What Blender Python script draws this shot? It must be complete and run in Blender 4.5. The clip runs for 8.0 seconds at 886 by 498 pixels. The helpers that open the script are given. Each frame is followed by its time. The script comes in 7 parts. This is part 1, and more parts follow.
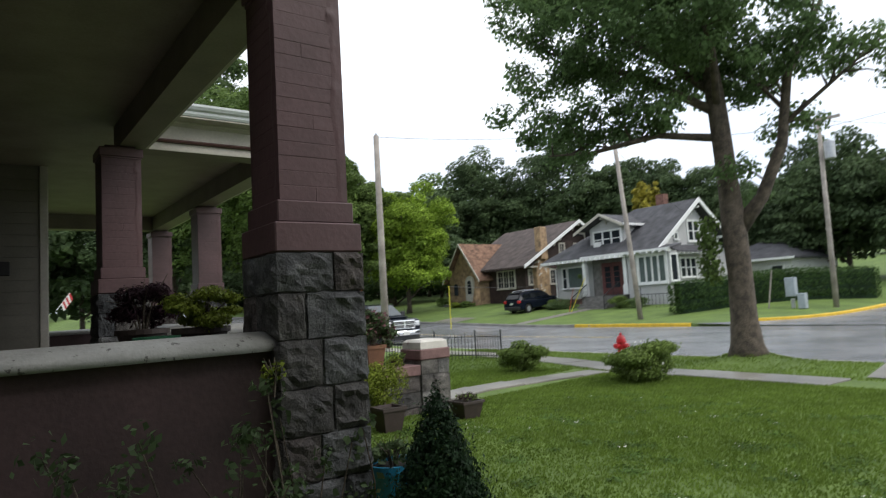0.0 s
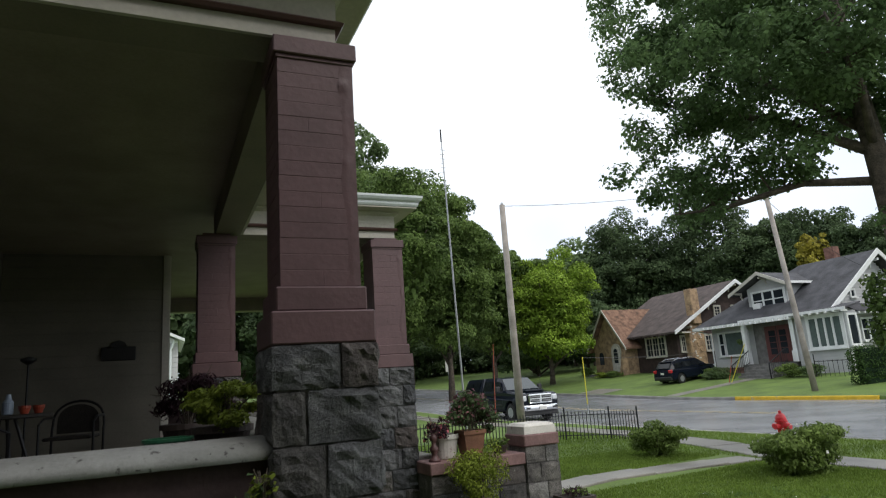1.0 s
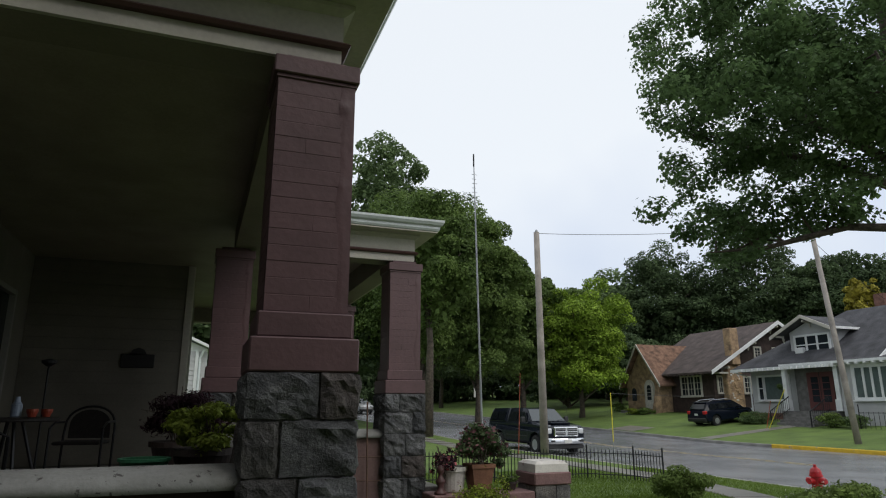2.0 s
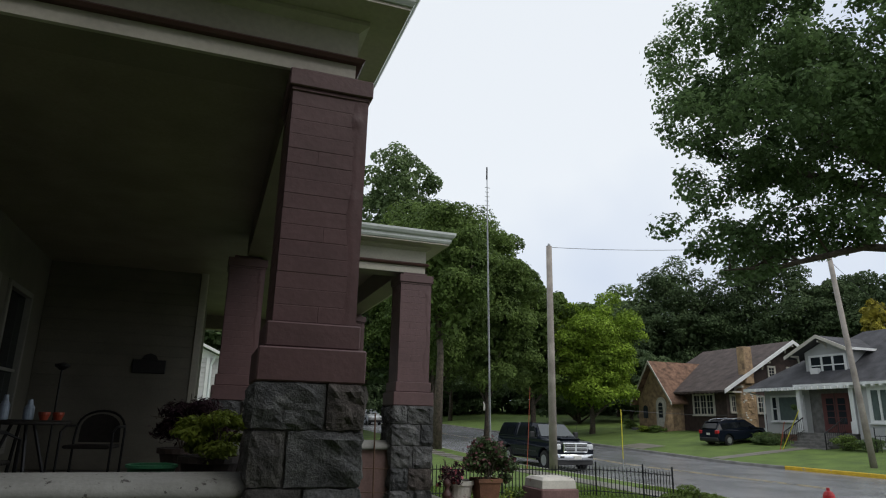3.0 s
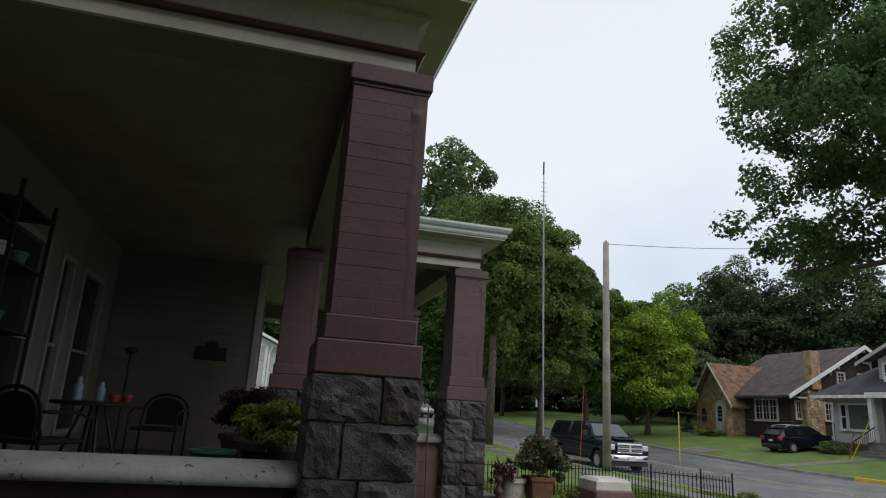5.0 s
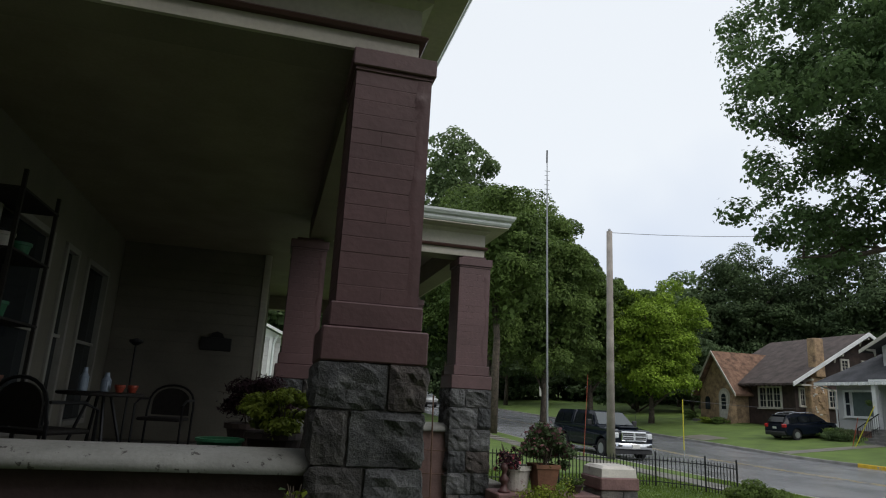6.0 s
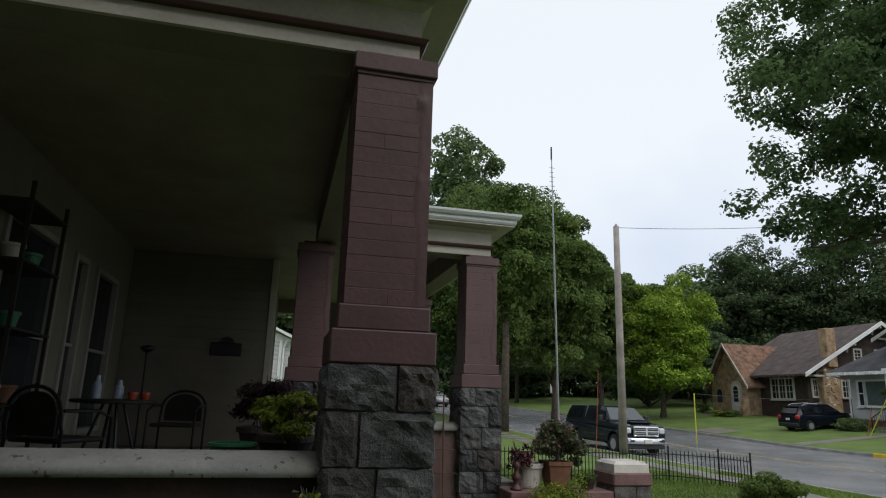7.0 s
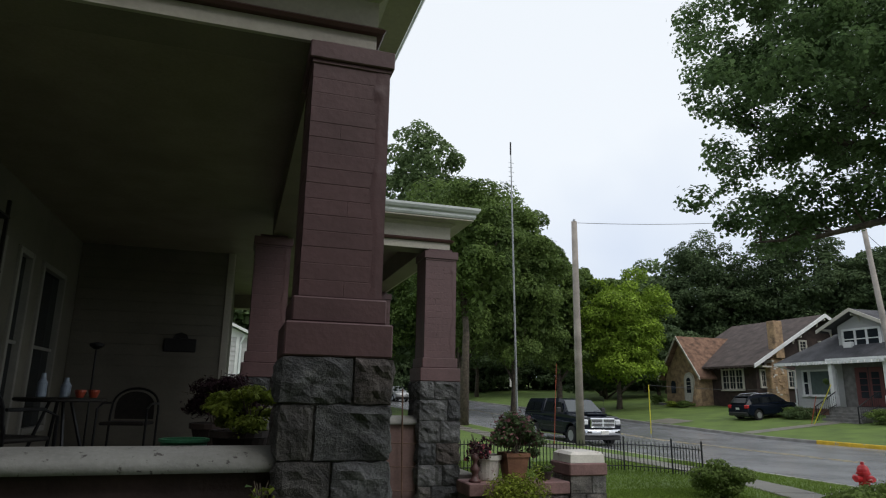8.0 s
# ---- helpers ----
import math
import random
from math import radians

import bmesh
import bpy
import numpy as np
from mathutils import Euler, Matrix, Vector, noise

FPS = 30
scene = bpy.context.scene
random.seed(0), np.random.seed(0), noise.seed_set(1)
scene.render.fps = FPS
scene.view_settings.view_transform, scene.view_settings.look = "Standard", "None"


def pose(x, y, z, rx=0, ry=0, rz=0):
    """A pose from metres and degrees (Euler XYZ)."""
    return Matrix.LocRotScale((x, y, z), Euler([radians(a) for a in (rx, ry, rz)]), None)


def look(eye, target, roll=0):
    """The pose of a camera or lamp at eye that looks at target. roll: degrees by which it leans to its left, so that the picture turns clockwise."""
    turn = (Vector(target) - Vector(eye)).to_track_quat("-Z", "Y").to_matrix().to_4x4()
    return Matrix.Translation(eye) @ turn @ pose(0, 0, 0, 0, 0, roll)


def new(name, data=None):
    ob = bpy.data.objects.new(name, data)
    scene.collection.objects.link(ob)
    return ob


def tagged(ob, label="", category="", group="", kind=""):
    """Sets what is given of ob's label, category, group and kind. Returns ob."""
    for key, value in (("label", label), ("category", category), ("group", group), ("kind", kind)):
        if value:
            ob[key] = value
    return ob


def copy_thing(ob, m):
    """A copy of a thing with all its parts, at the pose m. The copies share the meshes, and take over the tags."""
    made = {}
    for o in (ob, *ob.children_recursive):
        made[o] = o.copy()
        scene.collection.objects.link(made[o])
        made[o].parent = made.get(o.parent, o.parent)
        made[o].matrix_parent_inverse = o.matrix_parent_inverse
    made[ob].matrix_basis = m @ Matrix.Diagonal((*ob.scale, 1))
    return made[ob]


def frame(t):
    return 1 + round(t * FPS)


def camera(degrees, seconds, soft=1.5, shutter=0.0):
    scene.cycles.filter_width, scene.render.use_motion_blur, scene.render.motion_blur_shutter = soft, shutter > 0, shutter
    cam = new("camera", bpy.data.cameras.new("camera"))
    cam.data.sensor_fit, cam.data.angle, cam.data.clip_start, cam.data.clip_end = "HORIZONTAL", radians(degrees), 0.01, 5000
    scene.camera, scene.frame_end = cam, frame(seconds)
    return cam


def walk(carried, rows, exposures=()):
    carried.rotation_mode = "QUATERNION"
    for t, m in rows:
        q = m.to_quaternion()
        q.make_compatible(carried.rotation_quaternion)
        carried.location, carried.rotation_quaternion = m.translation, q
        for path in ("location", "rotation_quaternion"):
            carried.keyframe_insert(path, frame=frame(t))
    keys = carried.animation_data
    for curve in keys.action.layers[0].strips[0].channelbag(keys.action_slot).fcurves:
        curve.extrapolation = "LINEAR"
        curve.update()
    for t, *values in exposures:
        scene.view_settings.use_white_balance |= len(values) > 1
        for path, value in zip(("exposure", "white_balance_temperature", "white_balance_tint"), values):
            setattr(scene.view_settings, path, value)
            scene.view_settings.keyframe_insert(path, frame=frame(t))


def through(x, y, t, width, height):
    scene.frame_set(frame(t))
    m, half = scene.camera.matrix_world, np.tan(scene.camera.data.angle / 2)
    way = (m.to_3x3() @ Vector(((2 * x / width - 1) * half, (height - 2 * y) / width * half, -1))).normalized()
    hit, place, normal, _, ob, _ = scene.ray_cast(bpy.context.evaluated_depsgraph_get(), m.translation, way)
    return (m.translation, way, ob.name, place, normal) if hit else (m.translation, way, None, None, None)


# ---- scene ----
# ---------------------------------------------------------------- camera and walk
cam = camera(69.6, 8.0, soft=1.1, shutter=0.2)
PATH = [
    (0, -1.906, -3.357, 1.311, 94.9, 3.36, -36.53),
    (0.2, -1.68, -3.395, 1.314, 92.99, 5.39, -32.87),
    (0.5, -1.434, -3.365, 1.369, 93.46, 3.37, -28.5),
    (0.7, -1.295, -3.396, 1.355, 97.53, 2.4, -25.96),
    (1, -1.037, -3.259, 1.413, 101.84, 3.89, -23.28),
    (1.5, -0.785, -3.226, 1.468, 103.51, 1.86, -21.66),
    (3, -0.755, -3.266, 1.489, 104.97, -1.28, -19.87),
    (3.5, -0.751, -3.247, 1.494, 105.52, -1.71, -17.61),
    (4, -0.763, -3.23, 1.5, 104.9, -3.02, -15.31),
    (4.5, -0.765, -3.239, 1.506, 104.71, -3.33, -15.43),
    (6, -0.77, -3.201, 1.487, 103.4, -3.04, -15.06),
    (6.5, -0.768, -3.215, 1.487, 103.36, -1.8, -14.98),
    (7, -0.768, -3.218, 1.487, 103.32, -1.7, -14.1),
    (7.5, -0.762, -3.214, 1.482, 103.17, -1.68, -15.11),
    (8, -0.744, -3.215, 1.472, 102.96, -0.94, -17.55),
]
walk(cam, [(t, pose(x, y, z, rx, ry, rz)) for t, x, y, z, rx, ry, rz in PATH],
     exposures=[(0.0, 0.50), (0.5, 0.55), (1.0, 0.32), (1.5, -0.08), (3.0, -0.20), (4.5, -0.20), (8.0, -0.12)])

# ---------------------------------------------------------------- world and sun: bright overcast evening
world = bpy.data.worlds.new("overcast_sky")
scene.world = world
world.use_nodes = True
wn, wl = world.node_tree.nodes, world.node_tree.links
wn.clear()
SUN_ELEV, SUN_ROT = radians(48), radians(150)
sky = wn.new("ShaderNodeTexSky")
sky.sky_type, sky.sun_disc, sky.sun_elevation, sky.sun_rotation = "NISHITA", False, SUN_ELEV, SUN_ROT
sky.air_density, sky.dust_density, sky.ozone_density = 1.0, 4.0, 1.5
w_out, w_bg, w_cloud = wn.new("ShaderNodeOutputWorld"), wn.new("ShaderNodeBackground"), wn.new("ShaderNodeBackground")
w_add, w_noise, w_ramp = wn.new("ShaderNodeAddShader"), wn.new("ShaderNodeTexNoise"), wn.new("ShaderNodeValToRGB")
w_tc = wn.new("ShaderNodeTexCoord")
w_noise.inputs["Scale"].default_value, w_noise.inputs["Detail"].default_value = 1.6, 4.0
w_ramp.color_ramp.elements[0].position, w_ramp.color_ramp.elements[0].color = 0.36, (0.66, 0.735, 0.88, 1)
w_ramp.color_ramp.elements[1].position, w_ramp.color_ramp.elements[1].color = 0.62, (0.92, 0.96, 0.995, 1)
wl.new(w_tc.outputs["Generated"], w_noise.inputs["Vector"])
w_sep, w_lift, w_sum = wn.new("ShaderNodeSeparateXYZ"), wn.new("ShaderNodeMath"), wn.new("ShaderNodeMath")
w_lift.operation, w_lift.inputs[1].default_value, w_lift.inputs[2].default_value = "MULTIPLY_ADD", 0.5, -0.16
w_sum.operation = "ADD"
wl.new(w_tc.outputs["Generated"], w_sep.inputs[0])
wl.new(w_sep.outputs["Z"], w_lift.inputs[0])
wl.new(w_lift.outputs[0], w_sum.inputs[0])
wl.new(w_noise.outputs["Fac"], w_sum.inputs[1])
wl.new(w_sum.outputs[0], w_ramp.inputs["Fac"])
wl.new(w_ramp.outputs["Color"], w_cloud.inputs["Color"])
wl.new(sky.outputs["Color"], w_bg.inputs["Color"])
w_bg.inputs["Strength"].default_value, w_cloud.inputs["Strength"].default_value = 0.03, 1.0
wl.new(w_bg.outputs[0], w_add.inputs[0])
wl.new(w_cloud.outputs[0], w_add.inputs[1])
wl.new(w_add.outputs[0], w_out.inputs["Surface"])
sun = new("sun", bpy.data.lights.new("sun", "SUN"))
sun.data.energy, sun.data.angle, sun.data.color = 0.7, radians(25), (1.0, 0.98, 0.93)
sun.matrix_world = look((40, -50, 80), (10, 10, 0))

# ---------------------------------------------------------------- materials
def mat(name, base, rough=0.7, var=0.18, scale=6.0, fine=60.0, bump=0.15, metal=0.0, tint=None, per=0.0, island=False, spec=0.5):
    """A procedural surface: base colour varied by broad stains and fine grain, with fine relief. per: variation from piece to piece."""
    m = bpy.data.materials.new(name)
    m.use_nodes = True
    n, l = m.node_tree.nodes, m.node_tree.links
    b = n["Principled BSDF"]
    tc = n.new("ShaderNodeTexCoord")
    big, small = n.new("ShaderNodeTexNoise"), n.new("ShaderNodeTexNoise")
    big.inputs["Scale"].default_value, big.inputs["Detail"].default_value = scale, 5
    small.inputs["Scale"].default_value, small.inputs["Detail"].default_value = fine, 4
    geo = n.new("ShaderNodeNewGeometry")
    for tex in (big, small):
        l.new(geo.outputs["Position"], tex.inputs["Vector"])
    mix = n.new("ShaderNodeMixRGB")
    lo = tint or tuple(c * (1 - 2 * var) for c in base)
    hi = tuple(min(1, c * (1 + var)) for c in base)
    mix.inputs[1].default_value, mix.inputs[2].default_value = (*lo, 1), (*hi, 1)
    rmp = n.new("ShaderNodeMapRange")
    rmp.inputs[1].default_value, rmp.inputs[2].default_value = 0.3, 0.7
    l.new(big.outputs["Fac"], rmp.inputs[0])
    l.new(rmp.outputs[0], mix.inputs[0])
    hsv = n.new("ShaderNodeHueSaturation")
    val = n.new("ShaderNodeMapRange")
    val.inputs[3].default_value, val.inputs[4].default_value = 1 - var, 1 + var
    val.inputs[1].default_value, val.inputs[2].default_value = 0.25, 0.75
    l.new(small.outputs["Fac"], val.inputs[0])
    l.new(mix.outputs[0], hsv.inputs["Color"])
    src = val.outputs[0]
    if per:
        if island:
            rnd = geo.outputs["Random Per Island"]
        else:
            rnd = n.new("ShaderNodeObjectInfo").outputs["Random"]
        r2 = n.new("ShaderNodeMapRange")
        r2.inputs[3].default_value, r2.inputs[4].default_value = 1 - per, 1 + per
        l.new(rnd, r2.inputs[0])
        mul = n.new("ShaderNodeMath")
        mul.operation = "MULTIPLY"
        l.new(src, mul.inputs[0])
        l.new(r2.outputs[0], mul.inputs[1])
        src = mul.outputs[0]
    l.new(src, hsv.inputs["Value"])
    l.new(hsv.outputs[0], b.inputs["Base Color"])
    b.inputs["Roughness"].default_value, b.inputs["Metallic"].default_value = rough, metal
    b.inputs["Specular IOR Level"].default_value = spec
    if bump:
        bp = n.new("ShaderNodeBump")
        bp.inputs["Strength"].default_value, bp.inputs["Distance"].default_value = bump, 0.02
        l.new(small.outputs["Fac"], bp.inputs["Height"])
        l.new(bp.outputs[0], b.inputs["Normal"])
    return m


def leaf_mat(name, base, dark, per=0.35, through=0.25):
    """Leaves: colour from clump to clump and leaf to leaf, a little light passing through."""
    m = mat(name, base, rough=0.55, var=0.22, scale=0.55, fine=5.0, bump=0, tint=dark, per=per, island=True, spec=0.12)
    n, l = m.node_tree.nodes, m.node_tree.links
    b, out = n["Principled BSDF"], n["Material Output"]
    tr, add = n.new("ShaderNodeBsdfTranslucent"), n.new("ShaderNodeMixShader")
    l.new(b.inputs["Base Color"].links[0].from_socket, tr.inputs["Color"])
    add.inputs[0].default_value = through
    l.new(b.outputs[0], add.inputs[1])
    l.new(tr.outputs[0], add.inputs[2])
    l.new(add.outputs[0], out.inputs["Surface"])
    return m


def glass_mat(name, tintc=(0.02, 0.025, 0.03), rough=0.05):
    m = bpy.data.materials.new(name)
    m.use_nodes = True
    b = m.node_tree.nodes["Principled BSDF"]
    b.inputs["Base Color"].default_value, b.inputs["Roughness"].default_value = (*tintc, 1), rough
    b.inputs["Specular IOR Level"].default_value = 0.18
    return m


def worn_mat(name, paint, under, scale=9.0, edge=0.6, rough=0.6):
    """Paint flaked off in patches, showing what lies under it."""
    m = mat(name, paint, rough=rough, var=0.1, scale=4, fine=50, bump=0.2)
    n, l = m.node_tree.nodes, m.node_tree.links
    b = n["Principled BSDF"]
    src = b.inputs["Base Color"].links[0].from_socket
    tex, rmp, mx = n.new("ShaderNodeTexNoise"), n.new("ShaderNodeMapRange"), n.new("ShaderNodeMixRGB")
    tex.inputs["Scale"].default_value, tex.inputs["Detail"].default_value, tex.inputs["Roughness"].default_value = scale, 8, 0.7
    l.new(n["Geometry"].outputs["Position"], tex.inputs["Vector"])
    rmp.inputs[1].default_value, rmp.inputs[2].default_value = edge, edge + 0.02
    l.new(tex.outputs["Fac"], rmp.inputs[0])
    l.new(rmp.outputs[0], mx.inputs[0])
    l.new(src, mx.inputs[1])
    mx.inputs[2].default_value = (*under, 1)
    l.new(mx.outputs[0], b.inputs["Base Color"])
    return m


def stone_mat(name, greys, pale, rough=0.85):
    """Quarry-faced stone: each block its own hue, dark seams, sparkling pale grain and smears of old lime."""
    m = bpy.data.materials.new(name)
    m.use_nodes = True
    n, l = m.node_tree.nodes, m.node_tree.links
    b = n["Principled BSDF"]
    geo, info = n.new("ShaderNodeNewGeometry"), n.new("ShaderNodeObjectInfo")
    hue = n.new("ShaderNodeValToRGB")
    hue.color_ramp.interpolation = "CONSTANT"
    for i, c in enumerate(greys):
        e = hue.color_ramp.elements[i] if i < 2 else hue.color_ramp.elements.new(i / len(greys))
        e.position, e.color = i / len(greys), (*c, 1)
    l.new(info.outputs["Random"], hue.inputs["Fac"])
    def tex(scale, detail, lo, hi, rg=0.6):
        t, r = n.new("ShaderNodeTexNoise"), n.new("ShaderNodeMapRange")
        t.inputs["Scale"].default_value, t.inputs["Detail"].default_value, t.inputs["Roughness"].default_value = scale, detail, rg
        l.new(geo.outputs["Position"], t.inputs["Vector"])
        r.inputs[1].default_value, r.inputs[2].default_value = lo, hi
        l.new(t.outputs["Fac"], r.inputs[0])
        return r.outputs[0], t.outputs["Fac"]
    broad, _ = tex(7, 6, 0.34, 0.66)
    grain, grain_raw = tex(75, 5, 0.3, 0.72, 0.7)
    lime, _ = tex(11, 9, 0.60, 0.70, 0.75)
    dark = n.new("ShaderNodeMixRGB")
    dark.blend_type, dark.inputs[2].default_value = "MULTIPLY", (0.30, 0.30, 0.32, 1)
    inv = n.new("ShaderNodeMath")
    inv.operation, inv.inputs[0].default_value = "SUBTRACT", 1.0
    l.new(broad, inv.inputs[1])
    l.new(inv.outputs[0], dark.inputs[0])
    l.new(hue.outputs[0], dark.inputs[1])
    hsv, val = n.new("ShaderNodeHueSaturation"), n.new("ShaderNodeMapRange")
    val.inputs[3].default_value, val.inputs[4].default_value = 0.45, 1.7
    l.new(grain, val.inputs[0])
    l.new(val.outputs[0], hsv.inputs["Value"])
    l.new(dark.outputs[0], hsv.inputs["Color"])
    mx, half = n.new("ShaderNodeMixRGB"), n.new("ShaderNodeMath")
    half.operation, half.inputs[1].default_value = "MULTIPLY", 0.6
    l.new(lime, half.inputs[0])
    l.new(half.outputs[0], mx.inputs[0])
    l.new(hsv.outputs[0], mx.inputs[1])
    mx.inputs[2].default_value = (*pale, 1)
    l.new(mx.outputs[0], b.inputs["Base Color"])
    b.inputs["Roughness"].default_value = rough
    bp = n.new("ShaderNodeBump")
    bp.inputs["Strength"].default_value, bp.inputs["Distance"].default_value = 1.0, 0.02
    l.new(grain_raw, bp.inputs["Height"])
    l.new(bp.outputs[0], b.inputs["Normal"])
    return m


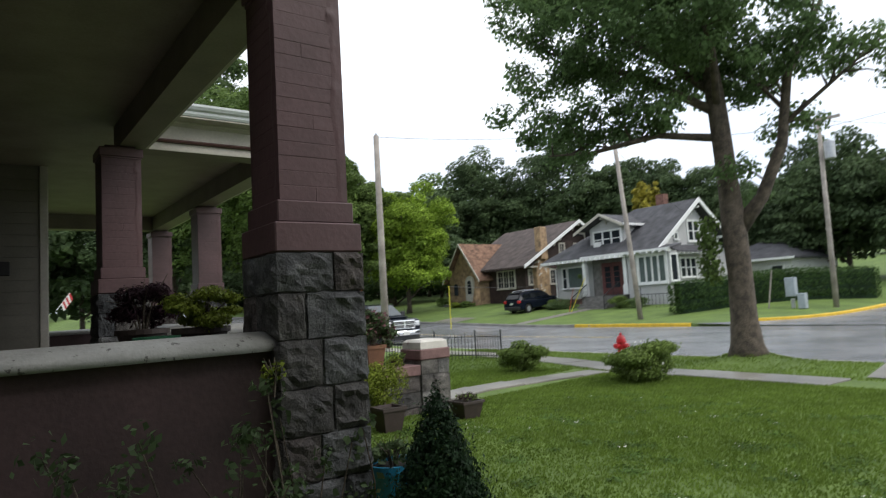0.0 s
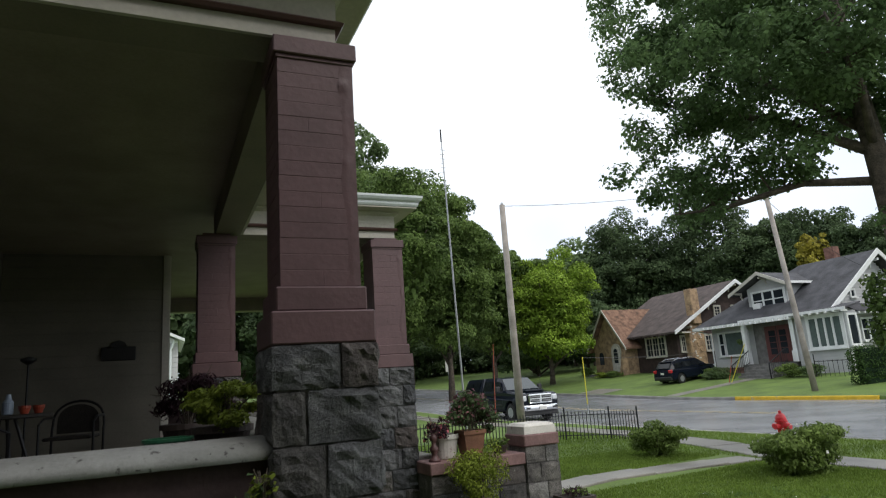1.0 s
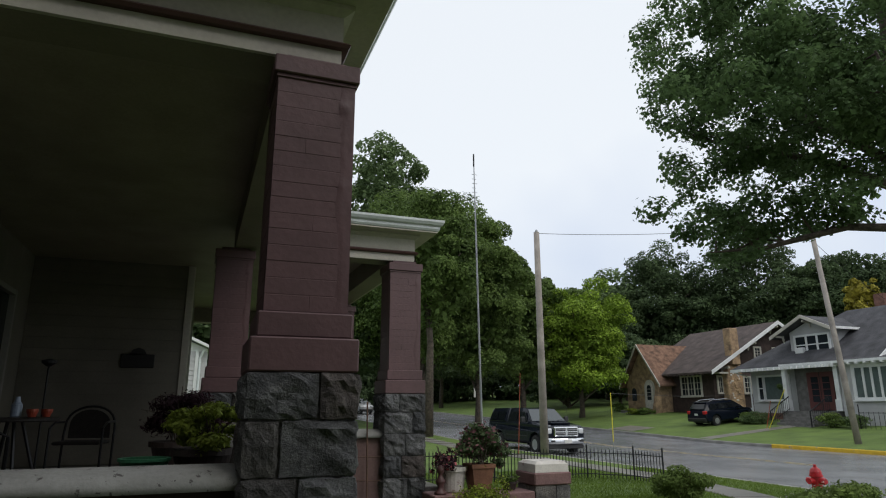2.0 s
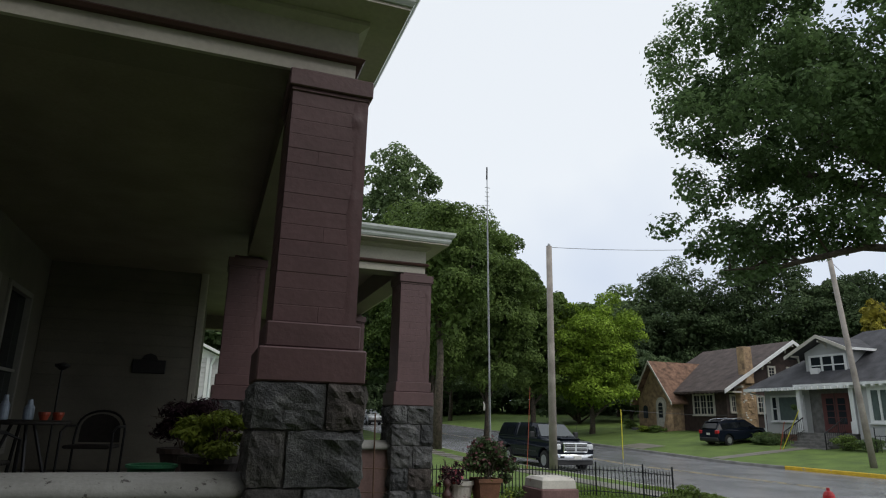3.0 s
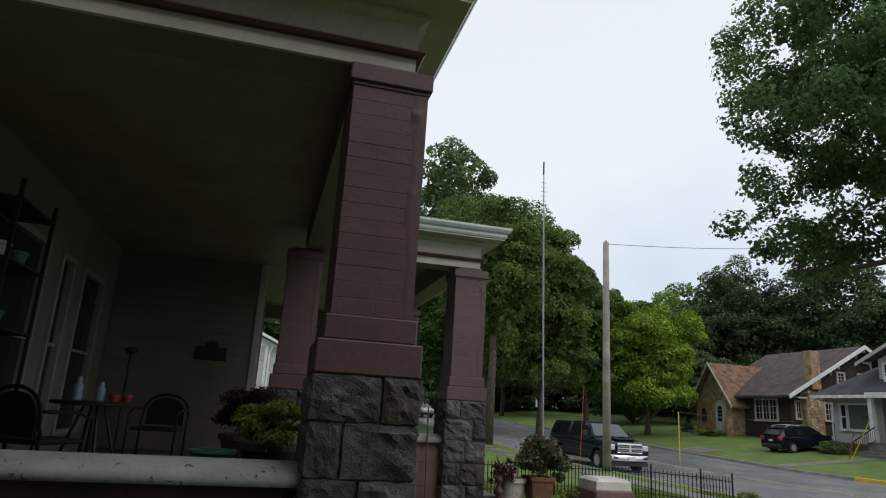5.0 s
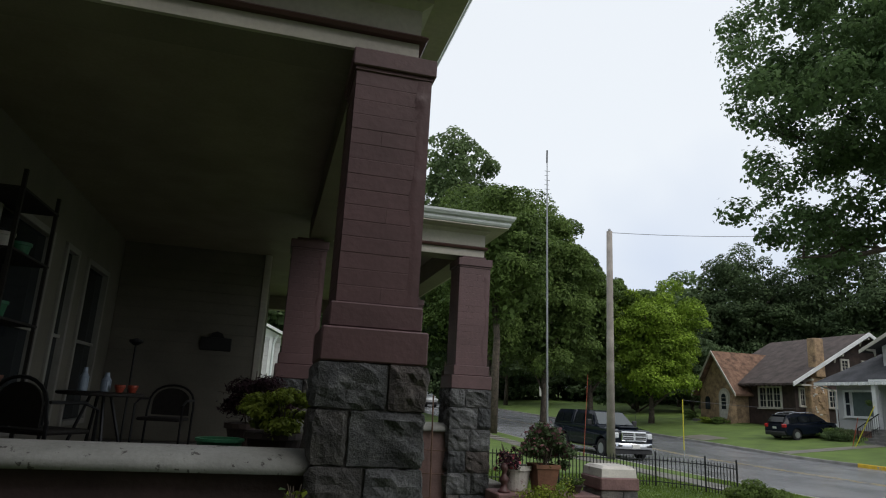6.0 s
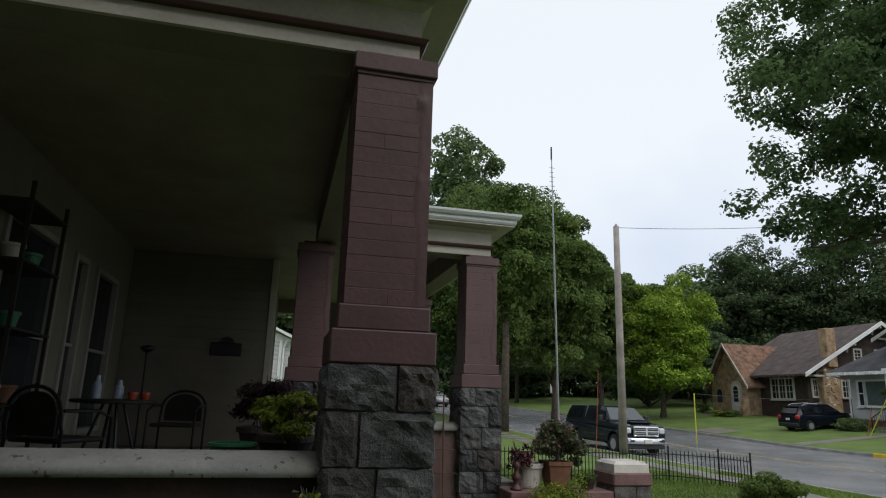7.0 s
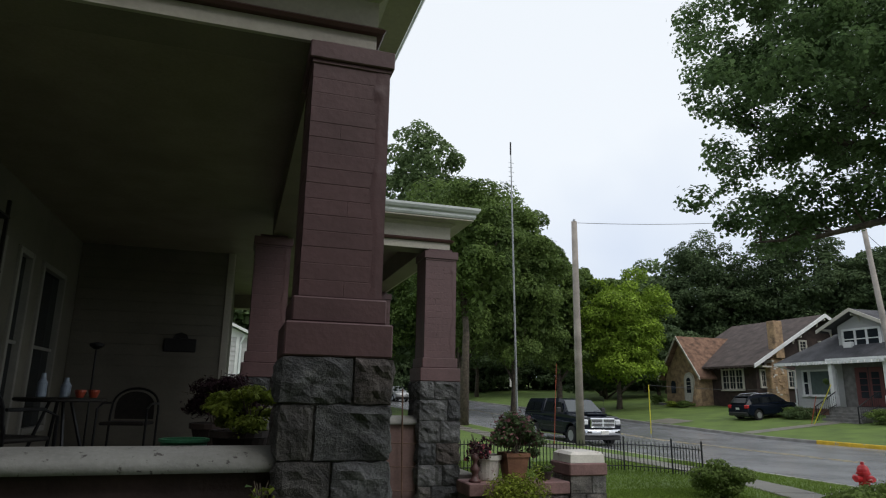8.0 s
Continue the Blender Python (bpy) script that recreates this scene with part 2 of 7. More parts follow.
M = dict(
    grass=mat("lawn_grass", (0.10, 0.155, 0.027), 0.9, 0.25, 0.8, 25, 0.6, tint=(0.07, 0.115, 0.02)),
    blade=leaf_mat("grass_blades", (0.15, 0.22, 0.042), (0.115, 0.172, 0.03), 0.14, 0.45),
    asphalt=mat("wet_asphalt", (0.23, 0.235, 0.245), 0.26, 0.16, 0.5, 60, 0.1, tint=(0.15, 0.155, 0.165)),
    concrete=mat("damp_concrete", (0.205, 0.19, 0.165), 0.36, 0.2, 1.2, 40, 0.15, per=0.1),
    kerb=mat("concrete_kerb", (0.30, 0.29, 0.27), 0.7, 0.15, 2, 40, 0.2),
    yellow=worn_mat("yellow_kerb_paint", (0.72, 0.46, 0.03), (0.4, 0.36, 0.28), 3.0, 0.62),
    line=worn_mat("worn_yellow_line", (0.45, 0.36, 0.18), (0.2, 0.2, 0.2), 3.0, 0.52),
    paint=mat("mauve_brown_paint", (0.115, 0.063, 0.067), 0.5, 0.10, 3.0, 30, 0.12, per=0.05),
    stone=stone_mat("rough_grey_stone", ((0.125, 0.127, 0.128), (0.095, 0.10, 0.105), (0.145, 0.135, 0.125), (0.105, 0.099, 0.094), (0.16, 0.163, 0.166), (0.122, 0.104, 0.096), (0.105, 0.108, 0.11)), (0.34, 0.33, 0.315)),
    palestone=stone_mat("pale_limed_stone", ((0.22, 0.215, 0.205), (0.17, 0.17, 0.17), (0.26, 0.25, 0.235), (0.19, 0.175, 0.16)), (0.42, 0.40, 0.37)),
    windscreen=glass_mat("windscreen_glass", (0.02, 0.03, 0.033), 0.04),
    curtain=mat("pale_green_curtain", (0.085, 0.115, 0.108), 0.8, 0.1, 3, 30, 0.1),
    rust=mat("rusty_iron_rod", (0.11, 0.06, 0.04), 0.8, 0.2, 8, 60, 0.2),
    greystep=mat("grey_stone_steps", (0.16, 0.155, 0.145), 0.85, 0.2, 3, 30, 0.3),
    mauveblock_lit=mat("mauve_blocks_skylit", (0.155, 0.095, 0.088), 0.75, 0.12, 3.0, 30, 0.15),
    mortar=mat("dark_mortar", (0.085, 0.08, 0.078), 0.9, 0.2, 12, 70, 0.4),
    stucco=mat("mauve_stucco_shaded", (0.05, 0.029, 0.03), 0.8, 0.16, 3.0, 30, 0.2),
    coping=worn_mat("flaking_white_coping", (0.235, 0.235, 0.22), (0.06, 0.055, 0.05), 17.0, 0.605),
    cream=mat("cream_painted_wood", (0.50, 0.47, 0.41), 0.55, 0.08, 2, 30, 0.08),
    white=mat("white_painted_wood", (0.72, 0.73, 0.72), 0.5, 0.06, 2, 30, 0.05),
    gutter=mat("white_metal_gutter", (0.62, 0.66, 0.66), 0.35, 0.06, 3, 30, 0.03),
    beamshade=mat("tan_beam_shaded", (0.21, 0.185, 0.14), 0.6, 0.1, 2, 40, 0.06),
    dullframe=mat("dull_window_frame", (0.27, 0.26, 0.23), 0.6, 0.08, 2, 30, 0.05),
    trimdark=mat("maroon_trim_paint", (0.085, 0.038, 0.036), 0.5, 0.1, 3, 30, 0.1),
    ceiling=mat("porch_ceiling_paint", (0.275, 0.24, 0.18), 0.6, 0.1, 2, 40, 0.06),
    siding=mat("tan_house_siding", (0.18, 0.166, 0.135), 0.6, 0.08, 2, 40, 0.06, per=0.05),
    floorwood=mat("porch_floor_boards", (0.13, 0.12, 0.11), 0.6, 0.15, 4, 40, 0.2, per=0.12),
    shingle=mat("grey_shingles", (0.066, 0.066, 0.073), 0.9, 0.24, 1.4, 18, 0.6),
    shinglebrown=mat("brown_shingles", (0.082, 0.062, 0.056), 0.9, 0.24, 1.6, 16, 0.6),
    shinglered=mat("rust_shingles", (0.20, 0.112, 0.072), 0.9, 0.3, 2.5, 14, 0.6),
    greysiding=mat("pale_grey_siding", (0.455, 0.455, 0.455), 0.6, 0.06, 1, 30, 0.05),
    whitesiding=mat("white_siding", (0.70, 0.70, 0.69), 0.6, 0.05, 1, 30, 0.05),
    brownbrick=mat("dark_brown_brick", (0.045, 0.028, 0.024), 0.85, 0.25, 3, 25, 0.5),
    tanstone=mat("tan_fieldstone", (0.34, 0.23, 0.13), 0.85, 0.35, 2.5, 14, 0.6, tint=(0.17, 0.115, 0.075)),
    reddoor=mat("dark_red_door", (0.115, 0.038, 0.035), 0.45, 0.1, 3, 30, 0.05),
    foundation=mat("brick_foundation", (0.20, 0.10, 0.075), 0.85, 0.25, 3, 20, 0.4),
    glass=glass_mat("window_glass"),
    darkglass=mat("vehicle_glass", (0.010, 0.012, 0.014), 0.08, 0.05, 3, 30, 0.0, spec=0.3),
    wood=mat("weathered_pole_wood", (0.33, 0.295, 0.26), 0.8, 0.18, 2.0, 40, 0.4),
    bark=mat("tree_bark", (0.10, 0.08, 0.06), 0.95, 0.3, 7, 30, 0.9, tint=(0.045, 0.036, 0.028)),
    oak=leaf_mat("maple_leaves", (0.122, 0.188, 0.073), (0.068, 0.115, 0.044), through=0.52),
    green=leaf_mat("broad_green_leaves", (0.135, 0.195, 0.052), (0.072, 0.115, 0.034), 0.3, 0.35),
    shrubgreen=leaf_mat("garden_shrub_leaves", (0.17, 0.23, 0.06), (0.10, 0.15, 0.04), 0.3, 0.35),
    clover=leaf_mat("clover_leaves", (0.10, 0.17, 0.04), (0.07, 0.12, 0.03), 0.3, 0.3),
    darkgreen=leaf_mat("deep_green_leaves", (0.092, 0.132, 0.058), (0.050, 0.078, 0.036), 0.3, 0.35),
    bright=leaf_mat("yellow_green_leaves", (0.225, 0.325, 0.038), (0.115, 0.185, 0.026)),
    paleleaf=leaf_mat("pale_green_leaves", (0.16, 0.22, 0.095), (0.095, 0.14, 0.058), 0.3, 0.4),
    golden=leaf_mat("golden_leaves", (0.34, 0.30, 0.05), (0.2, 0.18, 0.03)),
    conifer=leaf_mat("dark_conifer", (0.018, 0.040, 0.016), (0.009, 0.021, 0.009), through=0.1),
    hedge=leaf_mat("clipped_hedge", (0.055, 0.10, 0.025), (0.03, 0.06, 0.016)),
    purple=leaf_mat("purple_leaves", (0.055, 0.026, 0.035), (0.025, 0.013, 0.018)),
    lime=leaf_mat("lime_leaves", (0.22, 0.27, 0.04), (0.11, 0.15, 0.02)),
    dusky=leaf_mat("dusky_pink_leaves", (0.16, 0.075, 0.08), (0.08, 0.04, 0.045)),
    pink=leaf_mat("pink_flowers", (0.42, 0.12, 0.14), (0.25, 0.06, 0.08)),
    petal=leaf_mat("white_petals", (0.75, 0.74, 0.70), (0.55, 0.54, 0.5)),
    iron=mat("black_iron", (0.015, 0.015, 0.017), 0.45, 0.15, 6, 40, 0.1, metal=0.3),
    galv=mat("galvanised_steel", (0.42, 0.43, 0.44), 0.4, 0.1, 4, 40, 0.05, metal=0.7),
    orange=mat("orange_fibre_rod", (0.42, 0.09, 0.045), 0.5, 0.08, 5, 40, 0.02),
    yellowplastic=mat("yellow_plastic", (0.68, 0.60, 0.05), 0.5, 0.06, 5, 40, 0.02),
    hydrant=mat("red_hydrant_paint", (0.55, 0.022, 0.03), 0.4, 0.12, 6, 40, 0.1),
    carpaint=mat("dark_navy_car_paint", (0.006, 0.009, 0.016), 0.16, 0.06, 2, 20, 0.0, spec=0.5),
    chrome=mat("chrome", (0.75, 0.76, 0.78), 0.12, 0.03, 4, 30, 0.0, metal=1.0),
    rubber=mat("tyre_rubber", (0.018, 0.018, 0.018), 0.85, 0.1, 8, 40, 0.2),
    lens=mat("clear_lamp_lens", (0.62, 0.64, 0.66), 0.15, 0.05, 8, 40, 0.0),
    redlens=mat("red_lamp_lens", (0.45, 0.02, 0.02), 0.2, 0.05, 8, 40, 0.0),
    blackplastic=mat("black_plastic", (0.02, 0.02, 0.021), 0.5, 0.08, 6, 40, 0.05),
    silver=mat("silver_car_paint", (0.55, 0.56, 0.58), 0.25, 0.04, 4, 30, 0.0, metal=0.4),
    terracotta=mat("terracotta", (0.19, 0.088, 0.05), 0.8, 0.15, 7, 40, 0.2),
    bluepot=mat("blue_glazed_pot", (0.02, 0.16, 0.27), 0.25, 0.12, 6, 40, 0.02),
    darkpot=mat("dark_planter_plastic", (0.05, 0.035, 0.03), 0.6, 0.12, 6, 40, 0.1),
    greenpot=mat("green_planter_plastic", (0.03, 0.16, 0.08), 0.5, 0.1, 6, 40, 0.02),
    soil=mat("potting_soil", (0.03, 0.022, 0.016), 0.95, 0.25, 20, 80, 0.6),
    wicker=mat("dark_wicker", (0.022, 0.018, 0.015), 0.7, 0.2, 20, 90, 0.5),
    candle=mat("pale_blue_glass_jar", (0.30, 0.36, 0.45), 0.3, 0.08, 6, 40, 0.0),
    cap=worn_mat("weathered_white_cap", (0.60, 0.57, 0.52), (0.33, 0.26, 0.24), 6.0, 0.60),
    capring=mat("mauve_stone_band", (0.20, 0.115, 0.11), 0.8, 0.15, 5, 40, 0.3),
    signmetal=mat("white_sign_face", (0.66, 0.66, 0.62), 0.5, 0.06, 6, 40, 0.02),
    boxmetal=mat("pale_grey_box_metal", (0.33, 0.37, 0.41), 0.45, 0.08, 4, 40, 0.03),
    flagred=mat("red_cloth", (0.5, 0.04, 0.05), 0.8, 0.08, 6, 60, 0.1),
    flagwhite=mat("white_cloth", (0.7, 0.7, 0.7), 0.8, 0.05, 6, 60, 0.1),
    flagblue=mat("blue_cloth", (0.04, 0.06, 0.25), 0.8, 0.08, 6, 60, 0.1),
    wire=mat("black_cable", (0.03, 0.03, 0.032), 0.7, 0.05, 6, 40, 0.0),
    red=mat("red_ceramic", (0.35, 0.06, 0.03), 0.4, 0.1, 6, 40, 0.0),
)

M["carpaint"].node_tree.nodes["Principled BSDF"].inputs["IOR"].default_value = 1.3
M["windscreen"].node_tree.nodes["Principled BSDF"].inputs["IOR"].default_value = 1.9
M["windscreen"].node_tree.nodes["Principled BSDF"].inputs["Specular IOR Level"].default_value = 0.5


# ---------------------------------------------------------------- builders
def thing(name, base, label, category, group="", kind=""):
    ob = new(name)
    ob.empty_display_size = 0.1
    ob.location = base
    return tagged(ob, label, category, group, kind)


def mesh_of(bm, name, smooth=False):
    me = bpy.data.meshes.new(name)
    bmesh.ops.recalc_face_normals(bm, faces=bm.faces)
    bm.to_mesh(me)
    bm.free()
    if smooth:
        for p in me.polygons:
            p.use_smooth = True
    return me


def part(name, bm, material, parent=None, label="", smooth=False, kind=""):
    """Links a bmesh (or a finished mesh), in the place's coordinates, as one mesh under a thing or a part."""
    me = mesh_of(bm, name, smooth) if isinstance(bm, bmesh.types.BMesh) else bm
    if not me.materials:
        me.materials.append(M[material])
    ob = new(name, me)
    if parent is not None:
        ob.parent = parent
        if parent.data is None:
            ob.matrix_parent_inverse = Matrix.Translation(-parent.location)
    return tagged(ob, label, kind=kind)


def structure(name, bm, material, label, category, smooth=False):
    return tagged(part(name, bm, material, None, "", smooth), label, category, "", "structure")


def box(bm, x0, x1, y0, y1, z0, z1, bevel=0.0, seg=1):
    vs = bmesh.ops.create_cube(bm, size=1.0, matrix=Matrix.LocRotScale(
        ((x0 + x1) / 2, (y0 + y1) / 2, (z0 + z1) / 2), None, (abs(x1 - x0), abs(y1 - y0), abs(z1 - z0))))["verts"]
    if bevel:
        es = list({e for v in vs for e in v.link_edges})
        bmesh.ops.bevel(bm, geom=es, offset=bevel, segments=seg, affect="EDGES", profile=0.5)
    return bm


def boxes(*dims, bevel=0.0):
    bm = bmesh.new()
    for d in dims:
        box(bm, *d, bevel=bevel)
    return bm


def prism(bm, outline, axis, a, b):
    """Extrudes a closed outline of pairs along an axis: x pairs are (y, z), y pairs (x, z), z pairs (x, y)."""
    put = {"x": lambda p, c: (c, p[0], p[1]), "y": lambda p, c: (p[0], c, p[1]), "z": lambda p, c: (p[0], p[1], c)}[axis]
    lo = [bm.verts.new(put(p, a)) for p in outline]
    hi = [bm.verts.new(put(p, b)) for p in outline]
    bm.faces.new(lo)
    bm.faces.new(hi)
    n = len(outline)
    for i in range(n):
        bm.faces.new((lo[i], lo[(i + 1) % n], hi[(i + 1) % n], hi[i]))
    return bm


def sweep(bm, path, profile):
    """Runs a closed profile of (outward offset, z) along a level path of (x, y), mitred; outward is to the right of the path."""
    rings, n = [], len(path)
    for i, p in enumerate(path):
        d0 = Vector(p) - Vector(path[i - 1]) if i else Vector(path[1]) - Vector(p)
        d1 = Vector(path[i + 1]) - Vector(p) if i < n - 1 else d0
        n0, n1 = Vector((d0.y, -d0.x)).normalized(), Vector((d1.y, -d1.x)).normalized()
        m = (n0 + n1) / (1 + n0.dot(n1))
        rings.append([bm.verts.new((p[0] + m.x * o, p[1] + m.y * o, z)) for o, z in profile])
    k = len(profile)
    for a, b in zip(rings, rings[1:]):
        for j in range(k):
            bm.faces.new((a[j], a[(j + 1) % k], b[(j + 1) % k], b[j]))
    bm.faces.new(rings[0])
    bm.faces.new(rings[-1])
    return bm


def tube(bm, points, radii, sides=8, wobble=0.0, rng=None):
    """A round tapered limb through points."""
    pts = [Vector(p) for p in points]
    rings = []
    for i, p in enumerate(pts):
        d = (pts[min(i + 1, len(pts) - 1)] - pts[max(i - 1, 0)]).normalized()
        u = d.cross(Vector((0.31, 0.95, 0.05)) if abs(d.y) < 0.9 else Vector((1, 0, 0))).normalized()
        v = d.cross(u)
        r = radii[i] if isinstance(radii, (list, tuple)) else radii
        ring = []
        for s in range(sides):
            a = 2 * math.pi * s / sides
            rr = r * (1 + (rng.uniform(-wobble, wobble) if wobble else 0))
            ring.append(bm.verts.new(p + (u * math.cos(a) + v * math.sin(a)) * rr))
        rings.append(ring)
    for a, b in zip(rings, rings[1:]):
        for s in range(sides):
            bm.faces.new((a[s], a[(s + 1) % sides], b[(s + 1) % sides], b[s]))
    bm.faces.new(rings[0][::-1])
    bm.faces.new(rings[-1])
    return bm


def lathe(bm, profile, x, y, sides=20):
    """Turns (radius, z) pairs round an upright axis at x, y."""
    rings = [[bm.verts.new((x + max(r, 1e-4) * math.cos(2 * math.pi * s / sides), y + max(r, 1e-4) * math.sin(2 * math.pi * s / sides), z))
              for s in range(sides)] for r, z in profile]
    for a, b in zip(rings, rings[1:]):
        for s in range(sides):
            bm.faces.new((a[s], a[(s + 1) % sides], b[(s + 1) % sides], b[s]))
    bm.faces.new(rings[0][::-1])
    bm.faces.new(rings[-1])
    return bm


def leaves(name, clumps, count, size, material, seed, flat=0.0, shell=0.55, narrow=0.5, dome=0.0, inner=None):
    """Many small bent leaves in clumps (x, y, z, rx, ry, rz), as one mesh; more of them near each clump's outside."""
    rng = np.random.default_rng(seed)
    c = np.array(clumps, float)
    vol = (c[:, 3] * c[:, 4] * c[:, 5]) ** (2 / 3)
    idx = rng.choice(len(c), count, p=vol / vol.sum())
    d = rng.normal(size=(count, 3))
    d[:, 2] = np.where(rng.random(count) < dome, np.abs(d[:, 2]) - 0.25, d[:, 2])
    d /= np.linalg.norm(d, axis=1)[:, None]
    r = shell + (1 - shell) * rng.random(count) ** 0.5
    r *= 1 + (0.09 if dome else 0.22) * rng.normal(size=count) * (rng.random(count) < 0.35)
    p = c[idx, :3] + d * r[:, None] * c[idx, 3:]
    k = d * (0.9, 0.9, 1.1) + rng.normal(size=(count, 3)) * 0.55 + (0, 0, 0.25 + flat)
    k /= np.linalg.norm(k, axis=1)[:, None]
    u = np.cross(k, rng.normal(size=(count, 3)))
    u /= np.linalg.norm(u, axis=1)[:, None]
    w = np.cross(k, u)
    s = size * rng.uniform(0.6, 1.35, count)[:, None]
    if inner:
        k_in = count // 7
        q = rng.normal(size=(k_in, 3))
        q /= np.linalg.norm(q, axis=1)[:, None]
        p[:k_in] = np.array(inner[:3]) + q * (rng.random(k_in) ** 0.4)[:, None] * np.array(inner[3:])
        s[:k_in] *= 1.9
    v = np.empty((count, 4, 3))
    v[:, 0] = p - u * s * 0.5
    v[:, 1] = p + w * s * narrow * 0.5 + k * s * 0.08
    v[:, 2] = p + u * s * 0.55
    v[:, 3] = p - w * s * narrow * 0.5 + k * s * 0.08
    me = bpy.data.meshes.new(name)
    me.vertices.add(count * 4)
    me.vertices.foreach_set("co", v.reshape(-1))
    me.loops.add(count * 4)
    me.loops.foreach_set("vertex_index", np.arange(count * 4, dtype=np.int32))
    me.polygons.add(count)
    me.polygons.foreach_set("loop_start", np.arange(0, count * 4, 4, dtype=np.int32))
    me.update(calc_edges=True)
    me.materials.append(M[material])
    return me


def crown_clumps(cx, cy, cz, rx, ry, rz, n, seed, size=(0.17, 0.36), deep=0.45, flat=(0.6, 0.9), broad=1.0):
    """Clumps spread over an uneven crown; deep: how far in from its outside they begin."""
    rng = random.Random(seed)
    out = []
    for _ in range(n):
        a, b = rng.uniform(0, 2 * math.pi), math.asin(rng.uniform(-0.75, 1))
        k = rng.uniform(deep, 0.97)
        s = rng.uniform(*size)
        w = k * math.cos(b) ** broad
        out.append((cx + rx * w * math.cos(a), cy + ry * w * math.sin(a), cz + rz * k * math.sin(b),
                    rx * s, ry * s, min(rz, rx * 1.2) * s * rng.uniform(*flat)))
    return out


def tree(x, y, z, height, spread, material, seed, label, count=14000, leaf=0.32, low=0.25, trunk=0.25, name="tree", clumps=34, group="trees along the street", broad=0.7):
    """A broadleaf tree: tapered trunk, limbs, and an uneven crown of leaves."""
    rng = random.Random(seed)
    t = thing(name, (x, y, z), label, "tree", group)
    bm = bmesh.new()
    top = height * 0.72
    tube(bm, [(x, y, z - 0.2), (x + 0.1, y, z + height * low), (x - 0.1, y + 0.15, z + top)], [trunk * 1.25, trunk * 0.85, trunk * 0.2], 9, 0.08, rng)
    for _ in range(9):
        a, k = rng.uniform(0, 2 * math.pi), rng.uniform(low, 0.6)
        h0 = z + height * k
        e = spread * rng.uniform(0.5, 0.8)
        tube(bm, [(x, y, h0), (x + e * 0.5 * math.cos(a), y + e * 0.5 * math.sin(a), h0 + height * 0.12),
                  (x + e * math.cos(a), y + e * math.sin(a), h0 + height * 0.2)], [trunk * 0.45, trunk * 0.3, 0.03], 6)
    part("trunk", bm, "bark", t, smooth=True)
    cz0, rz0 = z + height * (1 + low) / 2, height * (1 - low) / 2
    cl = crown_clumps(x, y, cz0, spread, spread, rz0, int(clumps * 1.5), seed, (0.13, 0.30), 0.6, (0.5, 0.85), broad)
    part("crown", leaves("crown", cl, count, leaf, material, seed, dome=0.8, narrow=0.65, inner=(x, y, cz0, spread * 0.78, spread * 0.78, rz0 * 0.8)), material, t, kind="stuff")
    return t


def shrub(x, y, z, rx, ry, h, material, seed, label, name="shrub", count=2500, leaf=0.07, group="", extra=None):
    t = thing(name, (x, y, z), label, "shrub", group)
    rng = random.Random(seed)
    bm = bmesh.new()
    for _ in range(7):
        a = rng.uniform(0, 6.28)
        tube(bm, [(x, y, z - 0.05), (x + rx * 0.3 * math.cos(a), y + ry * 0.3 * math.sin(a), z + h * 0.4),
                  (x + rx * 0.6 * math.cos(a), y + ry * 0.6 * math.sin(a), z + h * 0.75)], [0.012, 0.009, 0.004], 5)
    part("stem", bm, "bark", t, kind="stuff")
    cl = crown_clumps(x, y, z + h * 0.5, rx, ry, h * 0.5, 16, seed, (0.3, 0.5)) + [(x, y, z + h * 0.42, rx * 0.7, ry * 0.7, h * 0.42)]
    part("foliage", leaves("foliage", cl, count, leaf, material, seed), material, t, kind="stuff")
    if extra:
        part("blossom", leaves("flowers", [(a, b, c + h * 0.1, d * 1.05, e * 1.05, f * 1.05) for a, b, c, d, e, f in cl], extra[1], leaf * 0.8, extra[0], seed + 1, shell=0.9, narrow=0.8),
             extra[0], t, kind="stuff")
    return t

# ---------------------------------------------------------------- ground, road, pavements
KERB_NEAR, KERB_FAR, ROAD_Z = 12.7, 26.2, -0.5
TREE_X, TREE_Y = 11.53, 3.90


def smooth01(a, b, v):
    t = np.clip((v - a) / (b - a), 0, 1)
    return t * t * (3 - 2 * t)


def road_z(y):
    return ROAD_Z + 0.028 * np.maximum(0, y - 25) * (1 - 0.5 * smooth01(70, 140, y))


def ground_z(x, y):
    """Height of the lawns: nearly level towards the street, rising beyond it."""
    x, y = np.asarray(x, float), np.asarray(y, float)
    near = -0.2 - 0.16 * np.clip(x / KERB_NEAR, 0, 1)
    near = near + 0.26 * np.exp(-((x - TREE_X) ** 2 + (y - TREE_Y) ** 2) / 0.75 ** 2)
    far_lawn = -0.36 + 0.09 * (np.minimum(x, 36) - KERB_FAR) + 0.04 * np.maximum(0, x - 36)
    far_street = -0.49 + 0.045 * (x - KERB_FAR)
    far = far_street + (far_lawn - far_street) * smooth01(9.5, 15.5, y)
    far = far + 1.0 * smooth01(52, 120, x)
    z = np.where(x < KERB_NEAR + 0.01, near, far)
    z = z + 0.028 * np.maximum(0, y - 25) * (1 - 0.5 * smooth01(70, 140, y)) * smooth01(4, 12, x)
    return z + 1.5 * smooth01(60, 150, y)


def grid_line(stops):
    out = []
    for (a, b, step) in stops:
        out += list(np.arange(a, b - 1e-6, step))
    return np.array(out + [stops[-1][1]])


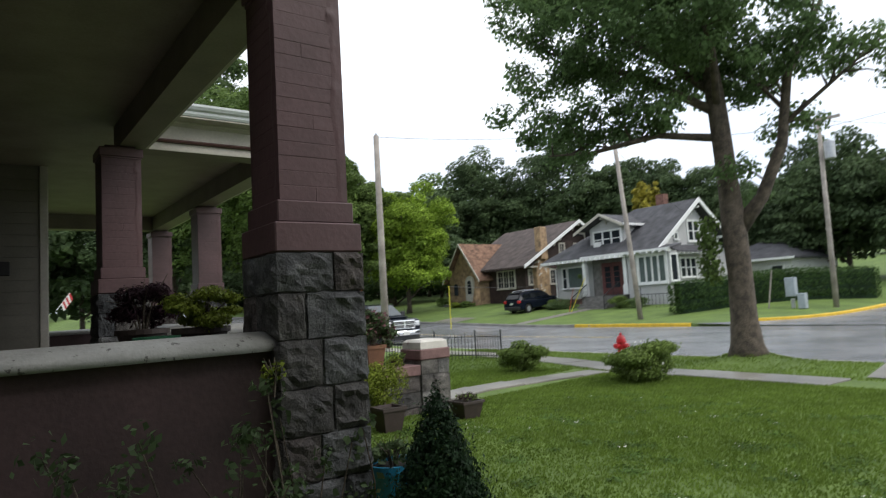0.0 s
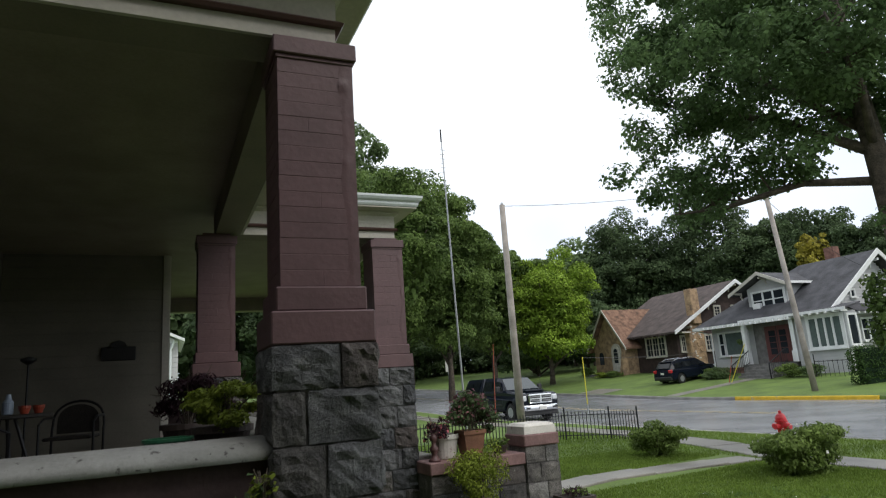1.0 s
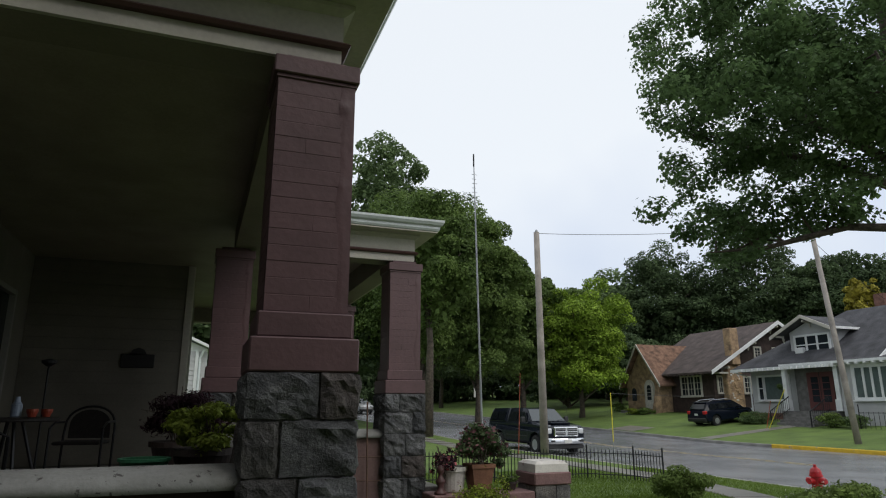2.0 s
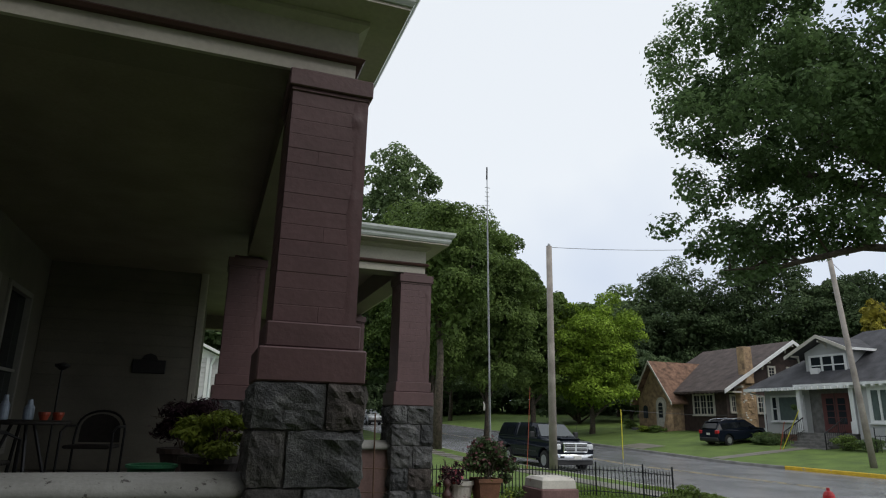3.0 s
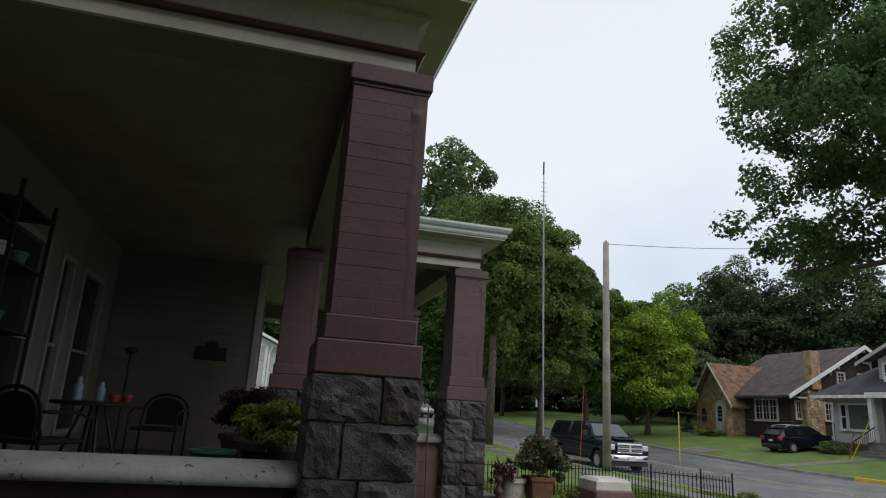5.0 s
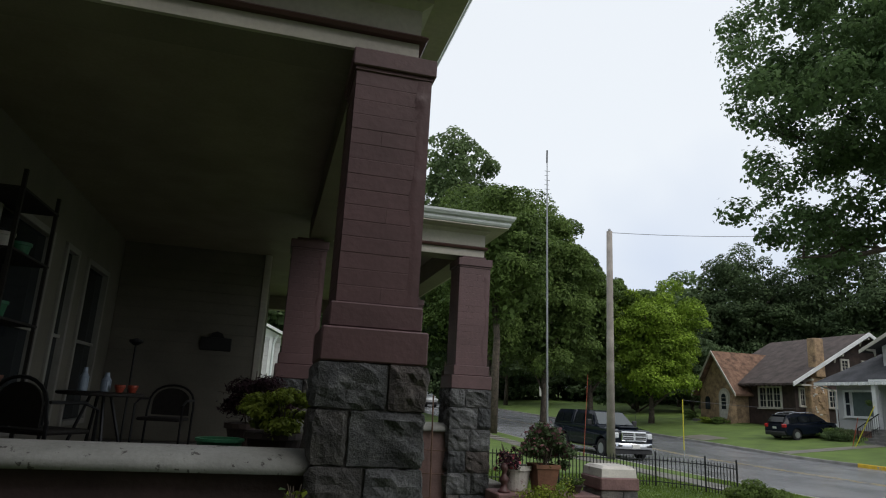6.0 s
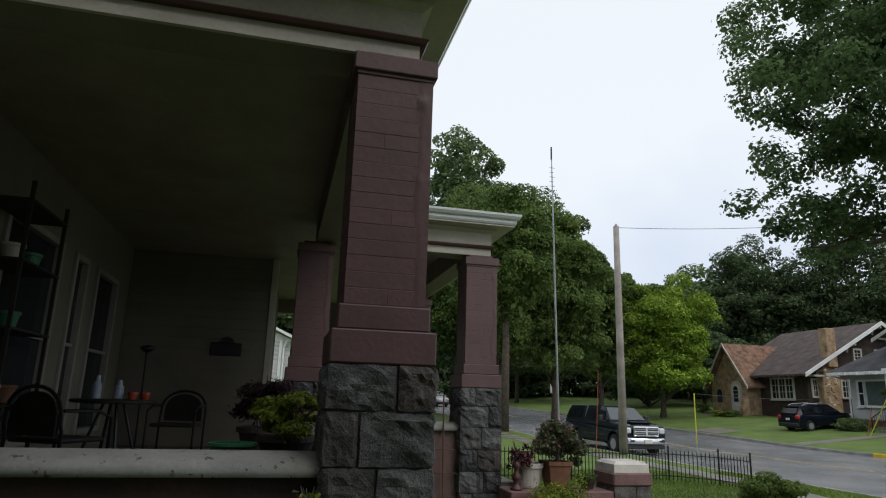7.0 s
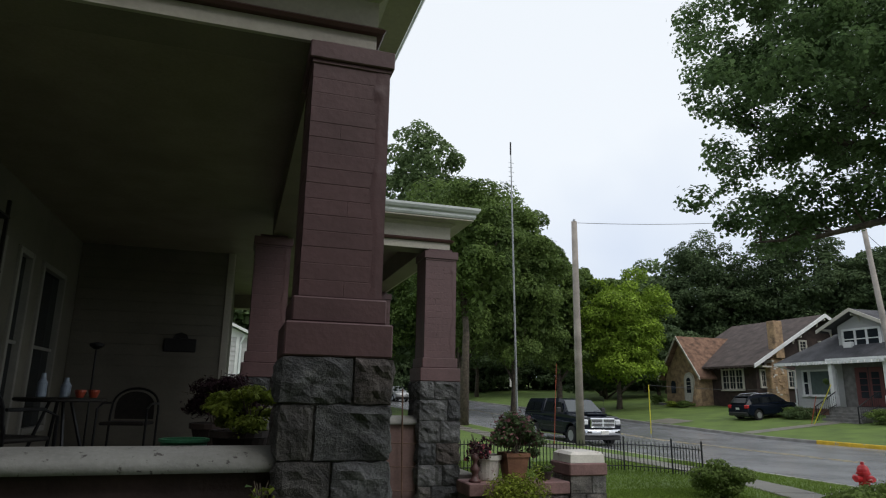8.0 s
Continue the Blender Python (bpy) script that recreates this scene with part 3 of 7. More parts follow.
gx = np.unique(np.round(np.concatenate([grid_line([(-900, -60, 120), (-60, -6, 9), (-6, 12, 0.5), (12, 12.5, 0.25)]), [12.56, 12.6, 26.3, 26.34],
                                        grid_line([(26.5, 60, 1.0), (60, 140, 5), (140, 1000, 110)])]), 3))
gy = grid_line([(-900, -60, 120), (-60, -8, 8), (-8, 20, 0.5), (20, 60, 1.5), (60, 160, 6), (160, 1000, 120)])
GX, GY = np.meshgrid(gx, gy, indexing="ij")
GZ = ground_z(GX, GY)
GZ = np.where((GX > 12.58) & (GX < 26.32), road_z(GY) - 0.2, GZ)
ground_me = bpy.data.meshes.new("ground")
ny = len(gy)
ground_me.from_pydata(np.stack([GX, GY, GZ], -1).reshape(-1, 3).tolist(), [],
                      [(i * ny + j, (i + 1) * ny + j, (i + 1) * ny + j + 1, i * ny + j + 1) for i in range(len(gx) - 1) for j in range(ny - 1)])
for p in ground_me.polygons:
    p.use_smooth = True
structure("ground", ground_me, "grass", "mown green lawn sloping gently towards the street", "lawn")


def ribbon(name, rows, material, label, category, lift=0.0, z_of=None):
    """A surface strip between two edges given row by row as ((x, y), (x, y))."""
    bm = bmesh.new()
    prev = None
    for a, b in rows:
        ring = []
        for k in range(7):
            px, py = a[0] + (b[0] - a[0]) * k / 6, a[1] + (b[1] - a[1]) * k / 6
            ring.append(bm.verts.new((px, py, float((z_of or ground_z)(px, py)) + lift)))
        if prev:
            for k in range(6):
                bm.faces.new((prev[k], prev[k + 1], ring[k + 1], ring[k]))
        prev = ring
    return structure(name, bm, material, label, category, smooth=True)


ribbon("road", [((12.62, yy), (26.28, yy)) for yy in list(range(-120, 20, 10)) + list(range(20, 75, 3)) + list(range(75, 200, 12))], "asphalt",
       "wide wet grey asphalt street", "road", 0.0, lambda a, b: road_z(b))
ribbon("road_side", [((xx, -7), (xx, 9.0 + 5.4 * math.exp(-(xx - 26.2) / 2.2) - 0.02 * (xx - 30))) for xx in
                     [26.2 + 0.45 * i for i in range(20)] + [36 + 6 * i for i in range(12)]], "asphalt",
       "wet grey asphalt side street beyond the corner", "road", 0.02)
# worn centre lines
for cx in (19.35, 19.65):
    ribbon("road_line", [((cx - 0.06, yy), (cx + 0.06, yy)) for yy in range(14, 75, 2)], "line",
           "worn pale yellow line on the wet street", "road marking", 0.008, lambda a, b: road_z(b))


def kerb(name, pts, material, label, height=0.17, width=0.16, z_of=None):
    """A raised kerb along a line of points."""
    bm = bmesh.new()
    path = [Vector(p) for p in pts]
    rings = []
    for i, p in enumerate(path):
        d = (path[min(i + 1, len(path) - 1)] - path[max(i - 1, 0)]).normalized()
        n = Vector((-d.y, d.x))
        z = float((z_of or (lambda a, b: road_z(b)))(p.x, p.y))
        prof = [(-0.5, -0.1), (-0.5, height - 0.02), (-0.38, height), (0.38, height), (0.5, height - 0.03), (0.5, -0.1)]
        rings.append([bm.verts.new((p.x + n.x * o * width, p.y + n.y * o * width, z + h)) for o, h in prof])
    for a, b in zip(rings, rings[1:]):
        for j in range(6):
            bm.faces.new((a[j], a[(j + 1) % 6], b[(j + 1) % 6], b[j]))
    bm.faces.new(rings[0])
    bm.faces.new(rings[-1])
    return structure(name, bm, material, label, "kerb")


def steps(a, b, s):
    return list(np.arange(a, b, s)) + [b]


kerb("kerb_near", [(12.62, float(v)) for v in steps(1.9, 120, 2)], "kerb", "grey concrete kerb along the near lawn", 0.15)
kerb("kerb_far", [(26.28, float(v)) for v in steps(22.0, 150, 2)], "kerb", "grey concrete kerb across the street", 0.16)
kerb("kerb_yellow", [(26.28, float(v)) for v in steps(14.6, 21.97, 1)], "yellow", "yellow painted kerb across the street", 0.17)
kerb("kerb_yellow_corner", [(26.2 + 0.45 * i, 9.05 + 5.4 * math.exp(-0.45 * i / 2.2)) for i in range(2, 20)], "yellow",
     "yellow painted kerb curving round the corner", 0.14, 0.2, lambda a, b: float(ground_z(a, b)))


def slab_mesh(w, l):
    return mesh_of(box(bmesh.new(), -w / 2, w / 2, -l / 2, l / 2, -0.06, 0.0, bevel=0.012), "slab")


def slabs(name, centre_line, width, length, label, lift=0.03):
    """A walk of separate concrete slabs laid along a line."""
    t = thing(name, (*centre_line[0], float(ground_z(*centre_line[0]))), label, "pavement", kind="structure")
    me = slab_mesh(width, length - 0.015)
    me.materials.append(M["concrete"])
    rng = random.Random(5)
    for (ax, ay), (bx, by) in zip(centre_line, centre_line[1:]):
        run = math.hypot(bx - ax, by - ay)
        n = max(1, round(run / length))
        for i in range(n):
            k = (i + 0.5) / n
            px, py = ax + (bx - ax) * k, ay + (by - ay) * k
            ob = new("slab", me)
            ob.parent, ob.matrix_parent_inverse = t, Matrix.Translation(-t.location)
            ob.matrix_basis = pose(px, py, float(ground_z(px, py)) + lift + rng.uniform(-0.004, 0.004), rng.uniform(-0.5, 0.5), rng.uniform(-0.4, 0.4),
                                   math.degrees(math.atan2(-(bx - ax), by - ay)))
            ob.scale = (1, run / n / length, 1)
    return t


slabs("pavement", [(9.2, 1.2), (9.32, 5.2), (10.35, 8.6), (10.9, 12.0), (10.9, 40.0)], 0.9, 1.3, "damp concrete pavement slabs running beside the street")
slabs("garden_path", [(4.3, 5.35), (5.5, 5.7), (7.2, 5.74), (8.72, 5.62)], 0.62, 0.9, "damp concrete path from the porch steps to the pavement")
ribbon("corner_apron", [((xx, -6.0), (xx, 1.1 + 0.22 * (xx - 10.0))) for xx in (10.0, 10.5, 11.0, 11.5, 12.0, 12.5)], "concrete", "wet concrete apron at the street corner", "pavement", 0.02)
ribbon("far_walk", [((xx, 26.4), (xx, 27.3)) for xx in (26.5, 27.5, 28.5, 29.5)], "concrete", "pale concrete walk to the grey house", "pavement", 0.012)
ribbon("far_walk", [((xx, 26.4), (xx, 27.3)) for xx in (29.52, 31, 32, 33, 33.4)], "concrete", "pale concrete walk to the grey house", "pavement", 0.012)
ribbon("driveway", [((xx, 33.5 + 0.08 * (xx - 26.5)), (xx, 36.2 + 0.08 * (xx - 26.5))) for xx in (26.5, 27.5, 28.55)], "concrete", "pale concrete driveway beside the brown house", "driveway", 0.014)


def blades(name, x0, x1, y0, y1, count, h, seed, keep):
    rng = np.random.default_rng(seed)
    x, y = rng.uniform(x0, x1, count), rng.uniform(y0, y1, count)
    ok = keep(x, y)
    x, y = x[ok], y[ok]
    n = len(x)
    z = ground_z(x, y)
    a = rng.uniform(0, 6.283, n)
    hh = h * rng.uniform(0.5, 1.3, n)
    w = 0.006 + 0.006 * rng.random(n)
    lx, ly = rng.normal(0, 0.45, n) * hh, rng.normal(0, 0.45, n) * hh
    v = np.empty((n, 3, 3))
    v[:, 0] = np.stack([x - w * np.cos(a), y - w * np.sin(a), z - 0.005], -1)
    v[:, 1] = np.stack([x + w * np.cos(a), y + w * np.sin(a), z - 0.005], -1)
    v[:, 2] = np.stack([x + lx, y + ly, z + hh], -1)
    me = bpy.data.meshes.new(name)
    me.vertices.add(n * 3)
    me.vertices.foreach_set("co", v.reshape(-1))
    me.loops.add(n * 3)
    me.loops.foreach_set("vertex_index", np.arange(n * 3, dtype=np.int32))
    me.polygons.add(n)
    me.polygons.foreach_set("loop_start", np.arange(0, n * 3, 3, dtype=np.int32))
    me.update(calc_edges=True)
    return tagged(part(name, me, "blade"), "short green grass blades and clover on the lawn", "grass", "", "stuff")


def off_paving(x, y):
    path_y = 5.25 + (x - 4.3) * 0.15
    on_path = (x > 3.8) & (x < 8.9) & (np.abs(y - path_y) < 0.52)
    walk_x = np.interp(y, (1.2, 5.2, 8.6, 12.0), (9.2, 9.32, 10.35, 10.9))
    on_walk = np.abs(x - walk_x) < 0.43
    on_pier = (x > 1.3) & (x < 4.0) & (y > 4.3)
    on_apron = (x > 9.9) & (y < 1.15 + 0.22 * (x - 10))
    return ~(on_path | on_walk | on_pier | on_apron) & ~((x < 0.05) & (y > -0.05))


blades("grass", 0.2, 8.8, -2.5, 8.5, 210000, 0.026, 3, off_paving)
blades("grass", 3.0, 12.5, -1.0, 14.0, 90000, 0.045, 4, off_paving)

rng = random.Random(61)
patches = []
for _ in range(170):
    px, py = rng.uniform(0.3, 6.5), rng.uniform(-2.4, 3.6)
    r = rng.uniform(0.05, 0.22)
    patches.append((px, py, float(ground_z(px, py)) + 0.012, r, r, 0.022))
tagged(part("clover", leaves("clover", patches, 16000, 0.026, "clover", 62, flat=1.2, shell=0.05, narrow=0.9), "clover"), "low clover and weeds spread through the lawn", "clover", "", "stuff")
tagged(part("clover_blossom", leaves("clover_blossom", [(a, b, c + 0.022, d, e, 0.01) for a, b, c, d, e, f in patches[:60]], 170, 0.017, "petal", 63, flat=1.5, shell=0.1, narrow=0.9), "petal"),
       "small white clover flowers in the lawn", "flowers", "", "stuff")

# ---------------------------------------------------------------- the porch and its house
FLOOR, CEIL, BEAM = 0.65, 3.74, 3.425
OUTLINE = [(-9.0, 0.0), (0.0, 0.0), (0.0, 4.81), (2.03, 4.81), (2.03, 13.1), (-3.0, 13.1)]
HOUSE_X, FAR_Y, FAR_X = -3.25, 7.85, -0.95

structure("floor", boxes((HOUSE_X, -0.15, 0.3, 5.2, FLOOR - 0.2, FLOOR), (HOUSE_X, FAR_X, 5.203, FAR_Y, FLOOR - 0.2, FLOOR), (FAR_X + 0.003, 1.9, 5.203, 12.9, FLOOR - 0.2, FLOOR)),
          "floorwood", "dark painted porch floor", "floor")
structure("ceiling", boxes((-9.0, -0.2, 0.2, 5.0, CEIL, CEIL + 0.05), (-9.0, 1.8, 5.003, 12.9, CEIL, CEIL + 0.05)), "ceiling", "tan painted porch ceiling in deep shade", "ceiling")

E_LABEL = {"beam": "beam carrying the porch roof, its tan darkened for shade", "board": "pale painted board of the porch beam", "moulding": "dark maroon moulding along the porch beam", "frieze": "cream painted frieze of the porch",
           "soffit": "cream painted soffit under the eaves", "gutter": "white metal gutter along the porch eaves"}
for nm, prof, m in (
        # beam box split from the cream board, its shade put into a darker tan
        ("beam", [(-0.46, CEIL), (-0.46, BEAM), (-0.163, BEAM), (-0.163, CEIL)], "beamshade"),
        ("board", [(-0.16, CEIL), (-0.16, BEAM), (-0.13, BEAM), (-0.13, 3.522), (-0.16, 3.522)], "cream"),
        ("moulding", [(-0.155, 3.525), (-0.095, 3.525), (-0.082, 3.545), (-0.095, 3.558), (-0.11, 3.57), (-0.155, 3.57)], "trimdark"),
        ("frieze", [(-0.155, 3.573), (-0.125, 3.573), (-0.125, 3.74), (-0.07, 3.77), (-0.07, 3.797), (-0.155, 3.797)], "cream"),
        ("soffit", [(-0.155, 3.80), (0.125, 3.80), (0.125, 3.82), (-0.155, 3.82)], "cream"),
        ("gutter", [(0.04, 3.823), (0.135, 3.823), (0.15, 3.85), (0.15, 3.88), (0.18, 3.90), (0.20, 3.935), (0.20, 3.965), (0.175, 3.965), (0.175, 3.94), (0.04, 3.94)], "gutter")):
    structure("trim_" + nm, sweep(bmesh.new(), OUTLINE, prof), m, E_LABEL[nm], "porch trim")
bm = bmesh.new()
sweep(bm, OUTLINE, [(0.14, 3.945), (0.14, 3.975), (-1.6, 4.45), (-1.6, 4.40)])
structure("porch_roof", bm, "shingle", "dark shingled porch roof", "roof")

# walls of the house, with a boarded far end and a window wall
for dims in ((HOUSE_X - 0.2, HOUSE_X, -1.0, 3.0, -0.3, 4.4), (HOUSE_X - 0.2, HOUSE_X, 3.0, 7.1, -0.3, 0.92), (HOUSE_X - 0.2, HOUSE_X, 3.0, 7.1, 3.08, 4.4),
           (HOUSE_X - 0.2, HOUSE_X, 7.1, FAR_Y + 0.2, -0.3, 4.4), (HOUSE_X - 0.2, HOUSE_X, 4.55, 5.0, 0.92, 3.08), (HOUSE_X - 0.2, HOUSE_X, 5.55, 5.95, 0.92, 3.08)):
    structure("wall_house", boxes(dims), "siding", "tan house wall in the shade of the porch", "wall")
structure("wall_back", boxes((-9.2, -9.0, -1.0, 13.2, -0.3, 4.4), (-8.998, HOUSE_X - 0.2, -1.0, -0.8, -0.3, 4.4)), "siding", "tan house wall", "wall")
wall_far = structure("wall_far", boxes((HOUSE_X + 0.003, FAR_X - 0.02, FAR_Y, FAR_Y + 0.15, -0.3, CEIL), (FAR_X - 0.17, FAR_X - 0.02, FAR_Y + 0.152, 13.0, -0.3, CEIL)), "siding",
                     "tan boarded wall at the end of the porch", "wall")
board = bmesh.new()
prism(board, [(FAR_Y + 0.001, 0.0), (FAR_Y - 0.022, 0.0), (FAR_Y - 0.006, 0.165), (FAR_Y + 0.001, 0.165)], "x", HOUSE_X + 0.01, FAR_X - 0.11)
board = mesh_of(board, "siding_board")
board.materials.append(M["siding"])
for i in range(18):
    ob = new("siding_board", board)
    ob.parent, ob.location = wall_far, (0, 0, FLOOR + 0.02 + i * 0.168)
structure("trim_corner", boxes((FAR_X - 0.10, FAR_X, FAR_Y - 0.035, FAR_Y - 0.004, FLOOR, CEIL), (FAR_X - 0.018, FAR_X + 0.012, FAR_Y - 0.004, FAR_Y + 0.12, FLOOR, CEIL), bevel=0.004), "cream",
          "pale corner board of the house wall", "trim")


def porch_window(y0, y1, z0, z1):
    t = thing("window_1", (HOUSE_X, y0, z0), "tall dark window in a pale wooden frame", "window", "porch windows", "structure")
    f = 0.07
    part("window_frame", boxes((HOUSE_X - 0.08, HOUSE_X + 0.035, y0 - f, y0, z0 - f, z1 + f), (HOUSE_X - 0.08, HOUSE_X + 0.035, y1, y1 + f, z0 - f, z1 + f),
                               (HOUSE_X - 0.08, HOUSE_X + 0.035, y0, y1, z1, z1 + f), (HOUSE_X - 0.08, HOUSE_X + 0.05, y0, y1, z0 - f, z0), bevel=0.006), "dullframe", t)
    part("sash", boxes((HOUSE_X - 0.06, HOUSE_X - 0.01, y0, y1, (z0 + z1) / 2 - 0.02, (z0 + z1) / 2 + 0.02)), "dullframe", t)
    part("pane", boxes((HOUSE_X - 0.05, HOUSE_X - 0.044, y0, y1, z0, z1)), "glass", t)


porch_window(3.08, 4.48, 0.99, 3.0)
porch_window(5.08, 5.48, 0.99, 3.0)
porch_window(6.03, 7.02, 0.99, 3.0)


def low_wall(name, x0, x1, y0, y1, along, label, face="stucco"):
    """A stuccoed porch wall with a rounded, flaking coping."""
    t = thing(name, (x0, y0, -0.3), label, "porch wall", "low porch walls", "structure")
    part("wall", boxes((x0, x1, y0, y1, -0.3, 1.105)), face, t)
    prof = []
    for i in range(9):
        a = math.pi * i / 8
        prof.append((-math.cos(a), 0.06 + 0.078 * math.sin(a)))
    prof = [(-0.97, 0.03)] + prof + [(0.97, 0.03)]
    bm = bmesh.new()
    if along == "x":
        c, h = (y0 + y1) / 2, (y1 - y0) / 2 + 0.06
        prism(bm, [(c + p * h, 1.077 + q) for p, q in prof], "x", x0, x1)
    else:
        c, h = (x0 + x1) / 2, (x1 - x0) / 2 + 0.06
        prism(bm, [(c + p * h, 1.077 + q) for p, q in prof], "y", y0, y1)
    part("coping", bm, "coping", t, "white coping with flaking paint", smooth=True)


# shade is in the dark stucco colour, sky light in the paler blocks
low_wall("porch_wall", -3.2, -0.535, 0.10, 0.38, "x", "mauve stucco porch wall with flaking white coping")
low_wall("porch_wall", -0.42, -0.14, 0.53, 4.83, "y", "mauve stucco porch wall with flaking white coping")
low_wall("porch_wall", -0.17, 1.50, 4.94, 5.22, "x", "mauve painted block porch wall between two pillars", "mauveblock_lit")
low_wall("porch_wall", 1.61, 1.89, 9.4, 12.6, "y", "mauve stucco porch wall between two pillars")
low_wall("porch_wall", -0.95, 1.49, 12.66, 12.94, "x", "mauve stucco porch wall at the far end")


# ---------------------------------------------------------------- pillars: rough stone below, painted brick above
def rough_stone(bm, x0, x1, y0, y1, z0, z1, seed, depth=0.034, cuts=6):
    """A quarry-faced block: its outer faces bulge and break unevenly, its edges stay near the joints."""
    b = bmesh.new()
    bmesh.ops.create_cube(b, size=1.0)
    bmesh.ops.subdivide_edges(b, edges=b.edges[:], cuts=cuts, use_grid_fill=True)
    sx, sy, sz = x1 - x0, y1 - y0, z1 - z0
    cx, cy, cz = (x0 + x1) / 2, (y0 + y1) / 2, (z0 + z1) / 2
    for v in b.verts:
        p = Vector((cx + v.co.x * sx, cy + v.co.y * sy, cz + v.co.z * sz))
        edge = sum(abs(abs(c) - 0.5) < 1e-4 for c in v.co)
        n = noise.noise_vector(p * 9 + Vector((seed * 3.7, seed, 0))) * 0.6 + noise.noise_vector(p * 23 + Vector((seed, 0, 0))) * 0.4
        out = Vector([(1 if c > 0 else -1) if abs(abs(c) - 0.5) < 1e-4 else 0 for c in v.co])
        if edge == 1:
            p += out * depth * (0.35 + 1.5 * n.x) + n * 0.012
        else:
            p += out * 0.001 - out * abs(n.y) * 0.014 + n * 0.006
        v.co = p
    b.faces.ensure_lookup_table()
    return mesh_of(b, "stone")


PILLAR_W, STONE_TOP = 0.545, 1.65
COURSE_SPLITS = [0.64, 0.31, 0.48, 0.58, 0.42, 0.68, 0.36, 0.60]
COURSE_Z = [1.65, 1.42, 1.155, 0.885, 0.625, 0.37, 0.12, -0.1, -0.3]


def pillar():
    cx, cy = -PILLAR_W / 2, PILLAR_W / 2
    t = thing("porch_pillar", (cx, cy, -0.3), "mauve painted brick pillar on a rough grey stone base", "pillar", "porch pillars")
    h = PILLAR_W / 2
    part("core", boxes((cx - h + 0.02, cx + h - 0.02, cy - h + 0.02, cy + h - 0.02, -0.3, 1.648)), "mortar", t, "dark mortar joints")
    k = 0
    for i, split in enumerate(COURSE_SPLITS):
        z1, z0 = COURSE_Z[i] - 0.006, COURSE_Z[i + 1] + 0.006
        xs = cx - h + split * 2 * h
        for x0, x1 in ((cx - h, xs - 0.007), (xs + 0.007, cx + h)):
            ys = cy - h + (0.5 + 0.12 * ((i + k) % 3 - 1)) * 2 * h
            for y0, y1 in ((cy - h, ys - 0.007), (ys + 0.007, cy + h)):
                k += 1
                me = rough_stone(None, x0, x1, y0, y1, z0, z1, k)
                part("stone", me, "stone", t)
    def ring(name, half, z0, z1, bevel=0.008):
        part(name, boxes((cx - half, cx + half, cy - half, cy + half, z0, z1), bevel=bevel), "paint", t)
    ring("plinth", 0.272, 1.652, 1.822)
    ring("plinth_step", 0.241, 1.824, 1.952)
    ring("shaft_core", 0.2128, 1.954, 3.276, 0.0)
    ring("capital", 0.238, 3.278, 3.383, 0.006)
    ring("capital_neck", 0.222, 3.255, 3.277, 0.003)
    ring("capital_pad", 0.165, 3.384, 3.424, 0.0)
    # painted bricks, laid in courses
    s, bz = 0.2145, 0.0866
    rng = random.Random(11)
    for c in range(15):
        z0 = 1.955 + c * bz
        for face in range(4):
            cuts = [-s, 0.02 + rng.uniform(-0.08, 0.08), s] if (c + face) % 5 == 0 else [-s, s]
            for a, b in zip(cuts, cuts[1:]):
                lo, hi = a + 0.0006, b - 0.0006
                o = rng.uniform(-0.0008, 0.0008)
                d = (0.206, s + o)
                rect = {0: (cx + lo, cx + hi, cy - d[1], cy - d[0]), 1: (cx + d[0], cx + d[1], cy + lo, cy + hi),
                        2: (cx + lo, cx + hi, cy + d[0], cy + d[1]), 3: (cx - d[1], cx - d[0], cy + lo, cy + hi)}[face]
                part("brick", boxes((*rect, z0 + 0.0016, z0 + bz - 0.0016), bevel=0.0016), "paint", t)
    # smeared render that hides the joints along one edge, with a chipped lump near the top
    def smear(face):
        g, rows, cols = bmesh.new(), 40, 8
        grid = []
        for i in range(rows + 1):
            z = 1.957 + (3.252 - 1.957) * i / rows
            w = 0.075 + 0.045 * noise.noise(Vector((face * 5.1, z * 4.0, 0.3)))
            line = []
            for j in range(cols + 1):
                u = s + 0.0015 - w * (1 - j / cols)
                lump = 0.012 * math.exp(-((u - 0.15) / 0.035) ** 2 - ((z - 3.13) / 0.02) ** 2) + 0.006 * math.exp(-((u - 0.16) / 0.03) ** 2 - ((z - 2.66) / 0.03) ** 2)
                d = s + 0.0002 + 0.003 * min(1, j / 3) + 0.0022 * noise.noise(Vector((u * 30, z * 22, face))) + lump
                x, y = {0: (u, -d), 1: (d, u), 2: (-u, d), 3: (-d, -u)}[face]
                line.append(g.verts.new((cx + x, cy + y, z)))
            grid.append(line)
        for ra, rb in zip(grid, grid[1:]):
            for j in range(cols):
                g.faces.new((ra[j], ra[j + 1], rb[j + 1], rb[j]))
        part("smeared_render", g, "paint", t, smooth=True)
    for face in range(4):
        smear(face)
    return t


first = pillar()
for px, py in ((-0.45, 5.085), (1.757, 5.085), (1.757, 9.1), (1.757, 12.8)):
    copy_thing(first, pose(px, py, -0.3, 0, 0, 180 if px > 0 else 0))

# a rusty trellis rod stands before the wall between the two pillars
t = thing("garden_trellis", (1.28, 4.86, -0.2), "thin rusty iron trellis standing against the porch wall", "trellis")
part("upright", tube(bmesh.new(), [(1.31, 4.87, -0.25), (1.28, 4.86, 1.0), (1.27, 4.86, 1.55)], 0.010, 6), "rust", t)
for zz in (0.05, 0.32, 0.60, 0.88):
    part("crossbar", tube(bmesh.new(), [(1.12, 4.87, zz + 0.008), (1.46, 4.87, zz - 0.004)], 0.006, 5), "rust", t)
